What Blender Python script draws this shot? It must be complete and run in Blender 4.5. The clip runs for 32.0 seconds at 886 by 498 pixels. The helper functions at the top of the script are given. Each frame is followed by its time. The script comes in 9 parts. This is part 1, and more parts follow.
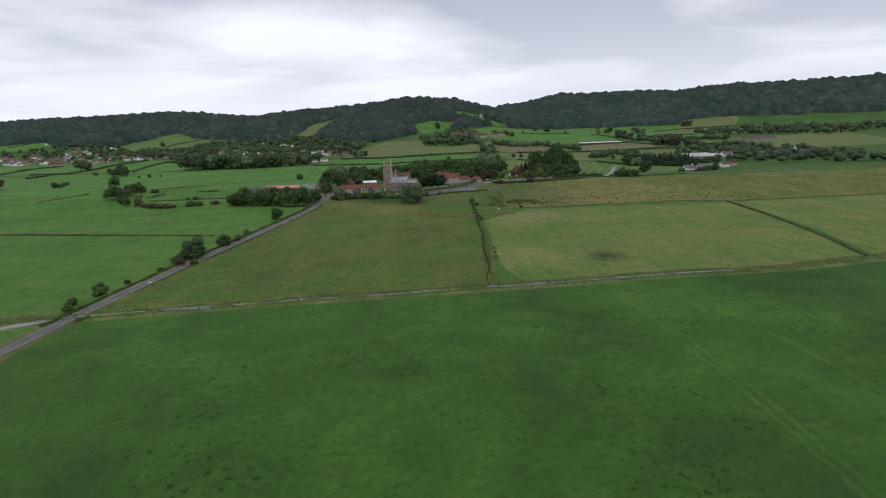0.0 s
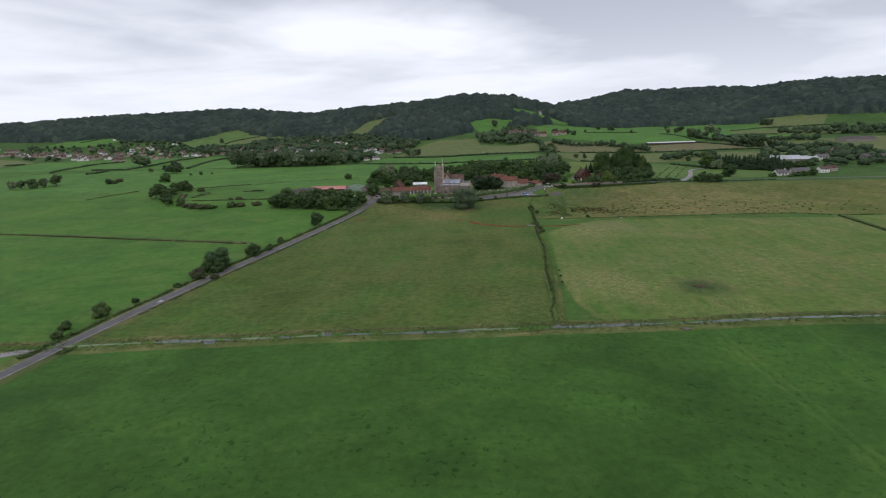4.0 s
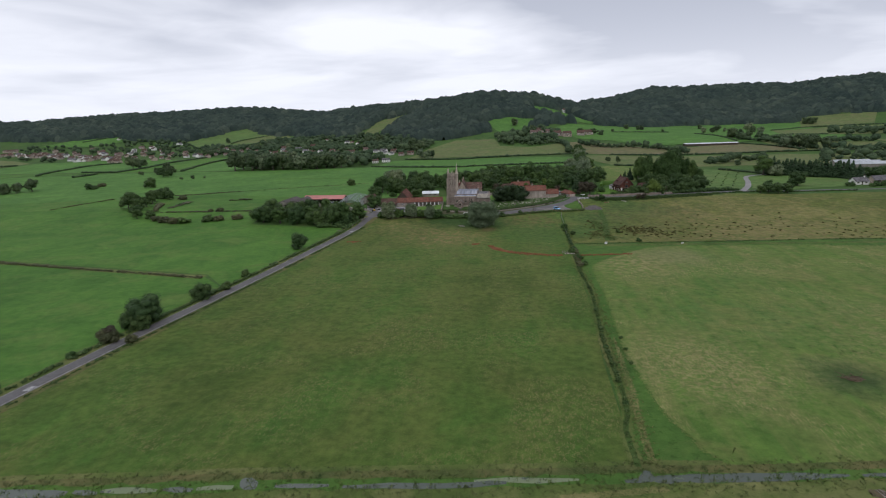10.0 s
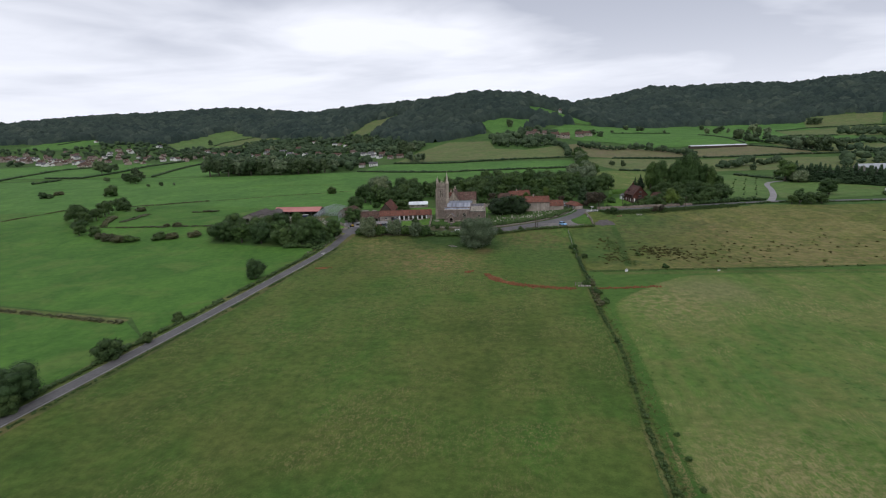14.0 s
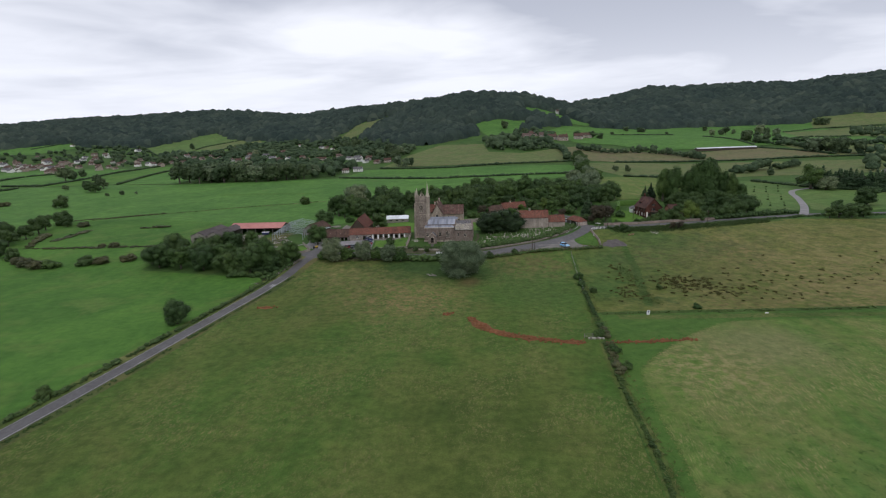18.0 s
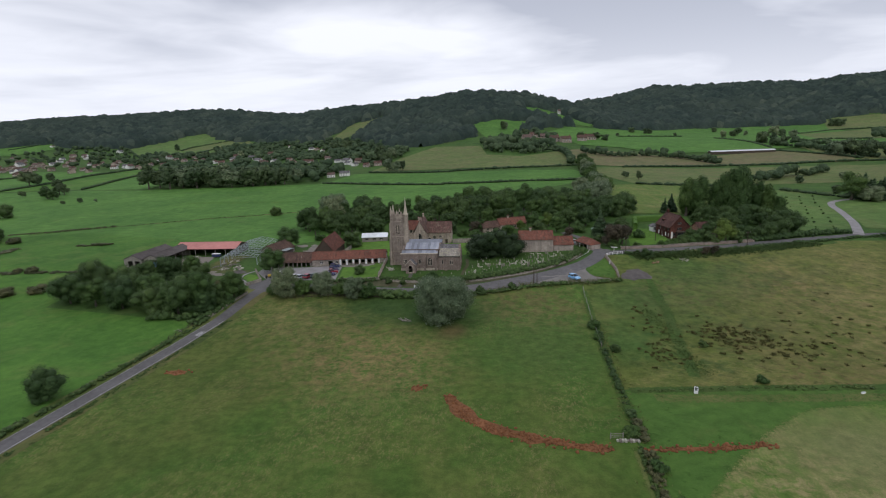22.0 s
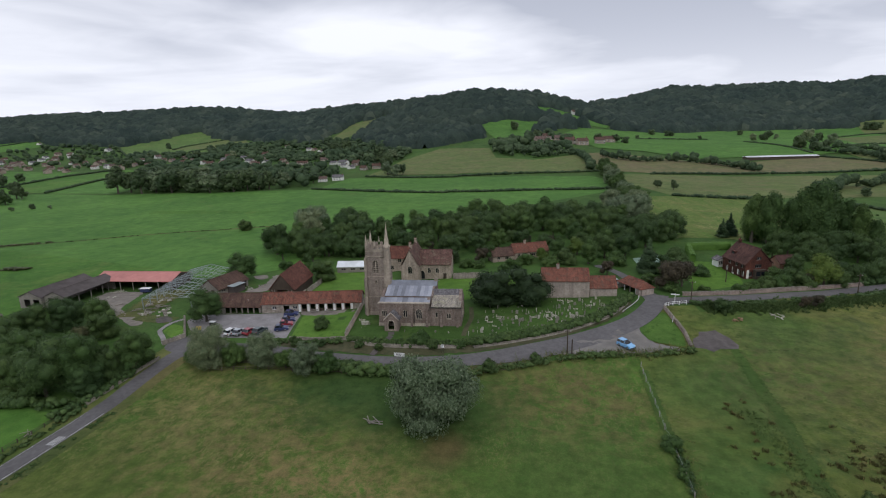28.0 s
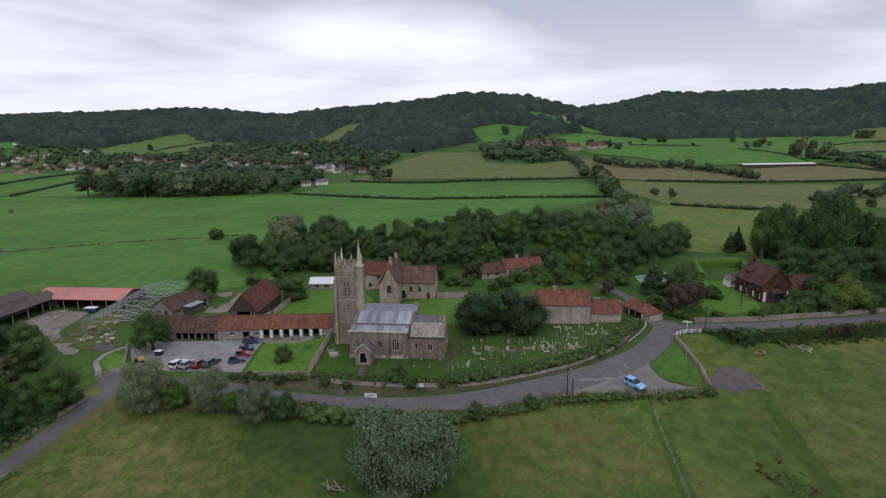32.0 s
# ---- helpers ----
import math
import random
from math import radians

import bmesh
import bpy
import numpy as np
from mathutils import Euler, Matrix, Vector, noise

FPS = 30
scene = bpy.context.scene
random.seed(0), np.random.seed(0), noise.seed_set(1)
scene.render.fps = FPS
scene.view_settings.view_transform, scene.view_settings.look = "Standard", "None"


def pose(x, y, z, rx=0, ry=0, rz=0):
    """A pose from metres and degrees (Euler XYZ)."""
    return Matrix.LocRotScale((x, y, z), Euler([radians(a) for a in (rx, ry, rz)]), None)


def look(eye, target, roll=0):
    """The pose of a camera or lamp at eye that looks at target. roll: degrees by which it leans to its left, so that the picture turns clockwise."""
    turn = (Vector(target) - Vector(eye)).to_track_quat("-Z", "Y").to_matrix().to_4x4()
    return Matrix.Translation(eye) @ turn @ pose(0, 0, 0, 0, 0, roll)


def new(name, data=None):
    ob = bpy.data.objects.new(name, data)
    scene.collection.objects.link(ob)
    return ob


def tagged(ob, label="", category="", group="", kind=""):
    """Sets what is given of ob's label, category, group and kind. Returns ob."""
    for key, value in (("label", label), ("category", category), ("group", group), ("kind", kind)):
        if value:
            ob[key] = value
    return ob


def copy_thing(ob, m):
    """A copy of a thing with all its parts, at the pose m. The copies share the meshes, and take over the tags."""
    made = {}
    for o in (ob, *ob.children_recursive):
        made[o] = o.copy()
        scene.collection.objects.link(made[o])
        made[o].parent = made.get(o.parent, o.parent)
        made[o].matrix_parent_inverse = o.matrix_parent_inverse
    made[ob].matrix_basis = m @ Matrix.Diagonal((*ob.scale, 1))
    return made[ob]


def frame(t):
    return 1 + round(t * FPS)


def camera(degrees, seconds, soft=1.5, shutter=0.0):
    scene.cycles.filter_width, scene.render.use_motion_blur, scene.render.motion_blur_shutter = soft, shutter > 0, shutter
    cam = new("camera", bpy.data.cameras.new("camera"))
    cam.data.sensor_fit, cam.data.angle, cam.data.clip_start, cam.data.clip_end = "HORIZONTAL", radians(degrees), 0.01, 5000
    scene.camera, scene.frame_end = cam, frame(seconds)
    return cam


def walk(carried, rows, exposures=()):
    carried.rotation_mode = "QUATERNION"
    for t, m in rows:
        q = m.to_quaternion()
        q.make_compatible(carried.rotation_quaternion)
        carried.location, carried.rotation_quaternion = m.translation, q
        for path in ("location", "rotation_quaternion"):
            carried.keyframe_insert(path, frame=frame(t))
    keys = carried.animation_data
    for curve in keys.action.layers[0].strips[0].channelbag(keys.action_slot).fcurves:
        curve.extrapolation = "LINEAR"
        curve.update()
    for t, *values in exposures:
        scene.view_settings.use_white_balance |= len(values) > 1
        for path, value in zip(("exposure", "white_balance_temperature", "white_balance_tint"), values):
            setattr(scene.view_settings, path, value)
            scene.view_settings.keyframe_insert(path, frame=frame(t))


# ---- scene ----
cam = camera(78.9, 32.0, 1.1)
PATH = [
    (0, (2.516, 0.69, 50.686), (2.531, 2.637, 50.227), -1.9),
    (0.5, (2.658, 4.525, 50.7), (2.662, 6.471, 50.241), -1.9),
    (1, (2.624, 8.554, 50.751), (2.616, 10.501, 50.291), -1.8),
    (1.5, (2.599, 12.299, 50.698), (2.578, 14.245, 50.237), -1.8),
    (2, (2.656, 16.459, 50.695), (2.591, 18.404, 50.234), -1.7),
    (2.5, (2.762, 20.697, 50.749), (2.696, 22.642, 50.287), -1.7),
    (3, (2.649, 25.07, 50.735), (2.534, 27.013, 50.273), -1.7),
    (3.5, (2.567, 29.547, 50.688), (2.425, 31.488, 50.226), -1.7),
    (4, (2.479, 34.168, 50.628), (2.296, 36.105, 50.167), -1.7),
    (4.5, (2.564, 38.606, 50.577), (2.347, 40.539, 50.115), -1.7),
    (6.5, (1.768, 57.791, 50.726), (1.544, 59.724, 50.262), -1.8),
    (7, (1.526, 62.743, 50.732), (1.292, 64.674, 50.268), -1.8),
    (7.5, (1.191, 67.343, 50.674), (0.949, 69.274, 50.21), -1.9),
    (8, (0.635, 72.125, 50.617), (0.387, 74.055, 50.152), -1.8),
    (8.5, (0.176, 76.992, 50.515), (-0.081, 78.921, 50.053), -1.8),
    (9, (-0.238, 82.031, 50.578), (-0.508, 83.958, 50.115), -1.8),
    (9.5, (-0.585, 86.785, 50.643), (-0.862, 88.711, 50.181), -1.7),
    (10, (-0.976, 91.79, 50.72), (-1.22, 93.72, 50.256), -1.7),
    (10.5, (-1.154, 96.764, 50.903), (-1.403, 98.694, 50.44), -1.7),
    (11, (-1.426, 101.762, 51.034), (-1.679, 103.691, 50.571), -1.6),
    (11.5, (-1.939, 106.647, 51.051), (-2.194, 108.576, 50.589), -1.6),
    (12, (-2.221, 111.671, 51.06), (-2.449, 113.603, 50.598), -1.7),
    (12.5, (-2.58, 116.563, 51.079), (-2.8, 118.496, 50.617), -1.7),
    (13, (-2.969, 121.606, 51.133), (-3.189, 123.539, 50.671), -1.7),
    (13.5, (-3.001, 126.584, 51.104), (-3.222, 128.517, 50.642), -1.7),
    (14, (-3.115, 131.446, 51.139), (-3.337, 133.379, 50.677), -1.8),
    (14.5, (-3.104, 136.344, 51.177), (-3.323, 138.277, 50.714), -1.9),
    (16.5, (-1.693, 156.698, 50.918), (-1.906, 158.633, 50.46), -2.0),
    (17, (-1.226, 161.967, 50.985), (-1.438, 163.902, 50.528), -2.1),
    (17.5, (-0.87, 167.1, 51.021), (-1.082, 169.035, 50.564), -2.0),
    (18, (-0.593, 172.489, 51.078), (-0.804, 174.424, 50.621), -2.0),
    (18.5, (-0.411, 177.572, 51.098), (-0.622, 179.508, 50.64), -2.0),
    (19, (-0.165, 182.843, 51.167), (-0.376, 184.778, 50.71), -2.0),
    (19.5, (0.231, 188.127, 51.156), (0.019, 190.062, 50.698), -2.0),
    (20, (0.53, 193.577, 51.206), (0.318, 195.512, 50.748), -2.1),
    (20.5, (0.775, 198.725, 51.218), (0.563, 200.66, 50.76), -2.1),
    (21, (1.112, 204.078, 51.353), (0.899, 206.013, 50.894), -2.0),
    (21.5, (1.319, 209.064, 51.392), (1.107, 210.999, 50.934), -2.0),
    (22, (1.471, 214.214, 51.344), (1.259, 216.149, 50.887), -1.9),
    (22.5, (1.624, 219.156, 51.261), (1.409, 221.091, 50.804), -1.9),
    (23, (1.52, 224.091, 51.172), (1.303, 226.026, 50.716), -1.8),
    (23.5, (1.628, 228.546, 51.052), (1.408, 230.481, 50.597), -1.8),
    (24, (1.525, 233.079, 51.054), (1.303, 235.014, 50.599), -1.8),
    (24.5, (1.171, 237.219, 51.058), (0.948, 239.153, 50.603), -1.7),
    (25, (0.778, 241.489, 51.014), (0.554, 243.424, 50.559), -1.6),
    (25.5, (0.628, 245.391, 50.936), (0.401, 247.325, 50.48), -1.5),
    (27.5, (-0.748, 261.09, 50.499), (-0.981, 263.023, 50.044), -1.4),
    (28, (-1.031, 265.24, 50.5), (-1.268, 267.173, 50.045), -1.4),
    (28.5, (-1.429, 269.339, 50.515), (-1.67, 271.272, 50.061), -1.3),
    (29, (-1.62, 272.944, 50.578), (-1.866, 274.877, 50.128), -1.2),
    (29.5, (-1.67, 275.743, 50.466), (-1.919, 277.676, 50.017), -1.2),
    (30, (-1.549, 277.826, 50.368), (-1.798, 279.759, 49.922), -1.1),
    (30.5, (-1.322, 279.491, 50.262), (-1.568, 281.425, 49.817), -1.0),
    (31, (-1.28, 280.712, 50.153), (-1.515, 282.648, 49.709), -0.9),
    (31.5, (-1.211, 281.484, 50.104), (-1.433, 283.421, 49.661), -0.9),
    (32, (-1.14, 281.97, 50.083), (-1.341, 283.91, 49.641), -0.8),
]
walk(cam, [(t, look(eye, aim, roll)) for t, eye, aim, roll in PATH])


# ---- small helpers ----
def thing(name, label, category, m=None, group="", kind=""):
    ob = new(name)
    if m is not None:
        ob.matrix_basis = m
    return tagged(ob, label, category, group, kind)


def part(name, bm, material, parent=None, label="", smooth_faces=False):
    me = bpy.data.meshes.new(name)
    bmesh.ops.recalc_face_normals(bm, faces=bm.faces)
    bm.to_mesh(me)
    bm.free()
    me.materials.append(material)
    if smooth_faces:
        me.polygons.foreach_set("use_smooth", [True] * len(me.polygons))
    ob = new(name, me)
    ob.parent = parent
    return tagged(ob, label)


def sheet(name, verts, faces, material, parent=None, label="", smooth_faces=False):
    me = bpy.data.meshes.new(name)
    verts, faces = np.asarray(verts, np.float32), np.asarray(faces, np.int32)
    n = faces.shape[1]
    me.vertices.add(len(verts))
    me.vertices.foreach_set("co", verts.ravel())
    me.loops.add(faces.size)
    me.loops.foreach_set("vertex_index", faces.ravel())
    me.polygons.add(len(faces))
    me.polygons.foreach_set("loop_start", np.arange(0, faces.size, n, dtype=np.int32))
    me.polygons.foreach_set("loop_total", np.full(len(faces), n, np.int32))
    me.update(calc_edges=True)
    me.validate()
    if smooth_faces:
        me.polygons.foreach_set("use_smooth", [True] * len(me.polygons))
    me.materials.append(material)
    ob = new(name, me)
    ob.parent = parent
    return tagged(ob, label)


def box(bm, x0, x1, y0, y1, z0, z1, m=None):
    v = [bm.verts.new((x, y, z)) for x in (x0, x1) for y in (y0, y1) for z in (z0, z1)]
    for q in ((0, 1, 3, 2), (4, 6, 7, 5), (0, 4, 5, 1), (2, 3, 7, 6), (0, 2, 6, 4), (1, 5, 7, 3)):
        bm.faces.new([v[i] for i in q])
    if m is not None:
        bmesh.ops.transform(bm, matrix=m, verts=v)
    return v


def boxes(*rows):
    bm = bmesh.new()
    for row in rows:
        box(bm, *row)
    return bm


def rounded(bm, width=0.03):
    bmesh.ops.bevel(bm, geom=bm.edges[:], offset=width, segments=1, affect="EDGES")
    return bm


def tube(bm, a, b, r0, r1=None, n=6):
    a, b = Vector(a), Vector(b)
    r1 = r0 if r1 is None else r1
    q = (b - a).to_track_quat("Z", "Y")
    lo = [bm.verts.new(a + q @ Vector((r0 * math.cos(k * math.tau / n), r0 * math.sin(k * math.tau / n), 0))) for k in range(n)]
    hi = [bm.verts.new(b + q @ Vector((r1 * math.cos(k * math.tau / n), r1 * math.sin(k * math.tau / n), 0))) for k in range(n)]
    for k in range(n):
        bm.faces.new((lo[k], lo[(k + 1) % n], hi[(k + 1) % n], hi[k]))
    bm.faces.new(lo[::-1])
    bm.faces.new(hi)
    return bm


# ---- light ----
SUN_UP, SUN_TURN = radians(48), radians(150)
world = bpy.data.worlds.new("overcast_sky")
scene.world = world
world.use_nodes = True
wn, wl = world.node_tree.nodes, world.node_tree.links
wn.clear()


def wnode(kind, **values):
    n = wn.new(kind)
    for key, value in values.items():
        n.inputs[key].default_value = value
    return n


def wmath(op, a, b=None, c=None):
    n = wn.new("ShaderNodeMath")
    n.operation = op
    for k, v in enumerate((a, b, c)):
        if v is None:
            continue
        if isinstance(v, (int, float)):
            n.inputs[k].default_value = v
        else:
            wl.new(v, n.inputs[k])
    return n.outputs[0]


coord = wn.new("ShaderNodeTexCoord")
split = wn.new("ShaderNodeSeparateXYZ")
wl.new(coord.outputs["Generated"], split.inputs[0])
up = wmath("ADD", wmath("MAXIMUM", split.outputs[2], 0.0), 0.10)
flat = wn.new("ShaderNodeCombineXYZ")
wl.new(wmath("DIVIDE", split.outputs[0], up), flat.inputs[0])
wl.new(wmath("DIVIDE", split.outputs[1], up), flat.inputs[1])
big = wnode("ShaderNodeTexNoise", Scale=0.42, Detail=4.0, Roughness=0.50, Distortion=0.5)
fine = wnode("ShaderNodeTexNoise", Scale=1.5, Detail=4.0, Roughness=0.55, Distortion=0.6)
shift = wn.new("ShaderNodeVectorMath")
shift.operation = "ADD"
shift.inputs[1].default_value = (3.4, 1.2, 0.0)
wl.new(flat.outputs[0], shift.inputs[0])
wl.new(shift.outputs[0], big.inputs["Vector"])
wl.new(shift.outputs[0], fine.inputs["Vector"])
cover = wmath("ADD", wmath("MULTIPLY", big.outputs[0], 0.82), wmath("MULTIPLY", fine.outputs[0], 0.18))
# the cloud thickens towards the east
cover = wmath("SUBTRACT", cover, wmath("MULTIPLY", wmath("MINIMUM", wmath("MAXIMUM", wmath("ADD", split.outputs[0], 0.15), -0.15), 0.32), 0.22))


def bank_of_cloud(value, x, z, wide, tall, amount):
    """A broad thinner (+) or thicker (-) part of the cloud sheet round one direction."""
    a = wmath("DIVIDE", wmath("SUBTRACT", split.outputs[0], x), wide)
    b = wmath("DIVIDE", wmath("SUBTRACT", split.outputs[2], z), tall)
    far = wmath("ADD", wmath("MULTIPLY", a, a), wmath("MULTIPLY", b, b))
    return wmath("ADD", value, wmath("MULTIPLY", wmath("EXPONENT", wmath("MULTIPLY", far, -1.0)), amount))


for lobe in ((-0.13, 0.15, 0.26, 0.07, 0.09), (0.16, 0.21, 0.26, 0.09, -0.20), (0.34, 0.13, 0.22, 0.035, -0.06), (-0.50, 0.27, 0.26, 0.06, -0.05)):
    cover = bank_of_cloud(cover, *lobe)
ramp = wn.new("ShaderNodeValToRGB")
ramp.color_ramp.elements[0].position, ramp.color_ramp.elements[0].color = 0.38, (0.46, 0.49, 0.585, 1)
ramp.color_ramp.elements[1].position, ramp.color_ramp.elements[1].color = 0.60, (0.91, 0.93, 1.02, 1)
wl.new(cover, ramp.inputs[0])
# the cloud sheet is thinner and paler towards the skyline
rim = wn.new("ShaderNodeMixRGB")
rim.inputs[2].default_value = (0.83, 0.86, 0.965, 1)
wl.new(wmath("POWER", wmath("SUBTRACT", 1.0, wmath("MINIMUM", wmath("MULTIPLY", wmath("MAXIMUM", split.outputs[2], 0.0), 4.6), 1.0)), 1.6), rim.inputs[0])
wl.new(ramp.outputs[0], rim.inputs[1])
sky = wn.new("ShaderNodeTexSky")
sky.sky_type, sky.sun_disc, sky.sun_elevation, sky.sun_rotation = "NISHITA", False, SUN_UP, SUN_TURN
clear, cloud, wout = wnode("ShaderNodeBackground", Strength=0.06), wnode("ShaderNodeBackground", Strength=1.12), wn.new("ShaderNodeOutputWorld")
wl.new(sky.outputs[0], clear.inputs[0])
wl.new(rim.outputs[0], cloud.inputs[0])
mixw = wn.new("ShaderNodeMixShader")
mixw.inputs[0].default_value = 0.94
wl.new(clear.outputs[0], mixw.inputs[1])
wl.new(cloud.outputs[0], mixw.inputs[2])
wl.new(mixw.outputs[0], wout.inputs[0])

sun = new("sun", bpy.data.lights.new("sun", "SUN"))
sun.data.energy, sun.data.angle, sun.data.color = 0.55, radians(25), (1.0, 0.96, 0.9)
sun.matrix_basis = look((0, 0, 0), (-math.sin(SUN_TURN) * math.cos(SUN_UP), -math.cos(SUN_TURN) * math.cos(SUN_UP), -math.sin(SUN_UP)))


# ---- materials ----
class Nodes:
    """A principled material and a few short ways to wire it."""

    def __init__(self, name, rough=0.8, metal=0.0, spec=0.3):
        self.mat = bpy.data.materials.new(name)
        self.mat.use_nodes = True
        self.n, self.l = self.mat.node_tree.nodes, self.mat.node_tree.links
        self.b = self.n["Principled BSDF"]
        self.b.inputs["Roughness"].default_value, self.b.inputs["Metallic"].default_value = rough, metal
        self.b.inputs["Specular IOR Level"].default_value = spec
        self.where = self.n.new("ShaderNodeTexCoord").outputs["Object"]

    def wire(self, a, socket):
        if isinstance(a, (int, float, tuple)):
            socket.default_value = a if not isinstance(a, tuple) or len(a) == 4 or socket.type == "VECTOR" else (*a, 1)
        else:
            self.l.new(a, socket)

    def stretch(self, scale, turn=0.0):
        m = self.n.new("ShaderNodeMapping")
        m.inputs["Scale"].default_value, m.inputs["Rotation"].default_value = scale, (0, 0, radians(turn))
        self.l.new(self.where, m.inputs["Vector"])
        return m.outputs[0]

    def noise(self, scale, detail=4.0, rough=0.6, vector=None, distortion=0.0):
        n = self.n.new("ShaderNodeTexNoise")
        for key, value in (("Scale", scale), ("Detail", detail), ("Roughness", rough), ("Distortion", distortion)):
            n.inputs[key].default_value = value
        self.l.new(vector or self.where, n.inputs["Vector"])
        return n.outputs[0]

    def cells(self, scale, vector=None):
        n = self.n.new("ShaderNodeTexVoronoi")
        n.inputs["Scale"].default_value = scale
        self.l.new(vector or self.where, n.inputs["Vector"])
        return n.outputs

    def span(self, value, lo, hi, a=0.0, b=1.0):
        n = self.n.new("ShaderNodeMapRange")
        self.l.new(value, n.inputs[0])
        for k, v in enumerate((lo, hi, a, b)):
            n.inputs[k + 1].default_value = v
        return n.outputs[0]

    def mix(self, fac, a, b, how="MIX"):
        n = self.n.new("ShaderNodeMixRGB")
        n.blend_type = how
        for v, s in zip((fac, a, b), n.inputs):
            self.wire(v, s)
        return n.outputs[0]

    def island(self):
        return self.n.new("ShaderNodeNewGeometry").outputs["Random Per Island"]

    def each(self):
        return self.n.new("ShaderNodeObjectInfo").outputs["Random"]

    def relief(self, value, strength=0.5, distance=0.05):
        n = self.n.new("ShaderNodeBump")
        n.inputs["Strength"].default_value, n.inputs["Distance"].default_value = strength, distance
        self.l.new(value, n.inputs["Height"])
        self.l.new(n.outputs[0], self.b.inputs["Normal"])

    def thin_out(self):
        """Lets a cover of grass thin out, blade by blade, towards the rim of its strip."""
        rim = self.n.new("ShaderNodeAttribute")
        rim.attribute_name = "cover"
        reach = self.n.new("ShaderNodeMath")
        reach.operation = "MULTIPLY_ADD"
        self.l.new(self.noise(1.6, 7, 0.85), reach.inputs[0])
        reach.inputs[1].default_value = 1.2
        self.l.new(rim.outputs["Fac"], reach.inputs[2])
        self.l.new(self.span(reach.outputs[0], 0.915, 0.925), self.b.inputs["Alpha"])

    def done(self, color, rough=None):
        self.wire(color, self.b.inputs["Base Color"])
        if rough is not None:
            self.wire(rough, self.b.inputs["Roughness"])
        return self.mat


def grass(name, deep, fresh, dry, dry_from=0.62, dry_to=0.8, tuft=0.9, stripe=None, spots=(), clump=0.7, gain=1.0, wisps=None, uneven=0.55, thinning=False):
    """Pasture: broad drifts of two greens, dry patches, wisps of cut straw, dark tufts and blades."""
    m = Nodes(name, 0.9, spec=0.12)
    deep, fresh, dry = (tuple(gain * k * c for k, c in zip((1.03, 1.0, 0.88), row)) for row in (deep, fresh, dry))
    color = m.mix(m.span(m.noise(0.022, 5, 0.6, distortion=0.4), 0.36, 0.66), deep, fresh)
    color = m.mix(0.75, color, m.mix(m.span(m.noise(0.075, 4, 0.55, distortion=1.2), 0.34, 0.66), (0.80, 0.84, 0.80), (1.20, 1.14, 1.10)), "MULTIPLY")
    if stripe:
        color = m.mix(m.span(m.noise(1.0, 3, 0.6, m.stretch(stripe[:3], stripe[3])), 0.40, 0.68, 0.0, 0.55), color, dry)
    color = m.mix(m.span(m.noise(0.055, 6, 0.68, distortion=0.6), dry_from, dry_to), color, dry)
    if wisps:
        along_, across_, turn, tint = wisps
        fibre = m.noise(1.0, 5, 0.75, m.stretch((across_, along_, 0.3), turn), 0.8)
        patch = m.noise(0.045, 4, 0.6, distortion=0.8)
        amount = m.n.new("ShaderNodeMath")
        amount.operation = "MULTIPLY"
        m.l.new(m.span(fibre, 0.50, 0.62), amount.inputs[0])
        m.l.new(m.span(patch, 0.44, 0.62, 0.04, 0.8), amount.inputs[1])
        color = m.mix(amount.outputs[0], color, tint)
    for sx, sy, wide, tint, amount, *mottle in spots:
        gap = m.n.new("ShaderNodeVectorMath")
        gap.operation = "DISTANCE"
        m.l.new(m.where, gap.inputs[0])
        gap.inputs[1].default_value = (sx, sy, 0)
        ragged = m.n.new("ShaderNodeMath")
        ragged.operation = "MULTIPLY_ADD"
        m.l.new(m.noise(0.16, 5, 0.75), ragged.inputs[0])
        ragged.inputs[1].default_value = wide * 1.1
        m.l.new(gap.outputs["Value"], ragged.inputs[2])
        share = m.span(ragged.outputs[0], wide * 0.85, wide * 1.7, amount, 0.0)
        if mottle:
            blend = m.n.new("ShaderNodeMath")
            blend.operation = "MULTIPLY"
            m.l.new(share, blend.inputs[0])
            m.l.new(m.span(m.noise(mottle[0], 6, 0.72, distortion=0.5), 0.45, 0.60), blend.inputs[1])
            share = blend.outputs[0]
        color = m.mix(share, color, tint)
    # mottles of a metre or two, darker droppings-fed tufts in drifts, and the blades
    color = m.mix(uneven, color, m.mix(m.span(m.noise(tuft * 0.55, 5, 0.62), 0.32, 0.68), (0.66, 0.70, 0.64), (1.26, 1.23, 1.20)), "MULTIPLY")
    drift = m.n.new("ShaderNodeMath")
    drift.operation = "MULTIPLY"
    m.l.new(m.span(m.noise(0.75, 2, 0.5, distortion=0.4), 0.60, 0.67, 0.0, clump), drift.inputs[0])
    m.l.new(m.span(m.noise(0.035, 3, 0.6), 0.42, 0.60, 0.15, 1.0), drift.inputs[1])
    color = m.mix(drift.outputs[0], color, m.mix(1.0, color, (0.48, 0.60, 0.48), "MULTIPLY"))
    color = m.mix(0.38, color, m.mix(m.span(m.noise(3.6, 4, 0.7), 0.30, 0.70), (0.62, 0.64, 0.60), (1.32, 1.30, 1.24)), "MULTIPLY")
    m.relief(m.noise(1.1, 7, 0.75), 0.6, 0.25)
    if thinning:
        m.thin_out()
    return m.done(color)


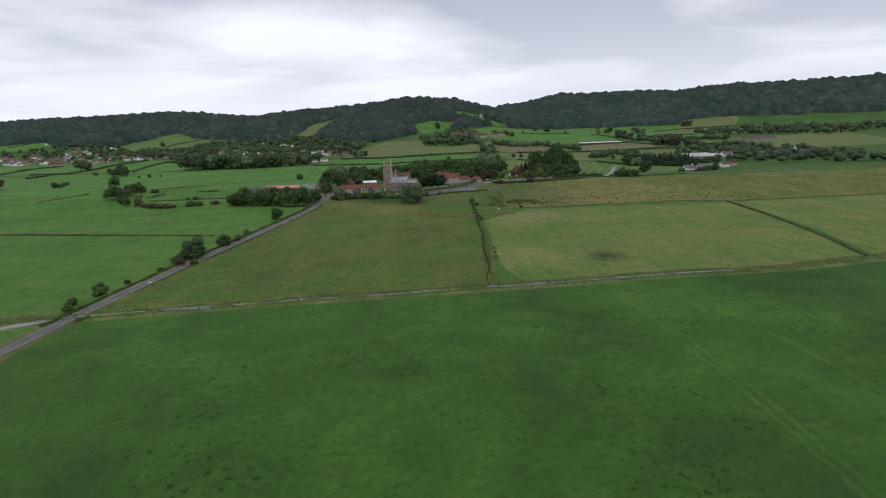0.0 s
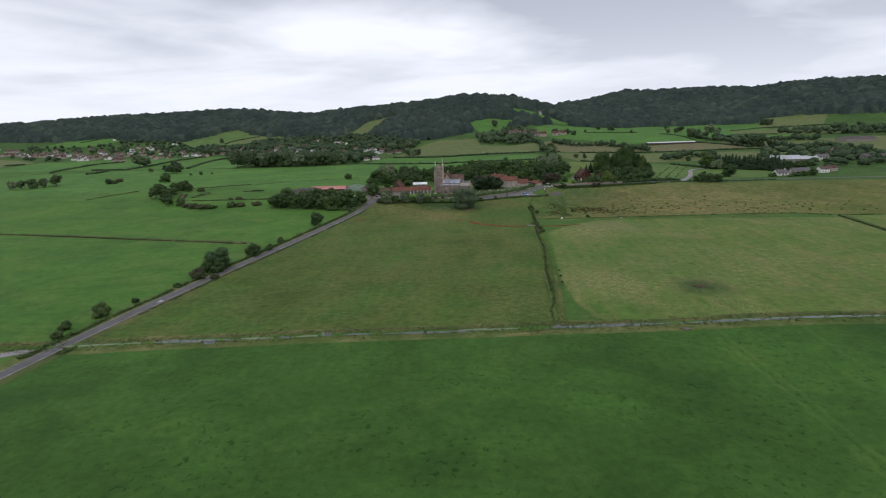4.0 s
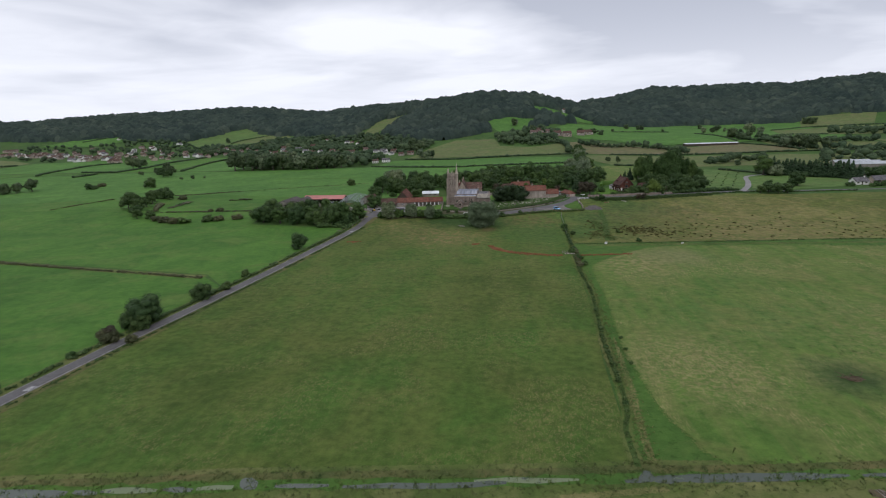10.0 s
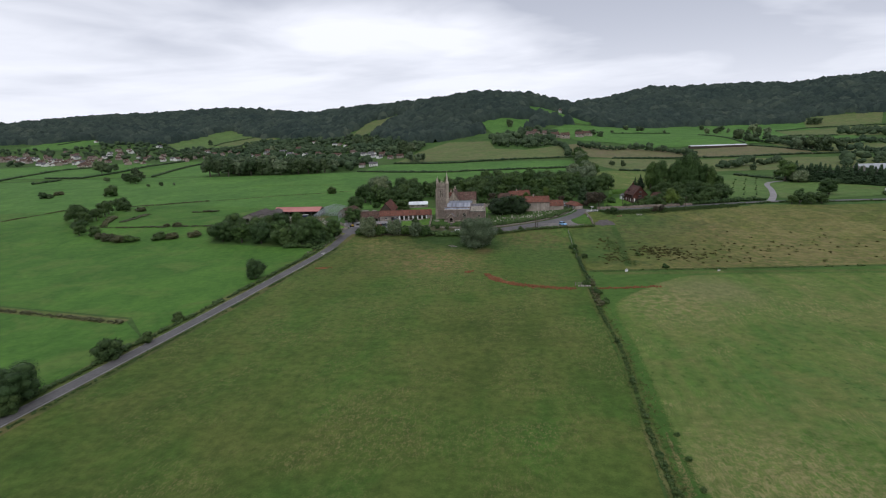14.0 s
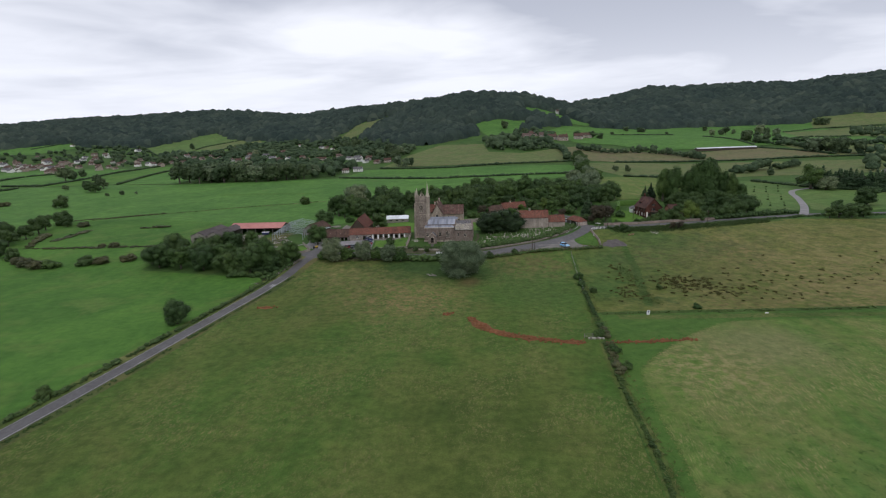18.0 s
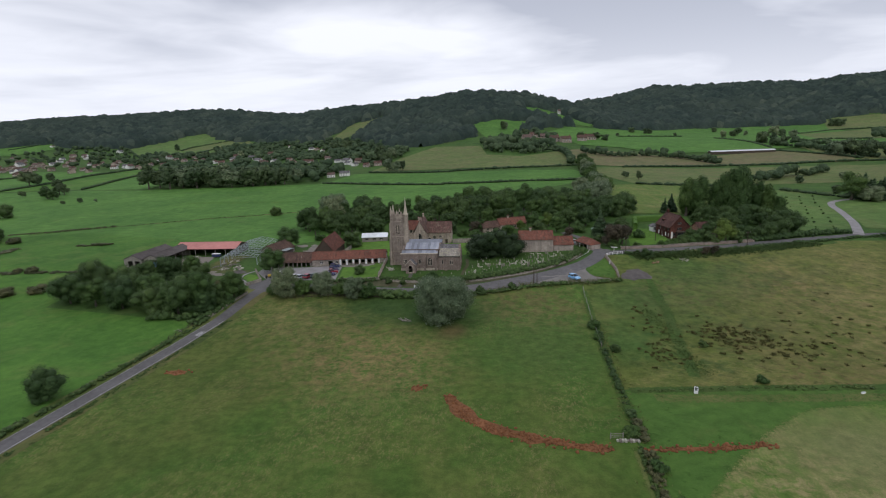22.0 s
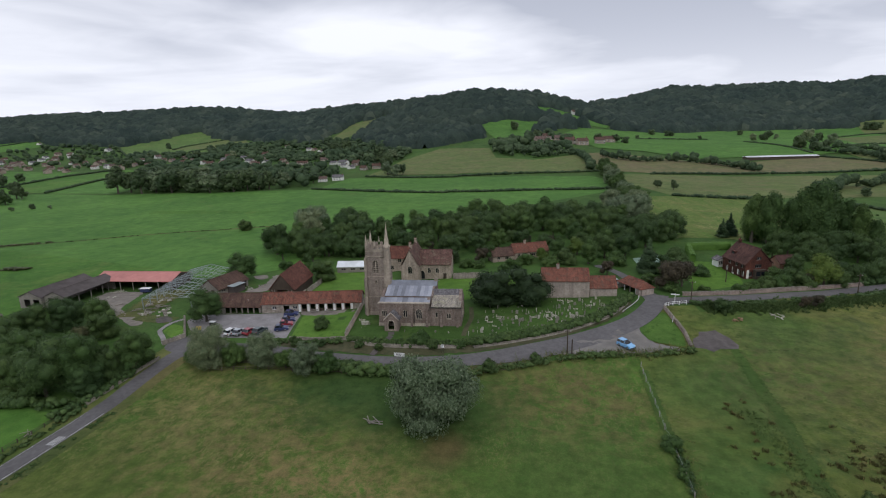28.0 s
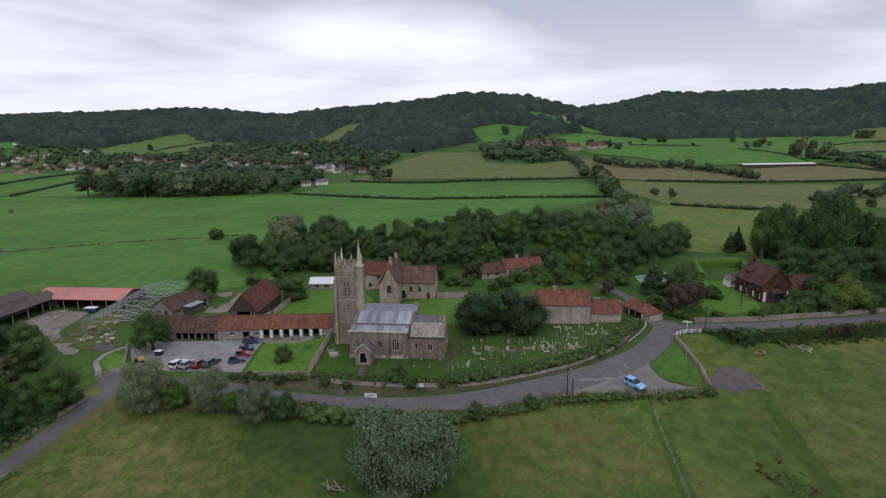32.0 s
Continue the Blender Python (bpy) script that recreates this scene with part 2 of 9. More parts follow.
FRESH = grass("pasture_deep_green", (0.037, 0.094, 0.021), (0.061, 0.149, 0.032), (0.084, 0.156, 0.038), 0.56, 0.82, 1.1, clump=1.0, gain=0.91)
MOOR = grass("pasture_olive", (0.070, 0.108, 0.028), (0.060, 0.138, 0.029), (0.110, 0.140, 0.042), 0.48, 0.74, 0.9, (0.10, 0.012, 0.1, -9), ((-31, 326, 25, (0.205, 0.156, 0.072), 0.85, 0.3), (-25, 322, 19, (0.225, 0.168, 0.080), 0.75, 0.9), (-48, 344, 22, (0.150, 0.130, 0.056), 0.7, 0.3), (-60, 352, 20, (0.19, 0.17, 0.07), 0.8, 0.35), (6, 354, 22, (0.16, 0.14, 0.056), 0.7, 0.3), (-14, 352, 17, (0.034, 0.072, 0.020), 0.85), (-30, 358, 15, (0.036, 0.074, 0.020), 0.85), (-46, 360, 12, (0.036, 0.078, 0.020), 0.7, 0.2), (-34, 354, 15, (0.040, 0.076, 0.021), 0.8, 0.2), (9, 359, 15, (0.120, 0.098, 0.046), 0.75, 0.35), (10, 334, 22, (0.062, 0.114, 0.028), 0.7), (-11, 340, 5, (0.13, 0.085, 0.045), 0.6), (14, 356, 16, (0.125, 0.112, 0.048), 0.7, 0.3)), clump=0.25, gain=0.94, uneven=0.85, wisps=(1.1, 2.0, -24, (0.190, 0.168, 0.074)))
PALE_LOOK = dict(deep=(0.090, 0.176, 0.042), fresh=(0.110, 0.190, 0.048), dry=(0.190, 0.204, 0.082), dry_from=0.50, dry_to=0.72, tuft=0.8, stripe=(0.3, 0.02, 0.1, -4), spots=((65, 195.5, 10, (0.050, 0.082, 0.028), 0.9), (58, 292, 16, (0.185, 0.185, 0.085), 0.7), (38, 200, 22, (0.27, 0.235, 0.115), 0.7, 0.9), (42, 280, 18, (0.26, 0.225, 0.11), 0.85, 0.5), (60, 238, 34, (0.078, 0.150, 0.038), 0.75, 0.10), (90, 215, 30, (0.24, 0.21, 0.10), 0.5, 0.6)), gain=0.87, uneven=0.7, wisps=(0.7, 3.0, -8, (0.31, 0.265, 0.13)))
PALE = grass("pasture_pale", **PALE_LOOK)
PALE_RIM = grass("pasture_pale_thinning", thinning=True, **PALE_LOOK)
ROUGH = grass("rough_grazing", (0.090, 0.124, 0.034), (0.126, 0.160, 0.046), (0.188, 0.172, 0.073), 0.46, 0.70, 0.7, None, ((125, 358, 64, (0.195, 0.180, 0.072), 0.85, 0.10), (78, 372, 22, (0.20, 0.155, 0.075), 0.85, 0.35), (110, 330, 60, (0.21, 0.165, 0.08), 0.75, 0.4), (42, 325, 13, (0.034, 0.076, 0.022), 0.7, 0.35), (41, 342, 9, (0.034, 0.078, 0.022), 0.7, 0.3), (57, 338, 10, (0.175, 0.130, 0.062), 0.8, 0.5), (58, 345, 16, (0.038, 0.080, 0.024), 0.55, 0.4), (64, 318, 13, (0.15, 0.105, 0.055), 0.6, 0.5), (38, 360, 20, (0.050, 0.104, 0.028), 0.75), (58, 382, 22, (0.058, 0.116, 0.030), 0.7), (30, 335, 12, (0.050, 0.112, 0.028), 0.7), (78, 387, 30, (0.062, 0.088, 0.032), 0.75, 0.12), (52, 366, 18, (0.105, 0.095, 0.046), 0.6, 0.3)), gain=0.91, uneven=0.95, wisps=(1.9, 0.9, 4, (0.23, 0.20, 0.095)))
BRIGHT = grass("pasture_bright", (0.057, 0.142, 0.030), (0.080, 0.184, 0.039), (0.122, 0.180, 0.055), 0.50, 0.78, 0.8, clump=0.3, gain=0.99)
TRODDEN = grass("trodden_grass", (0.044, 0.106, 0.025), (0.064, 0.146, 0.033), (0.09, 0.145, 0.04), 0.5, 0.8, 1.2)
LUSH = grass("lush_ditch_grass", (0.056, 0.124, 0.030), (0.076, 0.150, 0.037), (0.112, 0.152, 0.050), 0.52, 0.78, 0.8, clump=0.8)
LUSH_RIM = grass("rank_grass_thinning", (0.046, 0.090, 0.026), (0.062, 0.112, 0.032), (0.092, 0.112, 0.044), 0.50, 0.76, 0.8, clump=1.0, thinning=True)
GARDEN = grass("shaded_pasture", (0.048, 0.100, 0.030), (0.062, 0.128, 0.036), (0.085, 0.110, 0.042), 0.54, 0.8, 0.6)
TURF = grass("churchyard_turf", (0.047, 0.096, 0.027), (0.064, 0.126, 0.034), (0.105, 0.125, 0.054), 0.54, 0.8, 0.9)
FARGREEN = grass("far_pasture_green", (0.067, 0.160, 0.041), (0.092, 0.204, 0.052), (0.112, 0.152, 0.056), 0.60, 0.85, 0.5, clump=0.2, gain=1.0)
FAROLIVE = grass("far_pasture_olive", (0.105, 0.150, 0.060), (0.125, 0.165, 0.070), (0.150, 0.145, 0.082), 0.45, 0.75, 0.5, clump=0.2, gain=1.0)
FARBROWN = grass("far_stubble", (0.130, 0.145, 0.075), (0.145, 0.150, 0.085), (0.165, 0.140, 0.096), 0.42, 0.70, 0.5, clump=0.2)
HILLGREEN = grass("hill_pasture", (0.086, 0.156, 0.052), (0.104, 0.180, 0.060), (0.138, 0.155, 0.072), 0.5, 0.8, 0.5, clump=0.2)
LAWN = grass("mown_lawn", (0.082, 0.172, 0.034), (0.102, 0.206, 0.042), (0.098, 0.145, 0.052), 0.60, 0.9, 0.8)
BANKSIDE = grass("bank_grass_thinning", (0.072, 0.112, 0.034), (0.100, 0.140, 0.045), (0.166, 0.172, 0.078), 0.46, 0.66, 0.8, clump=0.8, thinning=True)
POACHED = grass("poached_bank_thinning", (0.064, 0.092, 0.034), (0.094, 0.116, 0.045), (0.138, 0.130, 0.062), 0.44, 0.62, 0.8, clump=1.3, thinning=True)
STRAWY = grass("dead_straw_thinning", (0.125, 0.142, 0.060), (0.160, 0.168, 0.074), (0.205, 0.192, 0.095), 0.44, 0.62, 0.8, clump=0.9, thinning=True)


def leaves(name, dark, mid, light, rough=0.65):
    m = Nodes(name, rough, spec=0.2)
    r = m.island()
    color = m.mix(m.span(r, 0.0, 0.6), dark, mid)
    color = m.mix(m.span(r, 0.72, 1.0), color, light)
    color = m.mix(0.7, color, m.mix(m.each(), (0.66, 0.74, 0.70), (1.38, 1.24, 1.06)), "MULTIPLY")
    color = m.mix(0.6, color, m.mix(m.span(m.noise(0.35, 4, 0.7), 0.3, 0.7), (0.6, 0.65, 0.6), (1.25, 1.2, 1.15)), "MULTIPLY")
    return m.done(color)


LEAF_OAK = leaves("oak_leaves", (0.032, 0.062, 0.021), (0.053, 0.097, 0.031), (0.085, 0.138, 0.046))
LEAF_ASH = leaves("ash_leaves", (0.036, 0.074, 0.021), (0.060, 0.112, 0.032), (0.094, 0.155, 0.048))
LEAF_WILLOW = leaves("willow_leaves", (0.085, 0.122, 0.066), (0.150, 0.198, 0.112), (0.250, 0.290, 0.195), 0.55)
LEAF_YEW = leaves("yew_needles", (0.014, 0.030, 0.012), (0.022, 0.044, 0.017), (0.034, 0.060, 0.024))
LEAF_COPPER = leaves("copper_leaves", (0.042, 0.036, 0.027), (0.068, 0.058, 0.041), (0.098, 0.088, 0.058))
LEAF_LIME = leaves("yellow_green_leaves", (0.060, 0.105, 0.022), (0.100, 0.155, 0.032), (0.150, 0.200, 0.050))
LEAF_FIR = leaves("fir_needles", (0.024, 0.050, 0.024), (0.038, 0.072, 0.034), (0.056, 0.096, 0.046))
# far trees: paler, greyer green, with the haze of distance in the colour
LEAF_DISTANT = leaves("hazed_distant_leaves", (0.047, 0.078, 0.040), (0.068, 0.105, 0.051), (0.095, 0.136, 0.066))
LEAF_HEDGE = leaves("hedge_leaves", (0.034, 0.066, 0.021), (0.056, 0.098, 0.031), (0.088, 0.130, 0.047))
LEAF_BOX = leaves("clipped_bright_hedge_leaves", (0.052, 0.120, 0.026), (0.075, 0.160, 0.034), (0.105, 0.200, 0.046))
LEAF_SCRUB = leaves("brownish_scrub_leaves", (0.052, 0.062, 0.030), (0.084, 0.092, 0.044), (0.125, 0.125, 0.064))
LEAF_TUFT = leaves("green_grass_tufts", (0.050, 0.090, 0.026), (0.080, 0.130, 0.038), (0.12, 0.165, 0.055))
LEAF_REED = leaves("reeds_and_rough_grass", (0.075, 0.105, 0.036), (0.125, 0.145, 0.055), (0.215, 0.195, 0.090))
LEAF_RUSH = leaves("rush_tufts", (0.054, 0.068, 0.024), (0.094, 0.098, 0.036), (0.150, 0.124, 0.052))


def woodland(name, dark, mid, light, crowns=0.0):
    """Far foliage; crowns: size in metres of the single crowns of a closed wood, each with its own green."""
    m = Nodes(name, 0.85, spec=0.1)
    r = m.island()
    if crowns:
        r = m.n.new("ShaderNodeSeparateColor")
        m.l.new(m.cells(1 / crowns)[1], r.inputs[0])
        r = r.outputs[0]
    color = m.mix(m.span(r, 0.0, 0.7), dark, mid)
    color = m.mix(m.span(r, 0.8, 1.0), color, light)
    color = m.mix(0.7, color, m.mix(m.span(m.noise(0.30, 5, 0.75), 0.32, 0.68), (0.72, 0.75, 0.77), (1.22, 1.19, 1.17)), "MULTIPLY")
    color = m.mix(0.6, color, m.mix(m.span(m.noise(0.012, 4, 0.6), 0.35, 0.65), (0.72, 0.80, 0.84), (1.25, 1.18, 1.1)), "MULTIPLY")
    m.relief(m.noise(0.5, 5, 0.8), 0.8, 0.8)
    return m.done(color)


# the blue-grey cast of these greens is aerial haze put into the colour
WOOD_FAR = woodland("hazed_woodland_canopy", (0.031, 0.048, 0.041), (0.046, 0.067, 0.054), (0.070, 0.092, 0.070), 12.0)
# far hedges and village trees, lightened in the base colour to stand for haze
WOOD_NEAR = woodland("hazed_hedgerow_leaves", (0.047, 0.074, 0.040), (0.067, 0.103, 0.053), (0.096, 0.136, 0.068))


def plain(name, color, other, scale=2.0, rough=0.8, metal=0.0, spec=0.3, relief=0.25, stain=(0.7, 0.7, 0.68)):
    m = Nodes(name, rough, metal, spec)
    c = m.mix(m.span(m.noise(scale, 6, 0.65), 0.32, 0.68), color, other)
    c = m.mix(0.6, c, m.mix(m.span(m.noise(scale * 0.13, 4, 0.6), 0.35, 0.65), stain, (1.15, 1.15, 1.15)), "MULTIPLY")
    m.relief(m.noise(scale * 5, 5, 0.7), relief, 0.03)
    return m.done(c)


BARK = plain("bark", (0.075, 0.062, 0.048), (0.12, 0.105, 0.085), 3.0, 0.95, relief=0.8)
ASPHALT = plain("worn_asphalt", (0.100, 0.095, 0.097), (0.142, 0.135, 0.137), 1.2, 0.9, relief=0.3)
GRAVEL = plain("pale_gravel", (0.215, 0.202, 0.205), (0.31, 0.295, 0.298), 2.5, 0.95, relief=0.6)
DIRT = plain("grey_dirt", (0.165, 0.146, 0.128), (0.265, 0.238, 0.208), 0.7, 0.95, relief=0.5)
DUSTY = plain("dusty_worn_asphalt", (0.165, 0.156, 0.148), (0.255, 0.238, 0.218), 0.5, 0.92, relief=0.4)
STONY = plain("dark_stony_ground", (0.085, 0.074, 0.072), (0.150, 0.132, 0.126), 0.6, 0.95, relief=0.9, stain=(0.6, 0.62, 0.58))
EARTH = plain("bare_brown_bank", (0.052, 0.058, 0.028), (0.105, 0.094, 0.054), 0.7, 0.95, relief=0.8, stain=(0.6, 0.7, 0.5))
REDSOIL = plain("turned_red_soil", (0.140, 0.058, 0.026), (0.262, 0.112, 0.050), 1.4, 0.95, relief=1.0, stain=(0.55, 0.62, 0.5))
PAINT = plain("worn_road_paint", (0.56, 0.56, 0.55), (0.36, 0.36, 0.36), 2.5, 0.8, relief=0.1)


def water_material(name, lo, hi, leaf):
    m = Nodes(name, 0.2, spec=0.75)
    weed = m.noise(0.5, 5, 0.7)
    m.relief(m.noise(3.0, 3, 0.5), 0.04, 0.01)
    return m.done(m.mix(m.span(weed, lo, hi), (0.052, 0.068, 0.044), leaf), m.span(weed, lo, hi, 0.16, 0.8))


WATER = water_material("ditch_water", 0.60, 0.66, (0.075, 0.115, 0.040))
WEEDY = water_material("weed_covered_water", 0.36, 0.42, (0.150, 0.185, 0.095))


# ---- the lie of the land ----
def smooth(a, b, v):
    """0 below a, 1 above b, an S-curve between."""
    u = np.clip((v - a) / (b - a), 0.0, 1.0)
    return u * u * (3 - 2 * u)


RIDGES = [
    # crest lines: x, y, height over the plain, half width towards the moor
    [(-2600, 900, 55, 330), (-1060, 1200, 52, 330), (-900, 1330, 66, 330), (-700, 1460, 76, 330), (-500, 1550, 48, 330), (-300, 1600, 50, 300)],
    [(-560, 1500, 34, 230), (-330, 1400, 64, 240), (-250, 1370, 70, 240), (-190, 1310, 69, 230), (-60, 1260, 74, 230), (12, 1260, 66, 190), (62, 1290, 30, 140), (150, 1450, 16, 180)],
    [(120, 1500, 42, 200), (250, 1530, 62, 220), (380, 1520, 83, 250), (520, 1530, 89, 270), (660, 1470, 84, 260), (740, 1420, 92, 260), (900, 1350, 93, 270), (1500, 1000, 105, 300), (2600, 400, 100, 400)],
]


TERRACE_Y = [330, 350, 364, 370, 376, 384, 392, 400, 430]
TERRACE = [
    # x, then heights along y: field, lane, bank and terrace of the churchyard
    (-140, 0, 0.4, 0.9, 1.1, 1.4, 1.8, 2.1, 2.4, 2.4),
    (-100, 0, 0.5, 1.2, 1.6, 2.0, 2.4, 2.6, 2.8, 2.8),
    (-70, 0, 0.6, 1.6, 2.1, 2.8, 3.2, 3.3, 3.4, 3.4),
    (-41, 0, 0.8, 2.1, 2.8, 3.8, 4.0, 4.0, 4.0, 4.2),
    (-36, 0, 0.8, 2.2, 2.9, 4.5, 4.9, 5.0, 5.0, 5.0),
    (-20, 0, 0.8, 2.3, 2.8, 4.6, 5.0, 5.1, 5.2, 5.4),
    (5, 0, 0.8, 2.3, 3.0, 4.2, 5.2, 5.8, 6.2, 6.4),
    (23, 0, 0.8, 2.4, 3.3, 4.2, 5.2, 6.0, 6.6, 6.9),
    (37, 0, 0.8, 2.3, 3.1, 3.8, 5.0, 6.0, 6.7, 7.0),
    (70, 0, 0.6, 1.8, 2.4, 3.1, 4.2, 5.2, 6.3, 7.9),
    (160, 0, 0.5, 1.2, 1.6, 2.0, 2.6, 3.2, 3.8, 4.0),
]


def terrace(x, y):
    """The rise from the moor to the church, section by section."""
    cols = [np.interp(y, TERRACE_Y, row[1:]) for row in TERRACE]
    z = 0 * x + cols[0]
    for a, b, ca, cb in zip(TERRACE, TERRACE[1:], cols, cols[1:]):
        z = z + (cb - ca) * np.clip((x - a[0]) / (b[0] - a[0]), 0, 1)
    return z


def height(x, y):
    """Height of the ground: a flat moor, the low terrace of the church, the rising fields and the hills."""
    x, y = np.asarray(x, float), np.asarray(y, float)
    z = terrace(x, y) + 3.0 * smooth(430, 650, y)
    z = z + np.interp(x, [-250, -60, 300, 500], [4, 13, 13, 9]) * smooth(640, 900, y)
    hills = 0 * z
    for line in RIDGES:
        best = 0 * z
        for (ax, ay, ah, aw), (bx, by, bh, bw) in zip(line, line[1:]):
            u = np.clip(((x - ax) * (bx - ax) + (y - ay) * (by - ay)) / ((bx - ax) ** 2 + (by - ay) ** 2), 0, 1)
            d = np.hypot(x - ax - u * (bx - ax), y - ay - u * (by - ay))
            best = np.maximum(best, (ah + u * (bh - ah)) * np.exp(-((d / (aw + u * (bw - aw))) ** 2)))
        hills = hills + best**3
    return z + np.cbrt(hills)


def gz(x, y):
    return float(height(x, y))


def steps(*runs):
    return np.unique(np.concatenate([np.arange(a, b, s) for a, b, s in runs] + [[runs[-1][1]]]))


XS = steps((-3400, -800, 130), (-800, -160, 20), (-160, -72, 8), (-72, 56, 4), (56, 176, 8), (176, 800, 20), (800, 3400, 130))
YS = steps((-1200, 0, 150), (0, 330, 30), (330, 362, 4), (362, 380, 2), (380, 400, 4), (400, 480, 8), (480, 1800, 20), (1800, 3800, 200))
gx, gy = np.meshgrid(XS, YS, indexing="ij")
cell = np.arange(len(XS) * len(YS)).reshape(len(XS), len(YS))
ground = sheet("ground", np.stack([gx, gy, height(gx, gy)], -1).reshape(-1, 3), np.stack([cell[:-1, :-1], cell[1:, :-1], cell[1:, 1:], cell[:-1, 1:]], -1).reshape(-1, 4), GARDEN)
tagged(ground, "green pasture ground of moor, terrace and hills", "ground", kind="structure")


def curve(points, step=2.0):
    """A smooth line through the points, as an array with a row about every step metres."""
    p = np.array(points, float)
    ext = np.vstack([2 * p[0] - p[1], p, 2 * p[-1] - p[-2]])
    out = []
    for i in range(1, len(ext) - 2):
        a, b, c, d = ext[i - 1 : i + 3]
        n = max(2, int(np.linalg.norm(c - b) / step))
        for u in np.linspace(0, 1, n, endpoint=False):
            out.append(0.5 * (2 * b + (c - a) * u + (2 * a - 5 * b + 4 * c - d) * u**2 + (3 * b - a - 3 * c + d) * u**3))
    return np.array(out + [p[-1]])


def drape(name, outline, material, lift, label="", category="field", kind="structure", ragged=0.0):
    """A patch of ground cover inside an outline, laid on the land; ragged: how uneven its edge is."""
    if ragged:
        rng = np.random.default_rng(len(outline))
        loop = np.array(outline, float)
        loop = np.concatenate([np.linspace(p, q, max(2, int(math.dist(p, q) / max(1.0, ragged * 1.6))), endpoint=False) for p, q in zip(loop, np.roll(loop, -1, 0))])
        for _ in range(2):
            loop = (np.roll(loop, 1, 0) + 2 * loop + np.roll(loop, -1, 0)) / 4
        way = np.roll(loop, -1, 0) - np.roll(loop, 1, 0)
        way /= np.linalg.norm(way, axis=1)[:, None] + 1e-9
        bump = np.clip(rng.normal(0, ragged * 0.6, len(loop)), -ragged, ragged)
        outline = [tuple(p) for p in loop + np.stack([way[:, 1], -way[:, 0]], 1) * bump[:, None]]
    bm = bmesh.new()
    face = bm.faces.new([bm.verts.new((x, y, 0)) for x, y in outline])
    bmesh.ops.triangulate(bm, faces=[face])
    xs, ys = [p[0] for p in outline], [p[1] for p in outline]
    for values, lo, hi, way in ((XS, min(xs), max(xs), (1, 0, 0)), (YS, min(ys), max(ys), (0, 1, 0))):
        for v in values[(values > lo) & (values < hi)]:
            bmesh.ops.bisect_plane(bm, geom=bm.verts[:] + bm.edges[:] + bm.faces[:], plane_co=Vector(way) * v, plane_no=way, dist=1e-4)
    for v in bm.verts:
        v.co.z = gz(v.co.x, v.co.y) + lift
    bmesh.ops.recalc_face_normals(bm, faces=bm.faces)
    if sum(f.normal.z for f in bm.faces) < 0:
        bmesh.ops.reverse_faces(bm, faces=bm.faces)
    me = bpy.data.meshes.new(name)
    bm.to_mesh(me)
    bm.free()
    me.materials.append(material)
    return tagged(new(name, me), label, category, kind=kind)


def sideways(line):
    way = np.gradient(line[:, :2], axis=0)
    way /= np.linalg.norm(way, axis=1)[:, None] + 1e-9
    return np.stack([way[:, 1], -way[:, 0]], 1)


def ribbon(name, points, width, material, lift, label="", category="road", kind="structure", wobble=0.0, smooth_line=True, parent=None, cover=None):
    line = curve(points) if smooth_line else np.array(points, float)
    side = sideways(line)
    wide = np.interp(np.linspace(0, 1, len(line)), np.linspace(0, 1, len(width)), width) if isinstance(width, (list, tuple)) else np.full(len(line), width)
    rng = np.random.default_rng(len(line))
    cols = []
    for k in (-0.5, -0.17, 0.17, 0.5):
        w = wide[:, None] * (k + (np.clip(rng.normal(0, wobble, len(line)), -0.26, 0.26)[:, None] if abs(k) == 0.5 else 0))
        p = line[:, :2] + side * w
        cols.append(np.column_stack([p, height(p[:, 0], p[:, 1]) + lift]))
    v, n = np.stack(cols, 1), len(line)
    idx = np.arange(n * 4).reshape(n, 4)
    f = np.stack([idx[:-1, :-1], idx[:-1, 1:], idx[1:, 1:], idx[1:, :-1]], -1).reshape(-1, 4)
    ob = sheet(name, v.reshape(-1, 3), f, material, parent)
    if cover:
        ob.data.attributes.new("cover", "FLOAT", "POINT").data.foreach_set("value", np.tile(cover, n).astype(np.float32))
    return tagged(ob, label, category, kind=kind)


# fields of the moor
DITCH = [(-260, 128), (-180, 139), (-104, 147), (-80, 150.4), (-56, 153.5), (-40, 155.7), (-20, 157.8), (6, 160.5), (17, 162), (30, 163), (43, 164.6), (57, 166.4), (76, 169), (115, 172), (153, 180), (240, 200)]
ROAD = [(-118, -60), (-112, 20), (-108, 70), (-105, 110), (-102.8, 140), (-99.8, 170), (-96.1, 200), (-91.6, 229), (-86.0, 266), (-81.4, 301), (-77.2, 333), (-75.5, 346), (-75.0, 358), (-74.3, 366), (-72.8, 371.6)]
drape("field", [(-104, -400), (700, -400), (700, 330), (240, 200), (153, 179), (115, 171), (76, 168), (18, 162), (-66, 150), (-102, 146)], FRESH, 0.03, "deep green grazed pasture beside the ditch")
drape("field", [(-101, 149), (-66, 153), (17, 163), (18.2, 176), (18.8, 200), (21.4, 235), (22.2, 272), (23.4, 300), (24, 335), (25, 366), (26, 371.2), (11, 369.4), (0, 366.0), (-10, 363), (-30, 362.8), (-45, 364.8), (-62, 366.8), (-71, 367), (-73, 352), (-80, 312), (-90, 235), (-98, 190)], MOOR, 0.03, "olive green moor pasture with dry patches")
drape("field", [(17.4, 163.4), (30, 165), (76, 171), (76, 200), (60, 290), (90, 308), (172, 306), (176, 312), (150, 320), (78, 315.4), (49, 313.6), (38, 313.2), (24.2, 311.4), (23.4, 290), (22.4, 260), (20.6, 218), (18.8, 186)], LUSH, 0.036, "lush green grass along the field ditch")
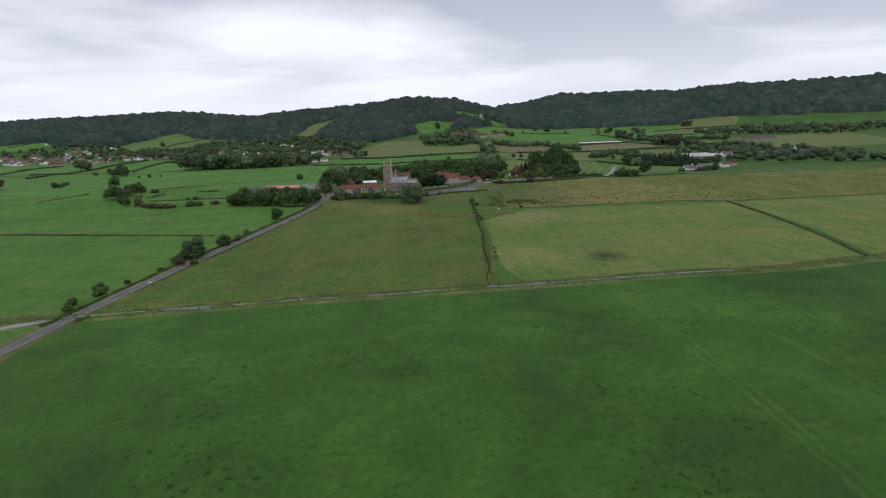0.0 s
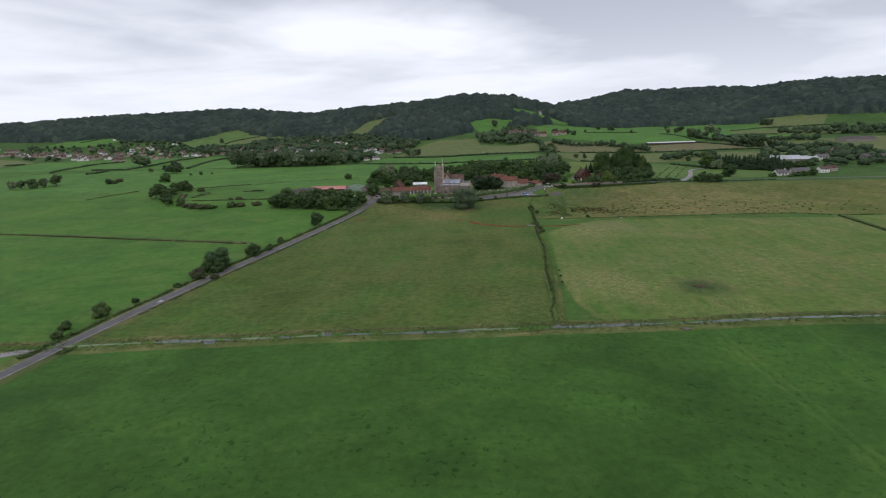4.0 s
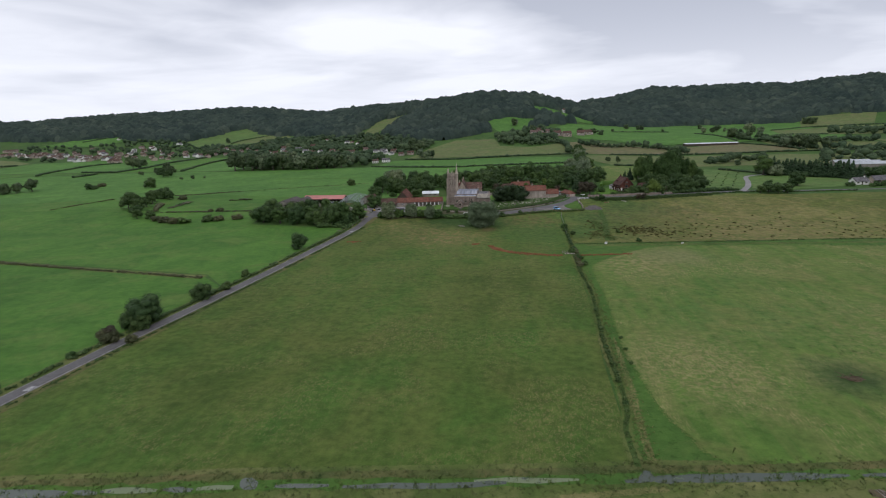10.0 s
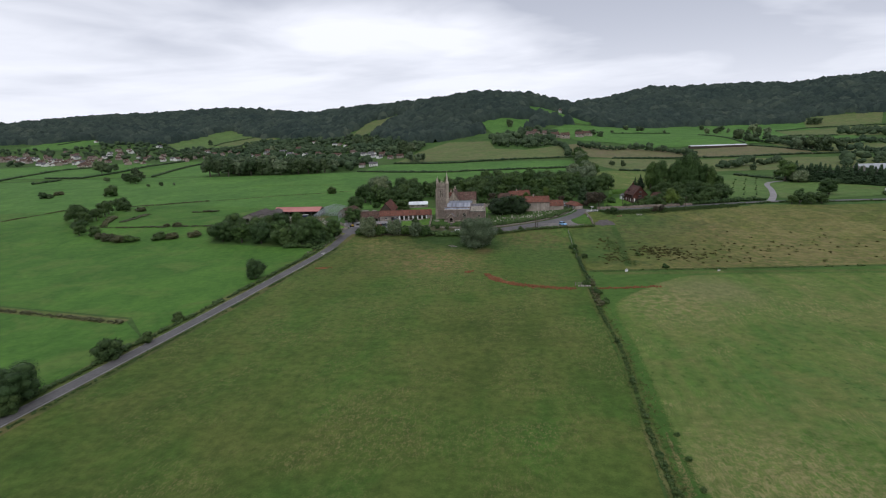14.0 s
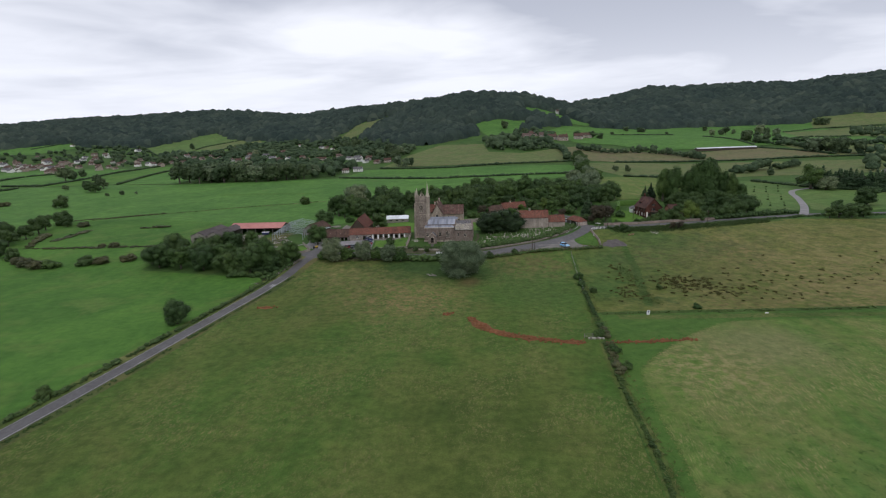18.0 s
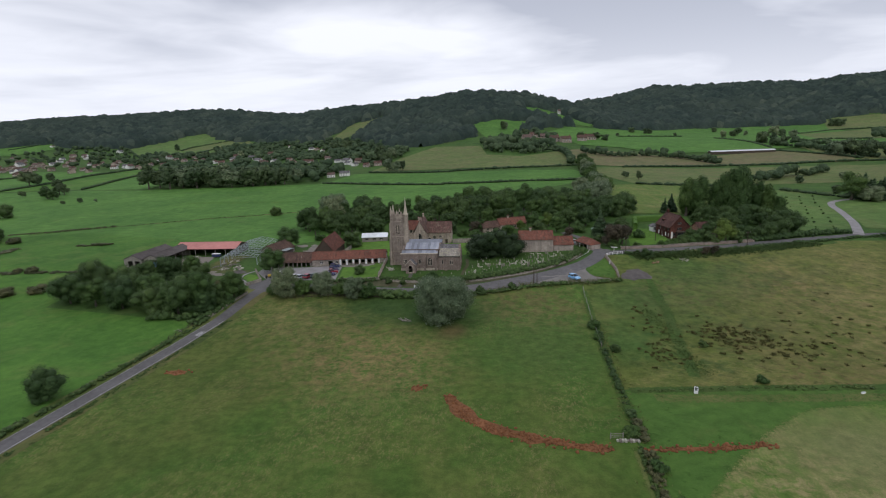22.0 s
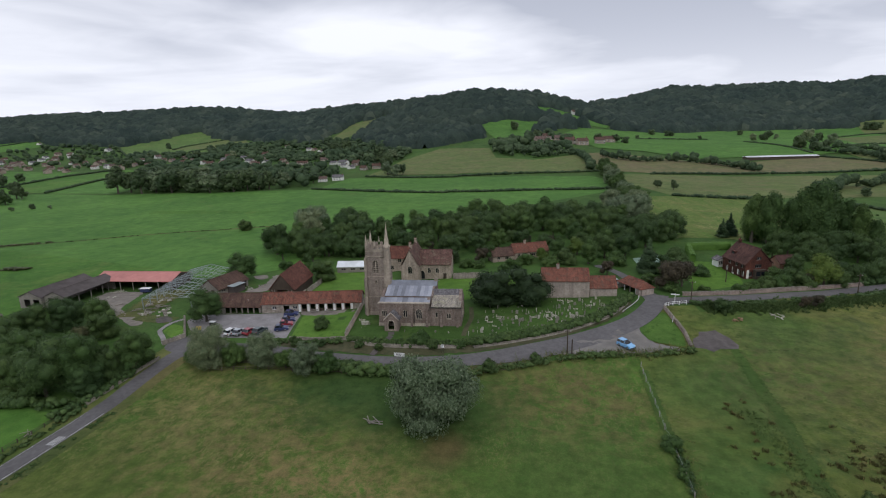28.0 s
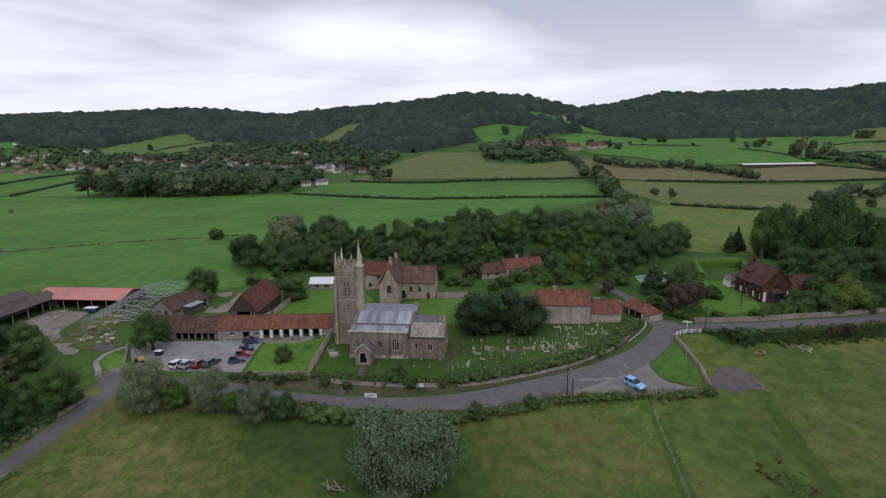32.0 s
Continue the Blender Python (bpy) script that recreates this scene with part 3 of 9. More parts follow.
drape("field", [(32.3, 167.4), (76, 170.6), (115, 173.6), (152, 181), (162, 222), (168, 270), (171, 307), (150, 308.6), (121, 308), (75, 306.4), (57, 304.6), (51, 300), (44, 294), (37, 286.6), (31, 279), (29, 272), (29.2, 255), (27.4, 233), (26, 208), (27.2, 193), (28, 179), (30.4, 172)], PALE, 0.048, "pale yellowish grazed field with a worn edge", ragged=0.5)
drape("field", [(156, 181), (240, 201), (420, 250), (420, 330), (176, 311), (172, 270), (166, 222)], PALE, 0.034, "pale grazed field behind a ditch")
drape("field", [(37.2, 373.4), (26, 371.0), (25, 366), (24.4, 335), (24, 312), (38, 313.6), (49, 314), (78, 315.8), (150, 320.4), (180, 314), (420, 333), (420, 425), (214, 426), (128, 418), (90, 407), (50, 396), (36.6, 394)], ROUGH, 0.03, "rough grazing with rushes and dry grass")
drape("field", [(-108, 30), (-300, 30), (-420, 110), (-260, 127), (-180, 138), (-107, 146)], BRIGHT, 0.03, "bright green pasture beside the lane")
drape("field", [(-107, 149), (-180, 141), (-260, 130), (-420, 160), (-420, 315), (-229, 283), (-107, 261), (-97, 222)], BRIGHT, 0.034, "bright green pasture with pale mown streaks")
drape("field", [(-107, 261.4), (-97, 222.6), (-94.4, 249.8)], BRIGHT, 0.039, "green corner of pasture beside the lane")
drape("field", [(-107, 264), (-229, 286), (-420, 318), (-420, 415), (-206, 466), (-126, 440), (-124, 418), (-137, 392), (-136, 356), (-82, 345), (-86, 300), (-94, 250)], BRIGHT, 0.03, "wide bright green pasture west of the lane")
drape("field", [(-109, 150), (-107, 140), (-110, 60), (-150, 60), (-190, 139)], BRIGHT, 0.04, "green corner of pasture by the ditch")
# fields behind the farm and up the hills
drape("field", [(-420, 412), (-206, 462), (-126, 438), (-126, 425), (-96, 425), (-84, 428), (-72, 440), (-62, 466), (-25, 516), (50, 578), (63, 590), (-34, 603), (-142, 643), (-286, 625), (-350, 632), (-420, 626), (-520, 600), (-520, 440)], FARGREEN, 0.08, "long bright green meadow behind the farm")
drape("field", [(-142, 646), (-34, 606), (70, 592), (71, 610), (60, 662), (-60, 690), (-133, 706)], FARGREEN, 0.14, "narrow bright green meadow between hedges")
drape("field", [(-120, 714), (-84, 714), (72, 688), (62, 783), (22, 760), (-12, 784), (-20, 850), (-76, 872), (-106, 803)], FAROLIVE, 0.3, "olive hay field on the foot of the hill")
drape("field", [(76, 690), (107, 683), (172, 695), (300, 700), (312, 737), (265, 775), (205, 752), (165, 752), (90, 800), (66, 783)], FARBROWN, 0.3, "brownish stubble field on the slope")
drape("field", [(88, 568), (196, 578), (330, 590), (330, 676), (107, 678), (74, 670), (76, 610)], FAROLIVE, 0.16, "olive green meadow below the stubble")
drape("field", [(53, 466), (89, 462), (120, 470), (133, 562), (118, 562), (88, 566), (60, 560)], PALE, 0.10, "pale meadow between tree belts")
drape("field", [(120, 432), (140, 440), (176, 486), (194, 530), (166, 552), (138, 560), (124, 470), (112, 445)], HILLGREEN, 0.10, "green orchard grass above the lane", "orchard")
drape("field", [(-352, 636), (-288, 630), (-300, 690), (-372, 760), (-369, 708)], FARGREEN, 0.18, "green pasture strip between village hedges")
drape("field", [(-424, 630), (-356, 638), (-373, 708), (-379, 755), (-372, 800), (-418, 808), (-431, 748), (-425, 694)], BRIGHT, 0.2, "green pasture below the village")
drape("field", [(-640, 640), (-430, 640), (-431, 694), (-439, 748), (-450, 790), (-540, 800), (-640, 760)], FARGREEN, 0.2, "bright pasture west of the village")
drape("field", [(-900, 420), (-524, 440), (-524, 604), (-430, 632), (-640, 636), (-900, 620)], BRIGHT, 0.2, "wide green pasture in the west")
drape("field", [(-514, 1036), (-500, 1082), (-474, 1142), (-440, 1146), (-412, 1105), (-456, 1060)], FAROLIVE, 0.55, "pale strip of hill pasture behind a hedge")
drape("field", [(-800, 1010), (-745, 1062), (-705, 1034), (-722, 955), (-800, 940)], FARGREEN, 0.5, "green pasture by the western wood")
drape("field", [(-1000, 640), (-660, 640), (-650, 762), (-700, 790), (-740, 800), (-900, 850), (-1000, 860)], FAROLIVE, 0.22, "pale pastures west of the village")
drape("field", [(530, 1182), (640, 1150), (590, 1070), (480, 1072)], FAROLIVE, 0.55, "green pasture under the eastern ridge")
drape("field", [(412, 1020), (525, 1060), (600, 1040), (560, 900), (420, 880), (362, 876)], FAROLIVE, 0.55, "olive pasture under the eastern ridge")
drape("field", [(300, 800), (340, 800), (420, 778), (420, 700), (306, 704), (312, 722), (296, 748)], FAROLIVE, 0.35, "olive strip below a hedge")
drape("field", [(420, 640), (600, 660), (640, 860), (430, 800)], FAROLIVE, 0.3, "green pasture beyond the eastern farms")
drape("field", [(101, 1030), (60, 950), (90, 830), (130, 815), (165, 772), (260, 786), (420, 830), (470, 960), (510, 1145), (378, 1152), (301, 1141), (174, 1058)], FARGREEN, 0.5, "bright green park pasture with single trees")
drape("field", [(-58, 1016), (-8, 1050), (46, 1046), (36, 1012), (14, 924), (-16, 930), (-34, 1005)], FARGREEN, 0.5, "small green pasture in the woods")
drape("field", [(-600, 1050), (-560, 1222), (-500, 1160), (-436, 1123), (-430, 1000), (-521, 962)], HILLGREEN, 0.5, "green pasture on the far slope")
drape("field", [(-266, 1072), (-258, 1165), (-204, 1183), (-188, 1172), (-214, 1108), (-244, 1058)], FAROLIVE, 0.6, "olive pasture high on the hill")
drape("field", [(34, 1118), (44, 1156), (70, 1160), (146, 1098), (136, 1056), (96, 1066)], FARGREEN, 0.6, "olive pasture on the saddle of the hill")

# roads, tracks and hard standings
for off, wide, matter, label in ((3.2, 3.6, POACHED, "rough brown verge beside the lane"), (-3.6, 4.6, BANKSIDE, "rough straw-green verge beside the lane")):
    edge = curve(ROAD, 2.0)
    ribbon("verge", edge[:, :2] + sideways(edge) * off, wide, matter, 0.052, label, "verge", smooth_line=False, cover=(0, 1, 1, 0))
ribbon("road", ROAD, 3.9, ASPHALT, 0.07, "narrow grey asphalt lane across the moor")
UPPER = [(-74, 369), (-66, 371.5), (-56, 370.8), (-50, 369.8), (-42, 368), (-34, 367), (-26, 366.6), (-16, 367.1), (-4, 369.2), (8, 373.2), (16, 377), (23.5, 381.8), (29.5, 387.4), (34, 394), (37.2, 401)]
ribbon("road", UPPER, [4.4, 4.0, 4.0, 4.0, 4.2, 4.6, 5.4, 5.6, 5.2, 4.8], ASPHALT, 0.085, "grey asphalt village lane bending past the churchyard")
ribbon("road", [(35.5, 395), (39, 397), (43, 398), (49.6, 399.1), (56.1, 400.2), (63.8, 401.8), (75.5, 404.4), (85.5, 407.7), (120, 421.5), (150, 432), (200, 437), (300, 440)], 3.6, ASPHALT, 0.075, "grey lane below the garden wall")
ribbon("road", [(136, 428), (141, 437), (150, 455), (160, 480), (167, 501), (176, 512), (196, 520)], [3.6, 3.4, 3.2, 3.0, 2.8], GRAVEL, 0.16, "pale grey farm road climbing past the orchard")
drape("field", [(148, 444), (164, 440), (210, 452), (236, 486), (206, 516), (180, 510), (170, 498), (162, 476)], HILLGREEN, 0.13, "bright pasture beside the farm road")
ribbon("road", [(35.4, 397), (34.6, 402), (33.8, 408), (32.8, 414), (30.4, 422), (26, 429)], [4.4, 3.0, 2.6, 2.4], ASPHALT, 0.095, "grey farm drive climbing behind the red roofs")
drape("layby", [(8, 370.6), (21, 371.2), (35, 373.4), (35.4, 374.6), (29.4, 376.6), (28.2, 379.6), (28.2, 384), (22, 380.5), (14, 376)], DUSTY, 0.082, "worn dusty lay-by beside the lane", "lay-by", ragged=0.35)
drape("gravel_patch", [(38, 375), (39.4, 378.6), (41, 381), (44.6, 383.2), (47, 380), (48.6, 376.2), (45, 374.4), (41, 373.6)], STONY, 0.06, "bare grey gravel patch in the grass", "gravel patch", ragged=1.0)
drape("verge", [(36.4, 375.0), (36.9, 381), (36.3, 387), (35.7, 391.2), (32, 386.2), (28.6, 381.2), (29, 376.8)], LUSH, 0.11, "green grass triangle at the road junction", "verge", ragged=0.12)
drape("bank", [(-36, 372.6), (-20, 372.4), (-8, 373.2), (2, 376.0), (12, 380.2), (19.8, 385.0), (25.8, 391.6), (29, 397.0), (30.0, 395.6), (26.6, 390.2), (20.2, 383.6), (12, 378.4), (2, 373.8), (-8, 371.0), (-20, 370.0), (-36, 370.4)], EARTH, 0.075, "brown earth bank under the churchyard hedge", "bank", ragged=0.25)
drape("bank", [(-60, 368.6), (-44, 366.0), (-30, 364.4), (-12, 364.6), (4, 368.4), (4, 366.4), (-12, 361.6), (-30, 361.6), (-44, 363.4), (-60, 365.6)], EARTH, 0.06, "scrubby brown bank below the lane", "bank", ragged=0.4)
drape("bank", [(-52, 374.8), (-38, 373.8), (-30, 372.2), (-20, 371.6), (-14, 371.4), (-14, 369.8), (-20, 369.4), (-30, 369.4), (-44, 370.8), (-52, 372.6)], EARTH, 0.078, "brown earth verge below the churchyard wall", "bank", ragged=0.3)
drape("yard", [(21, 407.5), (29.6, 408), (30.6, 413), (28, 417), (22, 416)], DUSTY, 0.06, "grey yard behind the red-roofed barns", "yard", ragged=0.2)
drape("field", [(-207, 548), (-134, 546), (-128, 553), (-170, 556), (-205, 556)], BRIGHT, 0.13, "darker damp strip in the meadow", ragged=0.8)
drape("car_park", [(-76, 378.6), (-67, 376.0), (-51.2, 375.6), (-53.2, 389.8), (-54.6, 392.0), (-64.6, 390.8), (-81.8, 390.4), (-82, 386), (-79, 382)], GRAVEL, 0.06, "pale gravel car park in front of the stables", "car park")
drape("stable_apron", [(-54.6, 392.2), (-40.0, 393.8), (-40.0, 390.6), (-46, 389.6), (-52.6, 389.6)], DIRT, 0.075, "grey-brown trodden gravel before the stalls", "gravel", ragged=0.4)
drape("yard_slab", [(-84, 426.4), (-79.4, 428), (-77.2, 424), (-79.2, 421.6)], DIRT, 0.07, "pale concrete pad behind the barns", "concrete pad", ragged=0.2)
drape("farm_track", [(-79, 409), (-72.6, 409), (-70.4, 414), (-72.6, 424), (-75.6, 428), (-76.8, 427), (-75, 418), (-76.4, 413)], DIRT, 0.065, "dusty track beside the tall barn", "track", ragged=0.4)
drape("farm_yard", [(-94.6, 382.6), (-92.6, 384.2), (-97.6, 388.4), (-102.4, 391.0), (-107.6, 395.2), (-108, 400), (-110, 409.6), (-122, 410.0), (-122.6, 401.6), (-114.6, 396.8), (-106, 391.2), (-100.4, 386.6)], DIRT, 0.06, "dusty grey farmyard track", "farmyard", ragged=0.3)
ribbon("farm_track", [(-100, 389), (-100.6, 396), (-101, 404), (-101, 412)], 14.0, POACHED, 0.068, "trodden earth under the steel frame", "track", cover=(0.05, 0.5, 0.55, 0.1))
ribbon("farm_track", [(-98, 389.4), (-92.6, 387.8), (-86, 386.6)], 6.0, POACHED, 0.064, "trodden earth beside the yard", "track", cover=(0, 0.8, 0.8, 0))
drape("gravel_patch", [(-91.4, 385.6), (-85.6, 384.8), (-86.6, 388), (-91.4, 389.6)], STONY, 0.075, "spread of dark rubble beside the yard", "gravel patch", ragged=0.5)
drape("farm_track", [(-72.5, 369), (-77, 369.8), (-79.6, 372.2), (-78.4, 374.6), (-76.0, 376.8), (-74.8, 379.6), (-70, 378)], ASPHALT, 0.088, "worn entrance to the farm", "track", ragged=0.15)
ribbon("path", [(-79.8, 373.2), (-82.4, 376.6), (-85.6, 380.2), (-85.4, 384.8), (-83.4, 387.6)], 1.1, GRAVEL, 0.07, "pale concrete path round the grass", "path")
drape("verge", [(-85.0, 380.6), (-84.4, 384.4), (-80.6, 382.4), (-77.6, 378.0), (-79.2, 375.2), (-82, 377.6)], LAWN, 0.085, "small grass triangle at the farm entrance", "verge", ragged=0.15)
drape("lawn", [(-50.2, 375.4), (-37.6, 375.2), (-38.6, 392.0), (-52.4, 389.6)], LAWN, 0.06, "mown lawn beside the car park", "lawn")
drape("lawn", [(-58, 402), (-37, 402), (-34, 418), (-46, 430), (-58, 430)], LAWN, 0.06, "mown lawn behind the stables", "lawn")
drape("lawn", [(-34, 396), (8, 401), (4, 417), (-17, 419.5), (-25, 416)], LAWN, 0.06, "mown lawn between church and hall", "lawn")
drape("lawn", [(-36.6, 374.6), (-20, 373.8), (-6, 374.4), (2, 377), (12, 381.4), (20, 386.6), (26, 393), (28.5, 398.6), (8, 398.8), (-10, 394), (-36.4, 388)], TURF, 0.05, "churchyard turf between the graves", "lawn")
drape("lawn", [(47.2, 405.6), (54, 407), (61.4, 410.6), (63, 418), (60.6, 431), (55.5, 433), (50, 422)], LAWN, 0.06, "striped mown garden lawn", "lawn")
drape("tennis_court", [(38.4, 428), (47.8, 431.6), (48.4, 441), (38.6, 437.4)], plain("faded_court", (0.20, 0.30, 0.24), (0.26, 0.36, 0.30), 2.0), 0.07, "faded green hard tennis court", "tennis court")

# painted marks
LANE = curve(ROAD)
for off, wide, label in ((1.70, 0.12, "worn white edge line along the lane"), (-1.74, 0.07, "faint white edge line along the lane")):
    edge = LANE[:, :2] + sideways(LANE) * off
    ribbon("road_mark", edge[40:-12], wide, PAINT, 0.10, label, "road mark", smooth_line=False)
for y0 in (181, 337):
    i = np.argmin(np.abs(LANE[:, 1] - y0))
    side = sideways(LANE)
    for k in range(4):
        ribbon("road_mark", LANE[i : i + 2, :2] + side[i] * (0.15 + 0.38 * k), 0.22, PAINT, 0.10, "worn white lettering bar on the lane", "road mark", smooth_line=False)
ribbon("track", [(-104, 148), (-110, 144), (-118, 139), (-130, 133), (-160, 122)], 3.2, GRAVEL, 0.06, "pale gravel side track joining the lane", "track")
kerb = curve([(26.2, 390.4), (29.4, 394.6), (31.6, 398.2), (32.4, 401.6)])
ribbon("road_mark", kerb, 0.22, PAINT, 0.13, "white edge line along the lane", "road mark")

# ditches with still water
ribbon("ditch", DITCH, [1.6, 1.8, 2.6, 2.8, 2.4, 2.2, 2.2, 2.2, 2.2, 2.4, 2.0, 1.6], LUSH, 0.062, "shallow ditch overgrown with green weed", "ditch", wobble=0.12)
for line, wide, matter, label in (
    ([(-80.6, 150.7), (-74, 151.0), (-68.5, 151.5), (-64.3, 152.0)], [0.7, 1.9, 1.7, 1.5, 0.9], WATER, "open grey ditch water reflecting the sky"),
    ([(-63.5, 152.3), (-61.6, 152.2), (-59.8, 152.4)], [0.6, 1.3, 0.5], WATER, "small pool of open ditch water"),
    ([(-59.6, 152.8), (-55, 153.3), (-51.4, 153.7)], [0.6, 1.5, 1.3, 0.6], WEEDY, "ditch water under a skin of pale weed"),
    ([(-50.6, 153.9), (-48.4, 154.0), (-46.2, 154.2)], [0.4, 1.4, 0.6], WATER, "small pool of open ditch water"),
    ([(-45.8, 154.4), (-43, 154.9), (-40.6, 155.3)], [0.6, 1.2, 0.8], WEEDY, "ditch water under a skin of pale weed"),
    ([(-34.6, 155.9), (-30.6, 156.3), (-26.8, 156.8)], [0.5, 1.1, 1.0, 0.5], WATER, "dark open water in the ditch"),
    ([(-24.8, 156.6), (-18, 157.4), (-10.2, 158.0), (-1.4, 159.4)], [0.6, 1.3, 1.2, 1.3, 0.8], WATER, "dark open water in the ditch"),
    ([(-6, 159.4), (-1.4, 160.0), (3.2, 160.2), (9, 160.9)], [0.5, 1.1, 1.2, 0.5], WEEDY, "ditch water under a skin of pale weed"),
    ([(-104, 146.9), (-98, 147.8), (-90, 149.0), (-83, 149.9)], [0.8, 1.1, 0.7], WEEDY, "ditch water under a skin of pale weed"),
    ([(15.4, 161.0), (21.4, 162.1), (32.7, 163.2), (43.5, 164.5), (47.0, 164.9)], [0.6, 2.0, 1.9, 1.8, 1.5, 0.4], WATER, "dark open water in the ditch"),
    ([(48.8, 164.9), (57.2, 166.2), (76, 168.9), (100, 171)], [0.5, 1.7, 1.5, 1.3, 1.2], WATER, "dark open water in the ditch"),
):
    ribbon("ditch_water", line, wide, matter, 0.076 if matter is WATER else 0.070, label, "water", wobble=0.08)
for trail in ([(53.4, 164), (54.6, 154), (56.6, 129), (57.6, 110), (58.6, 96), (58.6, 72), (58, 40)], [(55.6, 164), (56.8, 154), (58.8, 129), (59.8, 110), (60.8, 96), (60.8, 72), (60.2, 40)], [(77, 165), (77, 148), (78.5, 127), (81, 109), (83, 90)]):
    ribbon("cattle_track", trail, 1.1, TRODDEN, 0.045, "faint trodden cattle track in the pasture", "track", wobble=0.3)
FIELD_DITCH = [(18.0, 164.6), (18.2, 174.5), (19.4, 179), (20.0, 184), (20.4, 191), (20.5, 202), (20.8, 213), (22.0, 230), (23.2, 249), (22.8, 268), (23.2, 292)]
ribbon("ditch", FIELD_DITCH, 1.3, LUSH_RIM, 0.064, "narrow overgrown ditch between the fields", "ditch", cover=(0.1, 0.6, 0.6, 0.1))
ribbon("ditch_water", [(153, 182), (162, 222), (169, 270), (172, 311)], 1.0, WATER, 0.060, "narrow ditch along the pale field", "water", wobble=0.2)
for a in ([(-40.9, 157.3), (-38.9, 154.5), (-36.6, 154.7), (-37.8, 157.7)], [(-68.4, 151.6), (-66.8, 149.0), (-64.2, 149.2), (-64.4, 152.0)], [(16.6, 160.8), (20.4, 161.6), (19.6, 164.0), (18.4, 164.0)]):
    drape("pool", a, WATER, 0.084, "shallow grey pool where the ditch widens", "water", ragged=0.2)
bank = curve(DITCH, 2.0)
for off, wide, matter, lift, label in ((2.9, 5.4, BANKSIDE, 0.052, "straw-green long grass along the ditch"), (-2.5, 4.0, BANKSIDE, 0.053, "straw-green long grass beyond the ditch"), (-2.0, 2.2, POACHED, 0.0575, "poached brown edge of the ditch")):
    ribbon("bank", bank[:, :2] + sideways(bank) * off, wide, matter, lift, label, "bank", smooth_line=False, cover=(0, 1, 1, 0))
ribbon("bank", FIELD_DITCH, 4.0, BANKSIDE, 0.053, "rough grass along the field ditch", "bank", cover=(0, 0.45, 0.45, 0))
ribbon("bank", [(23.4, 214), (23.0, 205), (22.4, 197), (22.0, 188), (21.2, 180), (20.6, 172), (20.4, 166)], [0.8, 2.2, 3.2, 3.6, 3.0, 2.6], STRAWY, 0.058, "dead straw-coloured grass beside the field ditch", "bank", cover=(0, 0.33, 0.33, 0))
ribbon("bank", [(6, 156.8), (11, 157.8), (16, 158.8), (21, 160.0)], 2.6, STRAWY, 0.058, "dead straw-coloured grass beside the ditch", "bank", cover=(0, 0.4, 0.4, 0))
ribbon("field_rim", [(60, 168.6), (46, 168.0), (32.0, 167.8), (29.6, 173), (27.4, 180), (26.6, 190), (26.0, 199), (25.8, 209), (27.0, 226), (28.4, 248), (28.6, 270), (30.4, 279), (36.6, 287), (43.6, 294.6), (51, 301), (58, 305), (75, 307), (121, 308.4)], 6.6, PALE_RIM, 0.0545, "worn edge of the pale field", "field", cover=(0, 0.4, 0.75, 1))
# a strip of turned red soil
ribbon("soil_strip", [(-8.6, 308.6), (-7.2, 305), (-5.2, 301.8), (-1, 297.6), (8.4, 293.9), (18.4, 292.2)], [1.8, 2.6, 2.6, 2.4, 2.0, 1.6], REDSOIL, 0.07, "turned red soil over a buried pipe", "soil", wobble=0.2)
ribbon("soil_strip", [(24, 292.4), (32, 293.0), (44.5, 294.6)], [0.6, 0.9, 0.8], REDSOIL, 0.07, "thin strip of turned red soil", "soil", wobble=0.26)
for x, y, r, wide in ((-15, 311, 1.15, 1.3), (-69, 316, 1.2, 2.6)):
    drape("soil_patch", [(x + r * wide * math.cos(a) * (0.8 + 0.3 * math.sin(3 * a)), y + r * math.sin(a)) for a in np.linspace(0, math.tau, 9)[:-1]], REDSOIL, 0.06, "small bare patch of red soil", "soil", ragged=0.2)
BROWNSOIL = plain("bare_brown_soil", (0.075, 0.062, 0.034), (0.135, 0.102, 0.056), 1.5)
for x, y, r, label in ((65, 195.5, 2.0, "bare brown patch worn by cattle"), (48.8, 161.2, 1.7, "bare brown patch on the ditch bank")):
    drape("soil_patch", [(x + r * math.cos(a), y + 0.7 * r * math.sin(a) * (0.8 + 0.3 * math.sin(3 * a))) for a in np.linspace(0, math.tau, 10)[:-1]], BROWNSOIL, 0.075, label, "soil", ragged=0.35)


# ---- plants ----
def cube_ball(n):
    """A ball of quads with n x n faces on each side of a cube."""
    verts, faces, index = [], [], {}
    for axis in range(3):
        for sign in (-1, 1):
            grid = {}
            for i in range(n + 1):
                for j in range(n + 1):
                    p = [0.0, 0.0, 0.0]
                    p[axis], p[(axis + 1) % 3], p[(axis + 2) % 3] = sign, 2 * i / n - 1, 2 * j / n - 1
                    key = tuple(round(c, 4) for c in p)
                    if key not in index:
                        index[key] = len(verts)
                        verts.append(np.array(p) / np.linalg.norm(p))
                    grid[i, j] = index[key]
            for i in range(n):
                for j in range(n):
                    q = [grid[i, j], grid[i + 1, j], grid[i + 1, j + 1], grid[i, j + 1]]
                    faces.append(q if sign > 0 else q[::-1])
    return np.array(verts), np.array(faces)


BALL = {n: cube_ball(n) for n in (2, 3)}


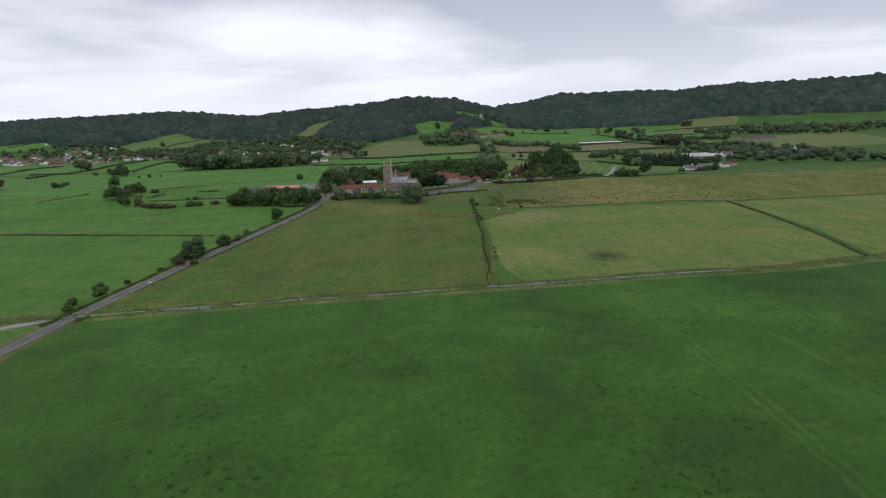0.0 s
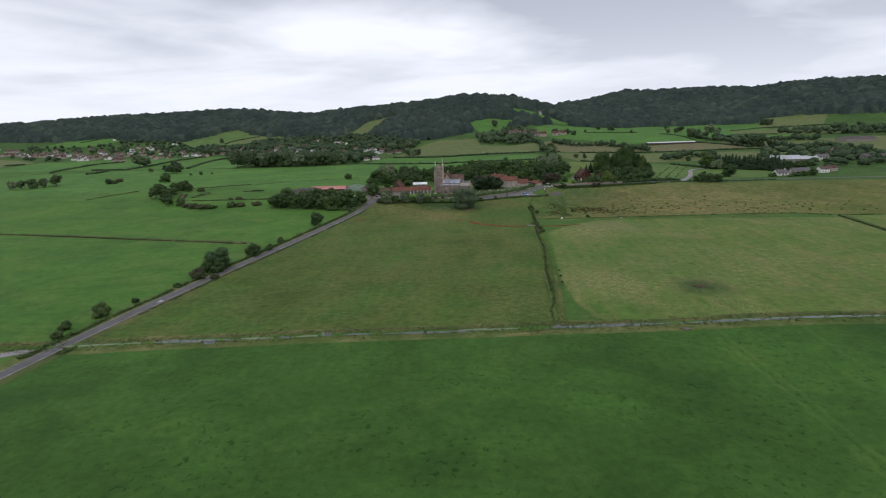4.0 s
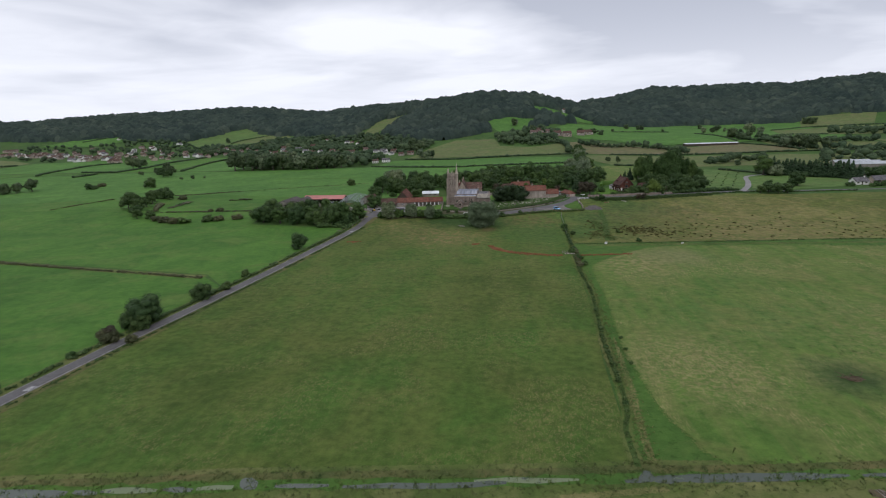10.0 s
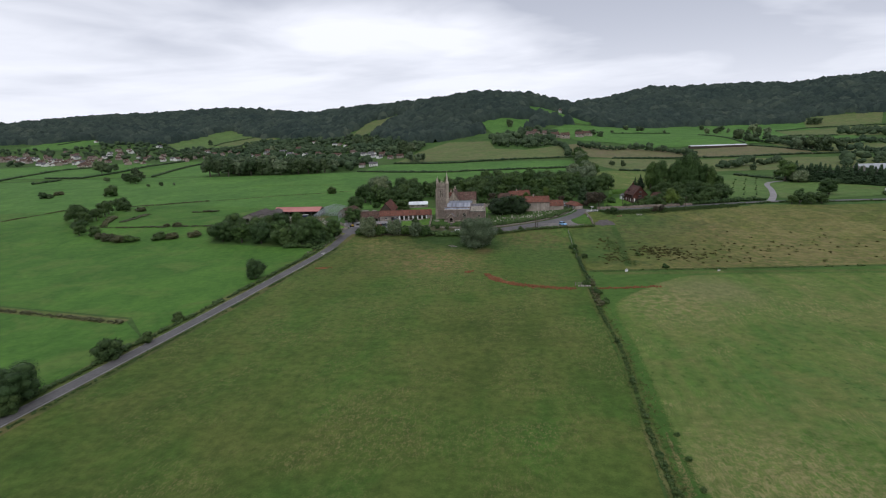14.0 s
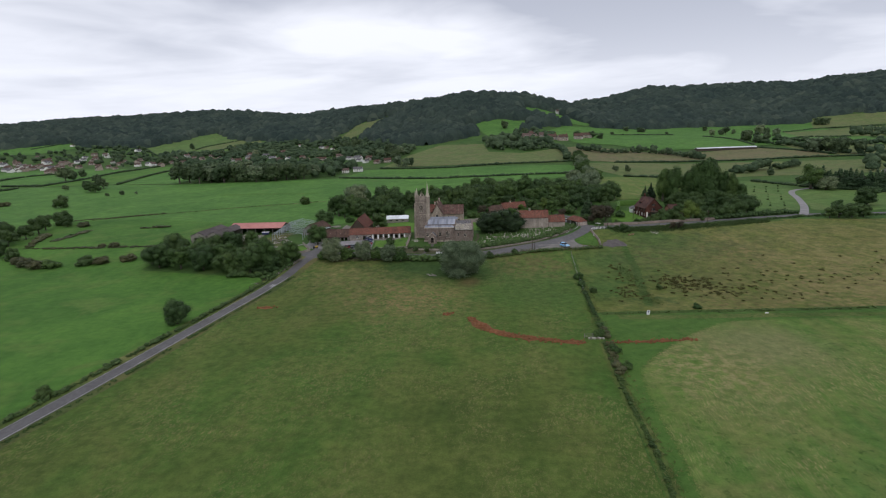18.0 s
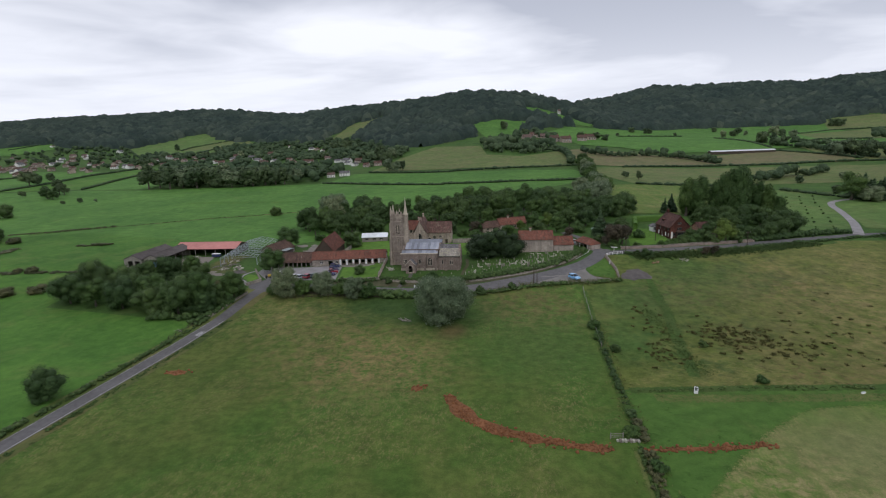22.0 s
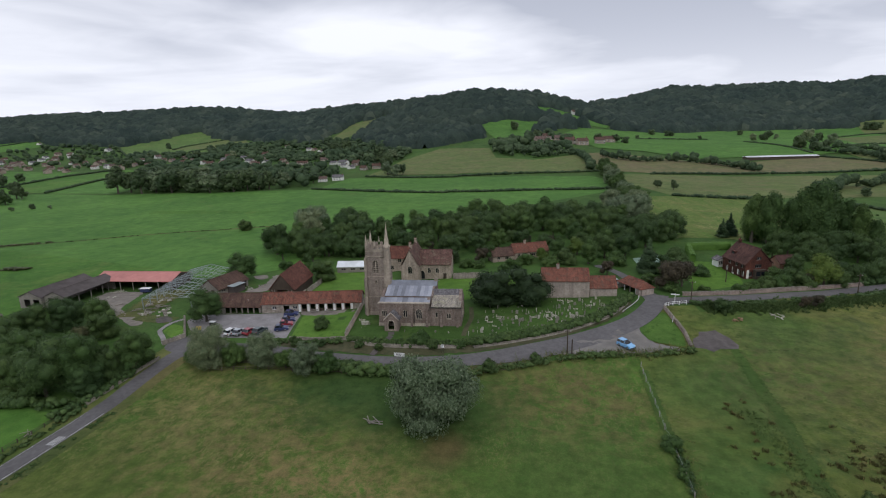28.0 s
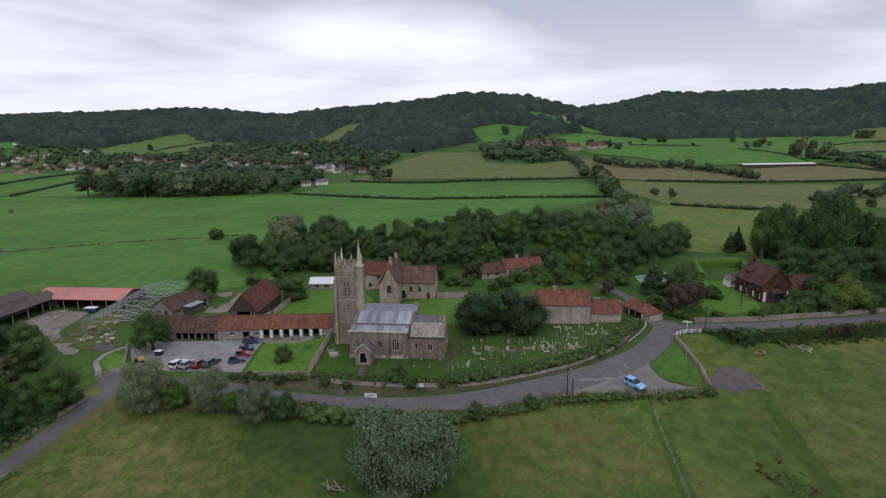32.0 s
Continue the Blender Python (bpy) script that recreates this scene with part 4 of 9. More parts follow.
def blobs(rng, centers, radii, n=2, rugged=0.22):
    """Rugged clumps: one ball a row of centers, with three radii each."""
    bv, bf = BALL[n]
    k = len(centers)
    turn = rng.uniform(0, math.tau, k)
    v = bv[None] * rng.uniform(1 - rugged, 1 + rugged, (k, len(bv), 1)) * np.asarray(radii)[:, None, :]
    c, s = np.cos(turn)[:, None], np.sin(turn)[:, None]
    v = np.stack([v[..., 0] * c - v[..., 1] * s, v[..., 0] * s + v[..., 1] * c, v[..., 2]], -1) + np.asarray(centers)[:, None, :]
    f = bf[None] + (np.arange(k) * len(bv))[:, None, None]
    return v.reshape(-1, 3), f.reshape(-1, 4)


def cards(rng, centers, outward, size, droop=0.0):
    """Small leaf sprays: a bent diamond at each center, turned at random about the outward way."""
    k = len(centers)
    n = outward + rng.normal(0, 0.55, (k, 3))
    n[:, 2] += 0.25
    n /= np.linalg.norm(n, axis=1)[:, None]
    a = np.cross(n, rng.normal(0, 1, (k, 3)))
    a /= np.linalg.norm(a, axis=1)[:, None]
    b = np.cross(n, a)
    a[:, 2] -= droop
    s = (size * rng.uniform(0.6, 1.35, k))[:, None]
    v = np.stack([centers - a * s, centers + b * s * 0.62 - n * s * 0.18, centers + a * s, centers - b * s * 0.62 - n * s * 0.18], 1)
    return v.reshape(-1, 3), np.arange(4 * k).reshape(k, 4)


def joined(*pairs):
    verts, faces, base = [], [], 0
    for v, f in pairs:
        verts.append(v)
        faces.append(f + base)
        base += len(v)
    return np.concatenate(verts), np.concatenate(faces)


def crown(rng, lobes, count, size, droop=0.0, core=0.80):
    """Leaves over a set of lobes (x, y, z, rx, rz), with a dim inner mass behind them."""
    lobes = np.array(lobes)
    area = lobes[:, 3] ** 2
    pick = rng.choice(len(lobes), count, p=area / area.sum())
    d = rng.normal(0, 1, (count, 3))
    d[:, 2] += 0.35
    d /= np.linalg.norm(d, axis=1)[:, None]
    r = lobes[pick][:, [3, 3, 4]]
    c = lobes[pick][:, :3] + d * r * rng.uniform(0.70, 1.22, (count, 1))
    return joined(blobs(rng, lobes[:, :3], lobes[:, [3, 3, 4]] * core, 2, 0.14), cards(rng, c, d, size, droop))


def trunk(rng, h, r, spread, limbs=5):
    bm = bmesh.new()
    tube(bm, (0, 0, -0.4), (0, 0, 0.12 * h), r * 1.35, r, 8)
    tube(bm, (0, 0, 0.12 * h), (0.02 * h, 0, 0.55 * h), r, r * 0.45, 7)
    for k in range(limbs):
        a = k * math.tau / limbs + rng.uniform(-0.4, 0.4)
        z = h * rng.uniform(0.18, 0.42)
        tube(bm, (0, 0, z), (spread * 0.6 * math.cos(a), spread * 0.6 * math.sin(a), z + h * rng.uniform(0.18, 0.32)), r * 0.42, r * 0.12, 5)
    return bm


def round_lobes(rng, h, w, n, low=0.16, flat=0.85):
    out = [(0, 0, h * (low + 1) / 2, w * 0.66, h * (1 - low) / 2 * 0.80)]
    for k in range(n):
        u, a = rng.uniform(low + 0.12, 0.90), rng.uniform(0, math.tau)
        reach = w * math.sqrt(max(0.05, 1 - ((u - 0.5) / 0.52) ** 2)) * rng.uniform(0.5, 0.82)
        r = w * rng.uniform(0.26, 0.46)
        out.append((reach * math.cos(a), reach * math.sin(a), h * u, r, r * flat))
    return out


def tree(name, label, leaf, seed, h, w, count=2200, size=0.42, lobes=13, low=0.14, category="tree", droop=0.0, shape=None, core=0.80):
    """A tree at the origin with its trunk, limbs and crown."""
    rng = np.random.default_rng(seed)
    ob = thing(name, label, category)
    part("trunk", trunk(rng, h, 0.030 * h + 0.05, w), BARK, ob)
    rows = shape(rng, h, w) if shape else round_lobes(rng, h, w, lobes, low)
    v, f = crown(rng, rows, count, size, droop, core)
    sheet("crown", v, f, leaf, ob)
    return ob


def tall_lobes(rng, h, w):
    out = [(0, 0, h * 0.55, w * 0.62, h * 0.42)]
    for k in range(12):
        u, a = 0.16 + 0.80 * k / 12, rng.uniform(0, math.tau)
        r = w * (0.52 - 0.28 * abs(u - 0.45))
        out.append((w * 0.50 * math.cos(a) * (1.1 - u * 0.5), w * 0.5 * math.sin(a) * (1.1 - u * 0.5), h * u, r, r * 1.5))
    return out


def cone_lobes(rng, h, w):
    out = []
    for k in range(9):
        u = 0.08 + 0.86 * k / 9
        for j in range(3 if k < 6 else 1):
            a = rng.uniform(0, math.tau)
            reach = w * (1 - u) * 0.5 if k < 6 else 0
            out.append((reach * math.cos(a), reach * math.sin(a), h * u, w * (1 - u) * 0.62 + 0.25, h * 0.085))
    return out


MASTERS = {
    "oak": [tree("oak_tree", "broad dark green oak with an uneven crown", LEAF_OAK, 11, 11, 5.6, 6400, 0.23), tree("oak_tree", "dense dark green oak in full leaf", LEAF_OAK, 12, 12, 5.0, 6200, 0.23), tree("oak_tree", "spreading dark oak with low boughs", LEAF_OAK, 13, 10, 6.2, 6600, 0.23, low=0.06)],
    "ash": [tree("ash_tree", "tall mid-green ash with a loose crown", LEAF_ASH, 21, 13, 4.6, 6000, 0.23), tree("ash_tree", "mid-green ash with a rounded crown", LEAF_ASH, 22, 11, 4.8, 6000, 0.23)],
    "willow": [tree("willow_tree", "silvery grey-green willow with a bushy crown", LEAF_WILLOW, 31, 10, 5.6, 7000, 0.26, 19, 0.03, droop=0.5), tree("willow_tree", "pale grey-green willow with upright boughs", LEAF_WILLOW, 32, 11, 4.6, 6000, 0.26, 17, 0.06, droop=0.4)],
    "copse": [tree("oak_tree", "dense green oak at the edge of the copse", LEAF_OAK, 111, 11, 5.4, 13000, 0.165, 26, -0.02, core=0.76), tree("ash_tree", "lighter green ash in the copse", LEAF_ASH, 112, 12, 5.0, 13000, 0.165, 26, -0.02, core=0.76), tree("oak_tree", "spreading oak in the copse", LEAF_OAK, 113, 10, 6.0, 13000, 0.165, 26, -0.02, core=0.76)],
    "sallow": [tree("willow_tree", "large silvery grey-green willow standing alone below the lane", LEAF_WILLOW, 121, 9.6, 5.8, 42000, 0.15, 40, 0.0, droop=-0.5, core=0.60), tree("willow_tree", "pale grey-green willow with upright boughs", LEAF_WILLOW, 122, 11, 4.8, 20000, 0.15, 28, 0.02, droop=-0.4, core=0.62), tree("willow_tree", "grey-green willow with a dense rounded crown", LEAF_ASH, 123, 10, 5.0, 13000, 0.16, 24, 0.02, core=0.74)],
    "poplar": [tree("poplar_tree", "tall dense poplar with an upright crown", LEAF_ASH, 41, 20, 5.0, 9000, 0.30, shape=tall_lobes), tree("poplar_tree", "tall mid-green poplar with an uneven outline", LEAF_ASH, 42, 18, 5.2, 9000, 0.30, shape=tall_lobes)],
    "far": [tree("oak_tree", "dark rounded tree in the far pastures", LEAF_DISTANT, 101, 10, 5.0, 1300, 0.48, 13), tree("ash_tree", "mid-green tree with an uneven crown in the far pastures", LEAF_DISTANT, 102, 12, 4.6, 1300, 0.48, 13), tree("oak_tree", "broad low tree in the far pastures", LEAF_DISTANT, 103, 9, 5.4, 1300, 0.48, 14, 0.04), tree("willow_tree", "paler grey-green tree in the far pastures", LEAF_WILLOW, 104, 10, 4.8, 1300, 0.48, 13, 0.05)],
    "yew": [tree("yew_tree", "very dark dense churchyard yew", LEAF_YEW, 51, 10.5, 6.6, 9000, 0.24, 22, 0.0, core=0.78)],
    "copper": [tree("copper_tree", "dull purple-brown copper-leaved tree", LEAF_COPPER, 61, 8, 4.0, 4600, 0.23)],
    "fir": [tree("fir_tree", "dark green fir with a tapering crown", LEAF_FIR, 71, 14, 4.2, 5000, 0.26, shape=cone_lobes)],
    "lime": [tree("lime_tree", "yellow-green rounded garden tree", LEAF_LIME, 81, 9, 4.2, 5200, 0.23)],
    "bush": [tree("bush", "rounded dark green thorn bush", LEAF_HEDGE, 91, 3.2, 2.3, 3200, 0.14, 15, -0.05, "bush"), tree("bush", "low spreading green bramble bush", LEAF_ASH, 92, 2.4, 2.4, 3000, 0.14, 15, -0.05, "bush")],
    "scrub": [tree("bush", "low brownish sallow and bramble scrub", LEAF_SCRUB, 93, 2.6, 2.6, 3000, 0.15, 17, -0.08, "bush")],
}
USED = set()


def plant(kind, x, y, scale=1.0, which=None, tall=1.0, group=""):
    rng = random.Random(f"{kind}{x:.1f}{y:.1f}")
    master = MASTERS[kind][rng.randrange(len(MASTERS[kind])) if which is None else which]
    m = Matrix.Translation((x, y, gz(x, y))) @ Matrix.Rotation(rng.uniform(0, math.tau), 4, "Z") @ Matrix.Diagonal((scale, scale, scale * tall, 1))
    if master.name not in USED:
        USED.add(master.name)
        master.matrix_basis = m
        ob = master
    else:
        ob = copy_thing(master, Matrix.Identity(4))
        ob.matrix_basis = m
    return tagged(ob, group=group)


# the lane across the moor
for kind, x, y, s in (("bush", -94.2, 238, 1.5), ("bush", -91.3, 247, 0.8), ("copse", -88.6, 303, 0.60), ("bush", -107, 168, 1.1), ("bush", -110, 158, 0.7), ("bush", -101.5, 196, 0.5), ("bush", -105, 180, 0.5), ("bush", -92, 262, 0.7), ("bush", -107, 152, 0.7)):
    plant(kind, x, y, s, group="trees along the lane")
plant("copse", -98.2, 217, 0.84, 2, 0.84, "trees along the lane")
plant("bush", -96.6, 213.6, 1.2, group="trees along the lane")
plant("bush", -99.8, 214.6, 1.3, group="trees along the lane")
plant("scrub", -98.8, 204.6, 1.0, tall=1.1, group="trees along the lane")
plant("scrub", -93.4, 205.4, 0.6, group="trees along the lane")
plant("copper", -99.6, 205.4, 0.5, tall=0.9, group="trees along the lane")
# the wooded corner by the farm entrance
for x, y, s in ((-90, 353, 0.86), (-100, 355, 0.92), (-110, 357, 0.95), (-120, 359, 0.92), (-130, 361, 0.88), (-83, 355, 0.74), (-106, 366, 0.9), (-116, 368, 0.96), (-127, 370, 0.92), (-78.8, 364.2, 0.72), (-97, 378.4, 0.62), (-103, 384.0, 0.66), (-136, 366, 0.80), (-137, 374, 0.7), (-85, 356.5, 0.86), (-81.4, 360.5, 0.62), (-95.4, 353, 0.8), (-102, 360, 0.8)):
    plant("copse", x, y - 2.0, s * (0.80 + 0.22 * (int(-x * 7 + y * 3) % 5) / 4), tall=0.86 + 0.36 * (int(-x * 5 + y) % 7) / 6, group="trees of the corner copse")
for kind, x, y, s in (("copse", -111, 381.4, 0.74), ("bush", -92, 369, 0.6), ("scrub", -98, 371, 0.9), ("scrub", -103, 376, 1.0), ("scrub", -89, 373, 0.7), ("bush", -94, 366, 0.5), ("scrub", -109, 389, 0.8), ("copse", -118, 378, 0.7)):
    plant(kind, x, y, s)
plant("copse", -76.4, 385.8, 0.82, 1, 0.84)
# willows below the lane
for x, y, s, w in ((-13.8, 347.2, 1.18, 0), (-63.2, 363.2, 0.84, 1), (-58, 364.4, 0.50, 0), (-51.4, 364.0, 0.68, 1), (-41.6, 361.6, 0.60, 1), (-46.4, 363.4, 0.42, 0), (-37, 361.8, 0.46, 0)):
    plant("sallow", x, y, s, w if s > 1 or w else 2, 0.97 if s > 1 else 1.0, "willows below the lane")
for x, y, s in ((-68, 366.0, 1.0), (-33, 371.6, 0.5), (-28.5, 371.2, 0.45), (-17, 372.0, 0.6), (-11, 372.8, 0.5), (-42, 372.2, 0.5), (-48, 372.8, 0.55), (5, 367.6, 0.6), (-4, 364.2, 0.7), (-20, 373.6, 0.9), (-44.5, 380.6, 0.85), (-17.5, 360, 0.9), (24.5, 343, 0.75), (24.3, 336, 0.5), (27, 330, 0.55), (22.8, 296.5, 0.6), (24.5, 287, 0.6), (47, 333, 0.45), (20.7, 214, 0.26), (20.5, 207.4, 0.3), (20.6, 198.6, 0.34), (20.2, 191.4, 0.26), (19.9, 183, 0.24), (24.9, 213.4, 0.2), (24.7, 206.8, 0.24), (24.4, 199.6, 0.2), (22.2, 232, 0.26), (23.1, 251, 0.28), (22.9, 266, 0.24), (25.4, 279, 0.5), (52, 316, 0.5)):
    plant("bush", x, y, s)
# churchyard and farm
plant("yew", -4.2, 395.6, 0.98, tall=0.80)
plant("copse", -57.4, 421.6, 0.80, tall=0.74)
plant("copse", -84.6, 421.4, 0.88, tall=0.84)
plant("yew", 3.8, 396.4, 0.86, tall=0.88)
for kind, x, y, s in (("bush", -68, 430, 1.1), ("copper", -9, 436, 0.60), ("ash", 15, 438, 0.58), ("lime", 22, 443, 0.66), ("ash", 27, 440, 0.60), ("fir", 39.4, 421, 0.80), ("copper", 41.4, 405.4, 0.96), ("copper", 45.0, 408.6, 0.86), ("oak", 48.6, 426.5, 0.56), ("oak", 43.6, 420.5, 0.46), ("copper", 27.6, 419.4, 0.5), ("ash", 24, 431, 0.6), ("oak", 30, 438, 0.66), ("oak", 37, 441, 0.7), ("bush", 32, 430, 1.4), ("bush", 36.6, 410, 0.7), ("bush", 37.6, 413, 0.9), ("oak", 87.4, 443, 0.6), ("oak", 94, 446, 0.7), ("oak", 80, 424, 0.44), ("oak", 84.6, 429, 0.5), ("oak", 91.4, 436, 0.6), ("bush", 61.4, 406.6, 0.8), ("bush", 65.6, 407.4, 1.0), ("oak", 79.6, 436, 0.5), ("bush", 41, 404.2, 0.9), ("bush", 49.4, 404.4, 0.6), ("oak", 85, 411.5, 0.42), ("copper", 77.5, 411.0, 0.42), ("oak", 90, 413.5, 0.46), ("bush", 76, 409.6, 1.2), ("oak", 48.5, 419, 0.5), ("bush", 69.8, 409.4, 1.3), ("bush", 58, 404.4, 0.8), ("lime", 81.4, 411.2, 0.92), ("oak", 72.6, 411.8, 0.44), ("fir", 74.6, 414.8, 0.36), ("oak", 69.5, 412.8, 0.36), ("oak", 97, 417, 0.6), ("oak", 88, 417, 0.5), ("oak", 106, 425, 0.7), ("oak", 112, 430, 0.8), ("copper", 69.4, 395.6, 0.36), ("copper", 72.4, 396.6, 0.36), ("bush", 49.6, 392.4, 0.95), ("bush", 47, 395.4, 0.5)):
    plant(kind, x, y, s)
# the belt of trees behind the farm
belt = np.random.default_rng(7)
for row, (y0, x0, x1, gap, lo, hi) in enumerate(((470, -86, 46, 7.2, 0.66, 1.0), (482, -78, 50, 7.6, 0.7, 1.08), (494, -30, 50, 8.0, 0.7, 1.05), (457, -46, 34, 7.6, 0.5, 0.80), (449, -30, 30, 9.0, 0.38, 0.62), (450, -84, -58, 8.5, 0.5, 0.8))):
    for x in np.arange(x0, x1, gap):
        px, py = x + belt.uniform(-2, 2), y0 + belt.uniform(-3.5, 3.5)
        if row == 4 and -9 < px < 17:
            continue
        plant(("oak", "ash", "oak", "oak", "ash", "oak", "oak", "copper")[belt.integers(8 if row > 2 else 7)], px, py, belt.uniform(lo, hi), group="belt of trees behind the farm")
for kind, x, y, s in (("willow", -82, 478, 1.15), ("oak", 52, 462, 0.85), ("oak", 46, 452, 0.8), ("oak", 58, 470, 0.8), ("willow", 50, 492, 1.25), ("willow", 53, 505, 1.15), ("willow", 47, 500, 1.1), ("willow", 44, 512, 1.1), ("ash", 60, 520, 0.9), ("oak", 38, 452, 0.8), ("ash", 32, 448, 0.7), ("ash", -70, 439, 0.35), ("bush", -76, 436, 1.0), ("bush", -20, 437, 1.1), ("bush", -14, 431, 1.0), ("oak", -20, 447, 0.62), ("oak", -12, 450, 0.6), ("ash", -4, 452, 0.62), ("oak", 4, 452, 0.6), ("oak", 12, 449, 0.56), ("oak", -31, 449, 0.6), ("oak", -40, 446, 0.5), ("oak", -7, 438, 0.46), ("bush", -19.7, 437, 1.5), ("bush", -10, 430, 0.9), ("bush", -2, 425, 0.8), ("bush", 1, 428, 1.1), ("oak", -68, 452, 0.7), ("oak", -60, 452, 0.66), ("oak", -54, 450, 0.6), ("oak", -70, 445, 0.5), ("bush", -28, 441, 1.3), ("lime", 10, 436, 0.5), ("ash", 24, 431, 0.45), ("bush", 18, 431, 1.4), ("bush", 12, 430, 1.1), ("bush", 5, 433, 1.2), ("bush", 44, 419, 1.2), ("bush", 53, 418, 1.0), ("bush", 50, 428, 1.1)):
    plant(kind, x, y, s, group="belt of trees behind the farm")
for y in np.arange(520, 700, 8.0):
    plant(("oak", "ash", "willow")[belt.integers(3)], 57 + (y - 520) * 0.085 + belt.uniform(-3, 3), y, belt.uniform(0.6, 0.95), group="trees along the field edge")
# tall trees round the brick house
for x, y, s, k in ((83.5, 460, 0.80, 0), (88.4, 459, 0.94, 1), (86, 464, 0.82, 1), (95.6, 459, 0.88, 1), (99.4, 458, 0.98, 0), (103.4, 458, 1.16, 1), (107, 462, 1.08, 0), (112.4, 460, 0.86, 1), (116, 457, 0.74, 0), (120, 455, 0.56, 1)):
    plant("poplar", x, y, s, k, group="tall trees round the brick house")
for x, y, s in ((86, 447, 0.66), (96, 443, 0.62), (102, 444, 0.8), (108, 443, 0.74), (113, 445, 0.62), (97, 434, 0.5), (104, 436, 0.56), (110, 437, 0.5), (92, 430, 0.42)):
    plant("oak", x, y, s, group="tall trees round the brick house")
for x, y, s in ((56, 466, 0.95), (50, 471, 0.8), (61, 469, 0.7), (46, 466, 0.8)):
    plant("oak", x, y, s, group="belt of trees behind the farm")
for kind, x, y, s in (("oak", -88, 456, 1.0), ("oak", -80, 460, 0.9), ("oak", -73, 458, 0.7), ("ash", -66, 456, 0.66), ("willow", -88, 492, 1.25), ("willow", -83, 486, 1.0), ("oak", -74, 507, 0.9), ("oak", -92, 462, 0.8), ("oak", -60, 466, 0.7), ("bush", -124, 503, 1.5)):
    plant(kind, x, y, s, group="belt of trees behind the farm")
plant("fir", 80, 470, 0.66)
plant("fir", 76, 466, 0.55)
# young fruit trees in rows
for row in range(7):
    for k in range(9):
        ox, oy = 121 + row * 7.5 + k * 4.4, 440 + k * 10.5 + row * 1.5
        if 116 + (oy - 440) * 0.32 < ox < 136 + (oy - 440) * 0.44:
            plant("bush", ox + (k * 37 % 11 - 5) * 0.12, oy, 0.17 + 0.03 * ((row * 5 + k * 3) % 5), group="young fruit trees in the orchard")
# the thicket in the western pasture and single bushes
for x, y, s in ((-233, 398, 1.0), (-226, 393, 0.72), (-240, 403, 0.85), (-231, 408, 0.7), (-235, 420, 0.78), (-241, 431, 0.74), (-243, 446, 0.82), (-236, 440, 0.6), (-219, 381, 0.6), (-212, 372, 0.55), (-203, 371, 0.5), (-196, 366, 0.38), (-189, 362, 0.46), (-181, 360, 0.45), (-176, 360, 0.46), (-164, 363, 0.46), (-159, 366, 0.40), (-150, 369, 0.38), (-298, 508, 0.84), (-349, 502, 0.5), (-344, 503, 0.4), (-351, 519, 0.44), (-338, 586, 0.9), (-330, 582, 0.7), (-172, 391, 0.30), (-178, 391, 0.2), (-212, 414, 0.2), (-226, 440, 0.4)):
    plant("oak" if s > 0.47 else ("scrub", "scrub", "bush")[int(-x) % 3], x, y, s if s > 0.47 else s * 3.2, tall=0.95 if s > 0.47 else 0.72, group="thicket in the western pasture")


def stuff(name, pair, material, label, category):
    ob = sheet(name, pair[0], pair[1], material)
    return tagged(ob, label, category, kind="stuff")


def hedge(name, points, width, tall, leaf, label, seed=1, size=0.26, per_metre=34, step=0.9, category="hedge", gaps=0.0, uneven=0.4):
    """A leafy hedge along a line: five uneven lobes a step, roughened by leaves."""
    rng = np.random.default_rng(seed)
    line = curve(points, step)
    line = line[rng.random(len(line)) > gaps]
    swell = 1 + uneven * np.array([noise.noise((x * 0.21, y * 0.21, seed * 3.7)) for x, y in line[:, :2]])
    line, swell = np.repeat(line[:, :2], 5, 0), np.repeat(swell, 5)
    n = len(line)
    xy = line + rng.normal(0, 1, (n, 2)) * (width * 0.22) + rng.uniform(-0.5, 0.5, (n, 2)) * step
    k = swell * rng.uniform(1 - 0.5 * uneven, 1 + 0.5 * uneven, n)
    r = np.column_stack([width * 0.26 * k, width * 0.26 * k, tall * 0.34 * k])
    mid = np.column_stack([xy, height(xy[:, 0], xy[:, 1]) + tall * k * rng.uniform(0.32, 0.62, n)])
    leafs = max(4, int(per_metre * step * 0.34))
    d = rng.normal(0, 1, (n * leafs, 3))
    d[:, 2] = np.abs(d[:, 2]) * 1.1 - 0.25
    d /= np.linalg.norm(d, axis=1)[:, None]
    at = np.repeat(mid, leafs, 0) + d * np.repeat(r, leafs, 0) * rng.uniform(0.75, 1.45, (len(d), 1))
    return stuff(name, joined(blobs(rng, mid, r * 0.85, 2, 0.25), cards(rng, at, d, size * 0.8)), leaf, label, category)


def strands(name, xy, tall, leaf, label, seed=3, width=0.10, per=7, category="rough grass", lean_out=0.75):
    """Tussocks: a few blades fanning out from each place."""
    rng = np.random.default_rng(seed)
    xy = np.repeat(np.asarray(xy, float), per, 0)
    base = np.column_stack([xy + rng.normal(0, 0.16, xy.shape), height(xy[:, 0], xy[:, 1])])
    a, h = rng.uniform(0, math.tau, len(base)), tall * rng.uniform(0.5, 1.3, len(base))
    side = np.column_stack([np.cos(a), np.sin(a), 0 * a]) * width
    lean = np.column_stack([rng.normal(0, lean_out, (len(base), 2)), np.ones(len(base))]) * h[:, None]
    v = np.stack([base - side, base + side, base + lean + side * 0.35, base + lean - side * 0.35], 1)
    return stuff(name, (v.reshape(-1, 3), np.arange(4 * len(base)).reshape(-1, 4)), leaf, label, category)


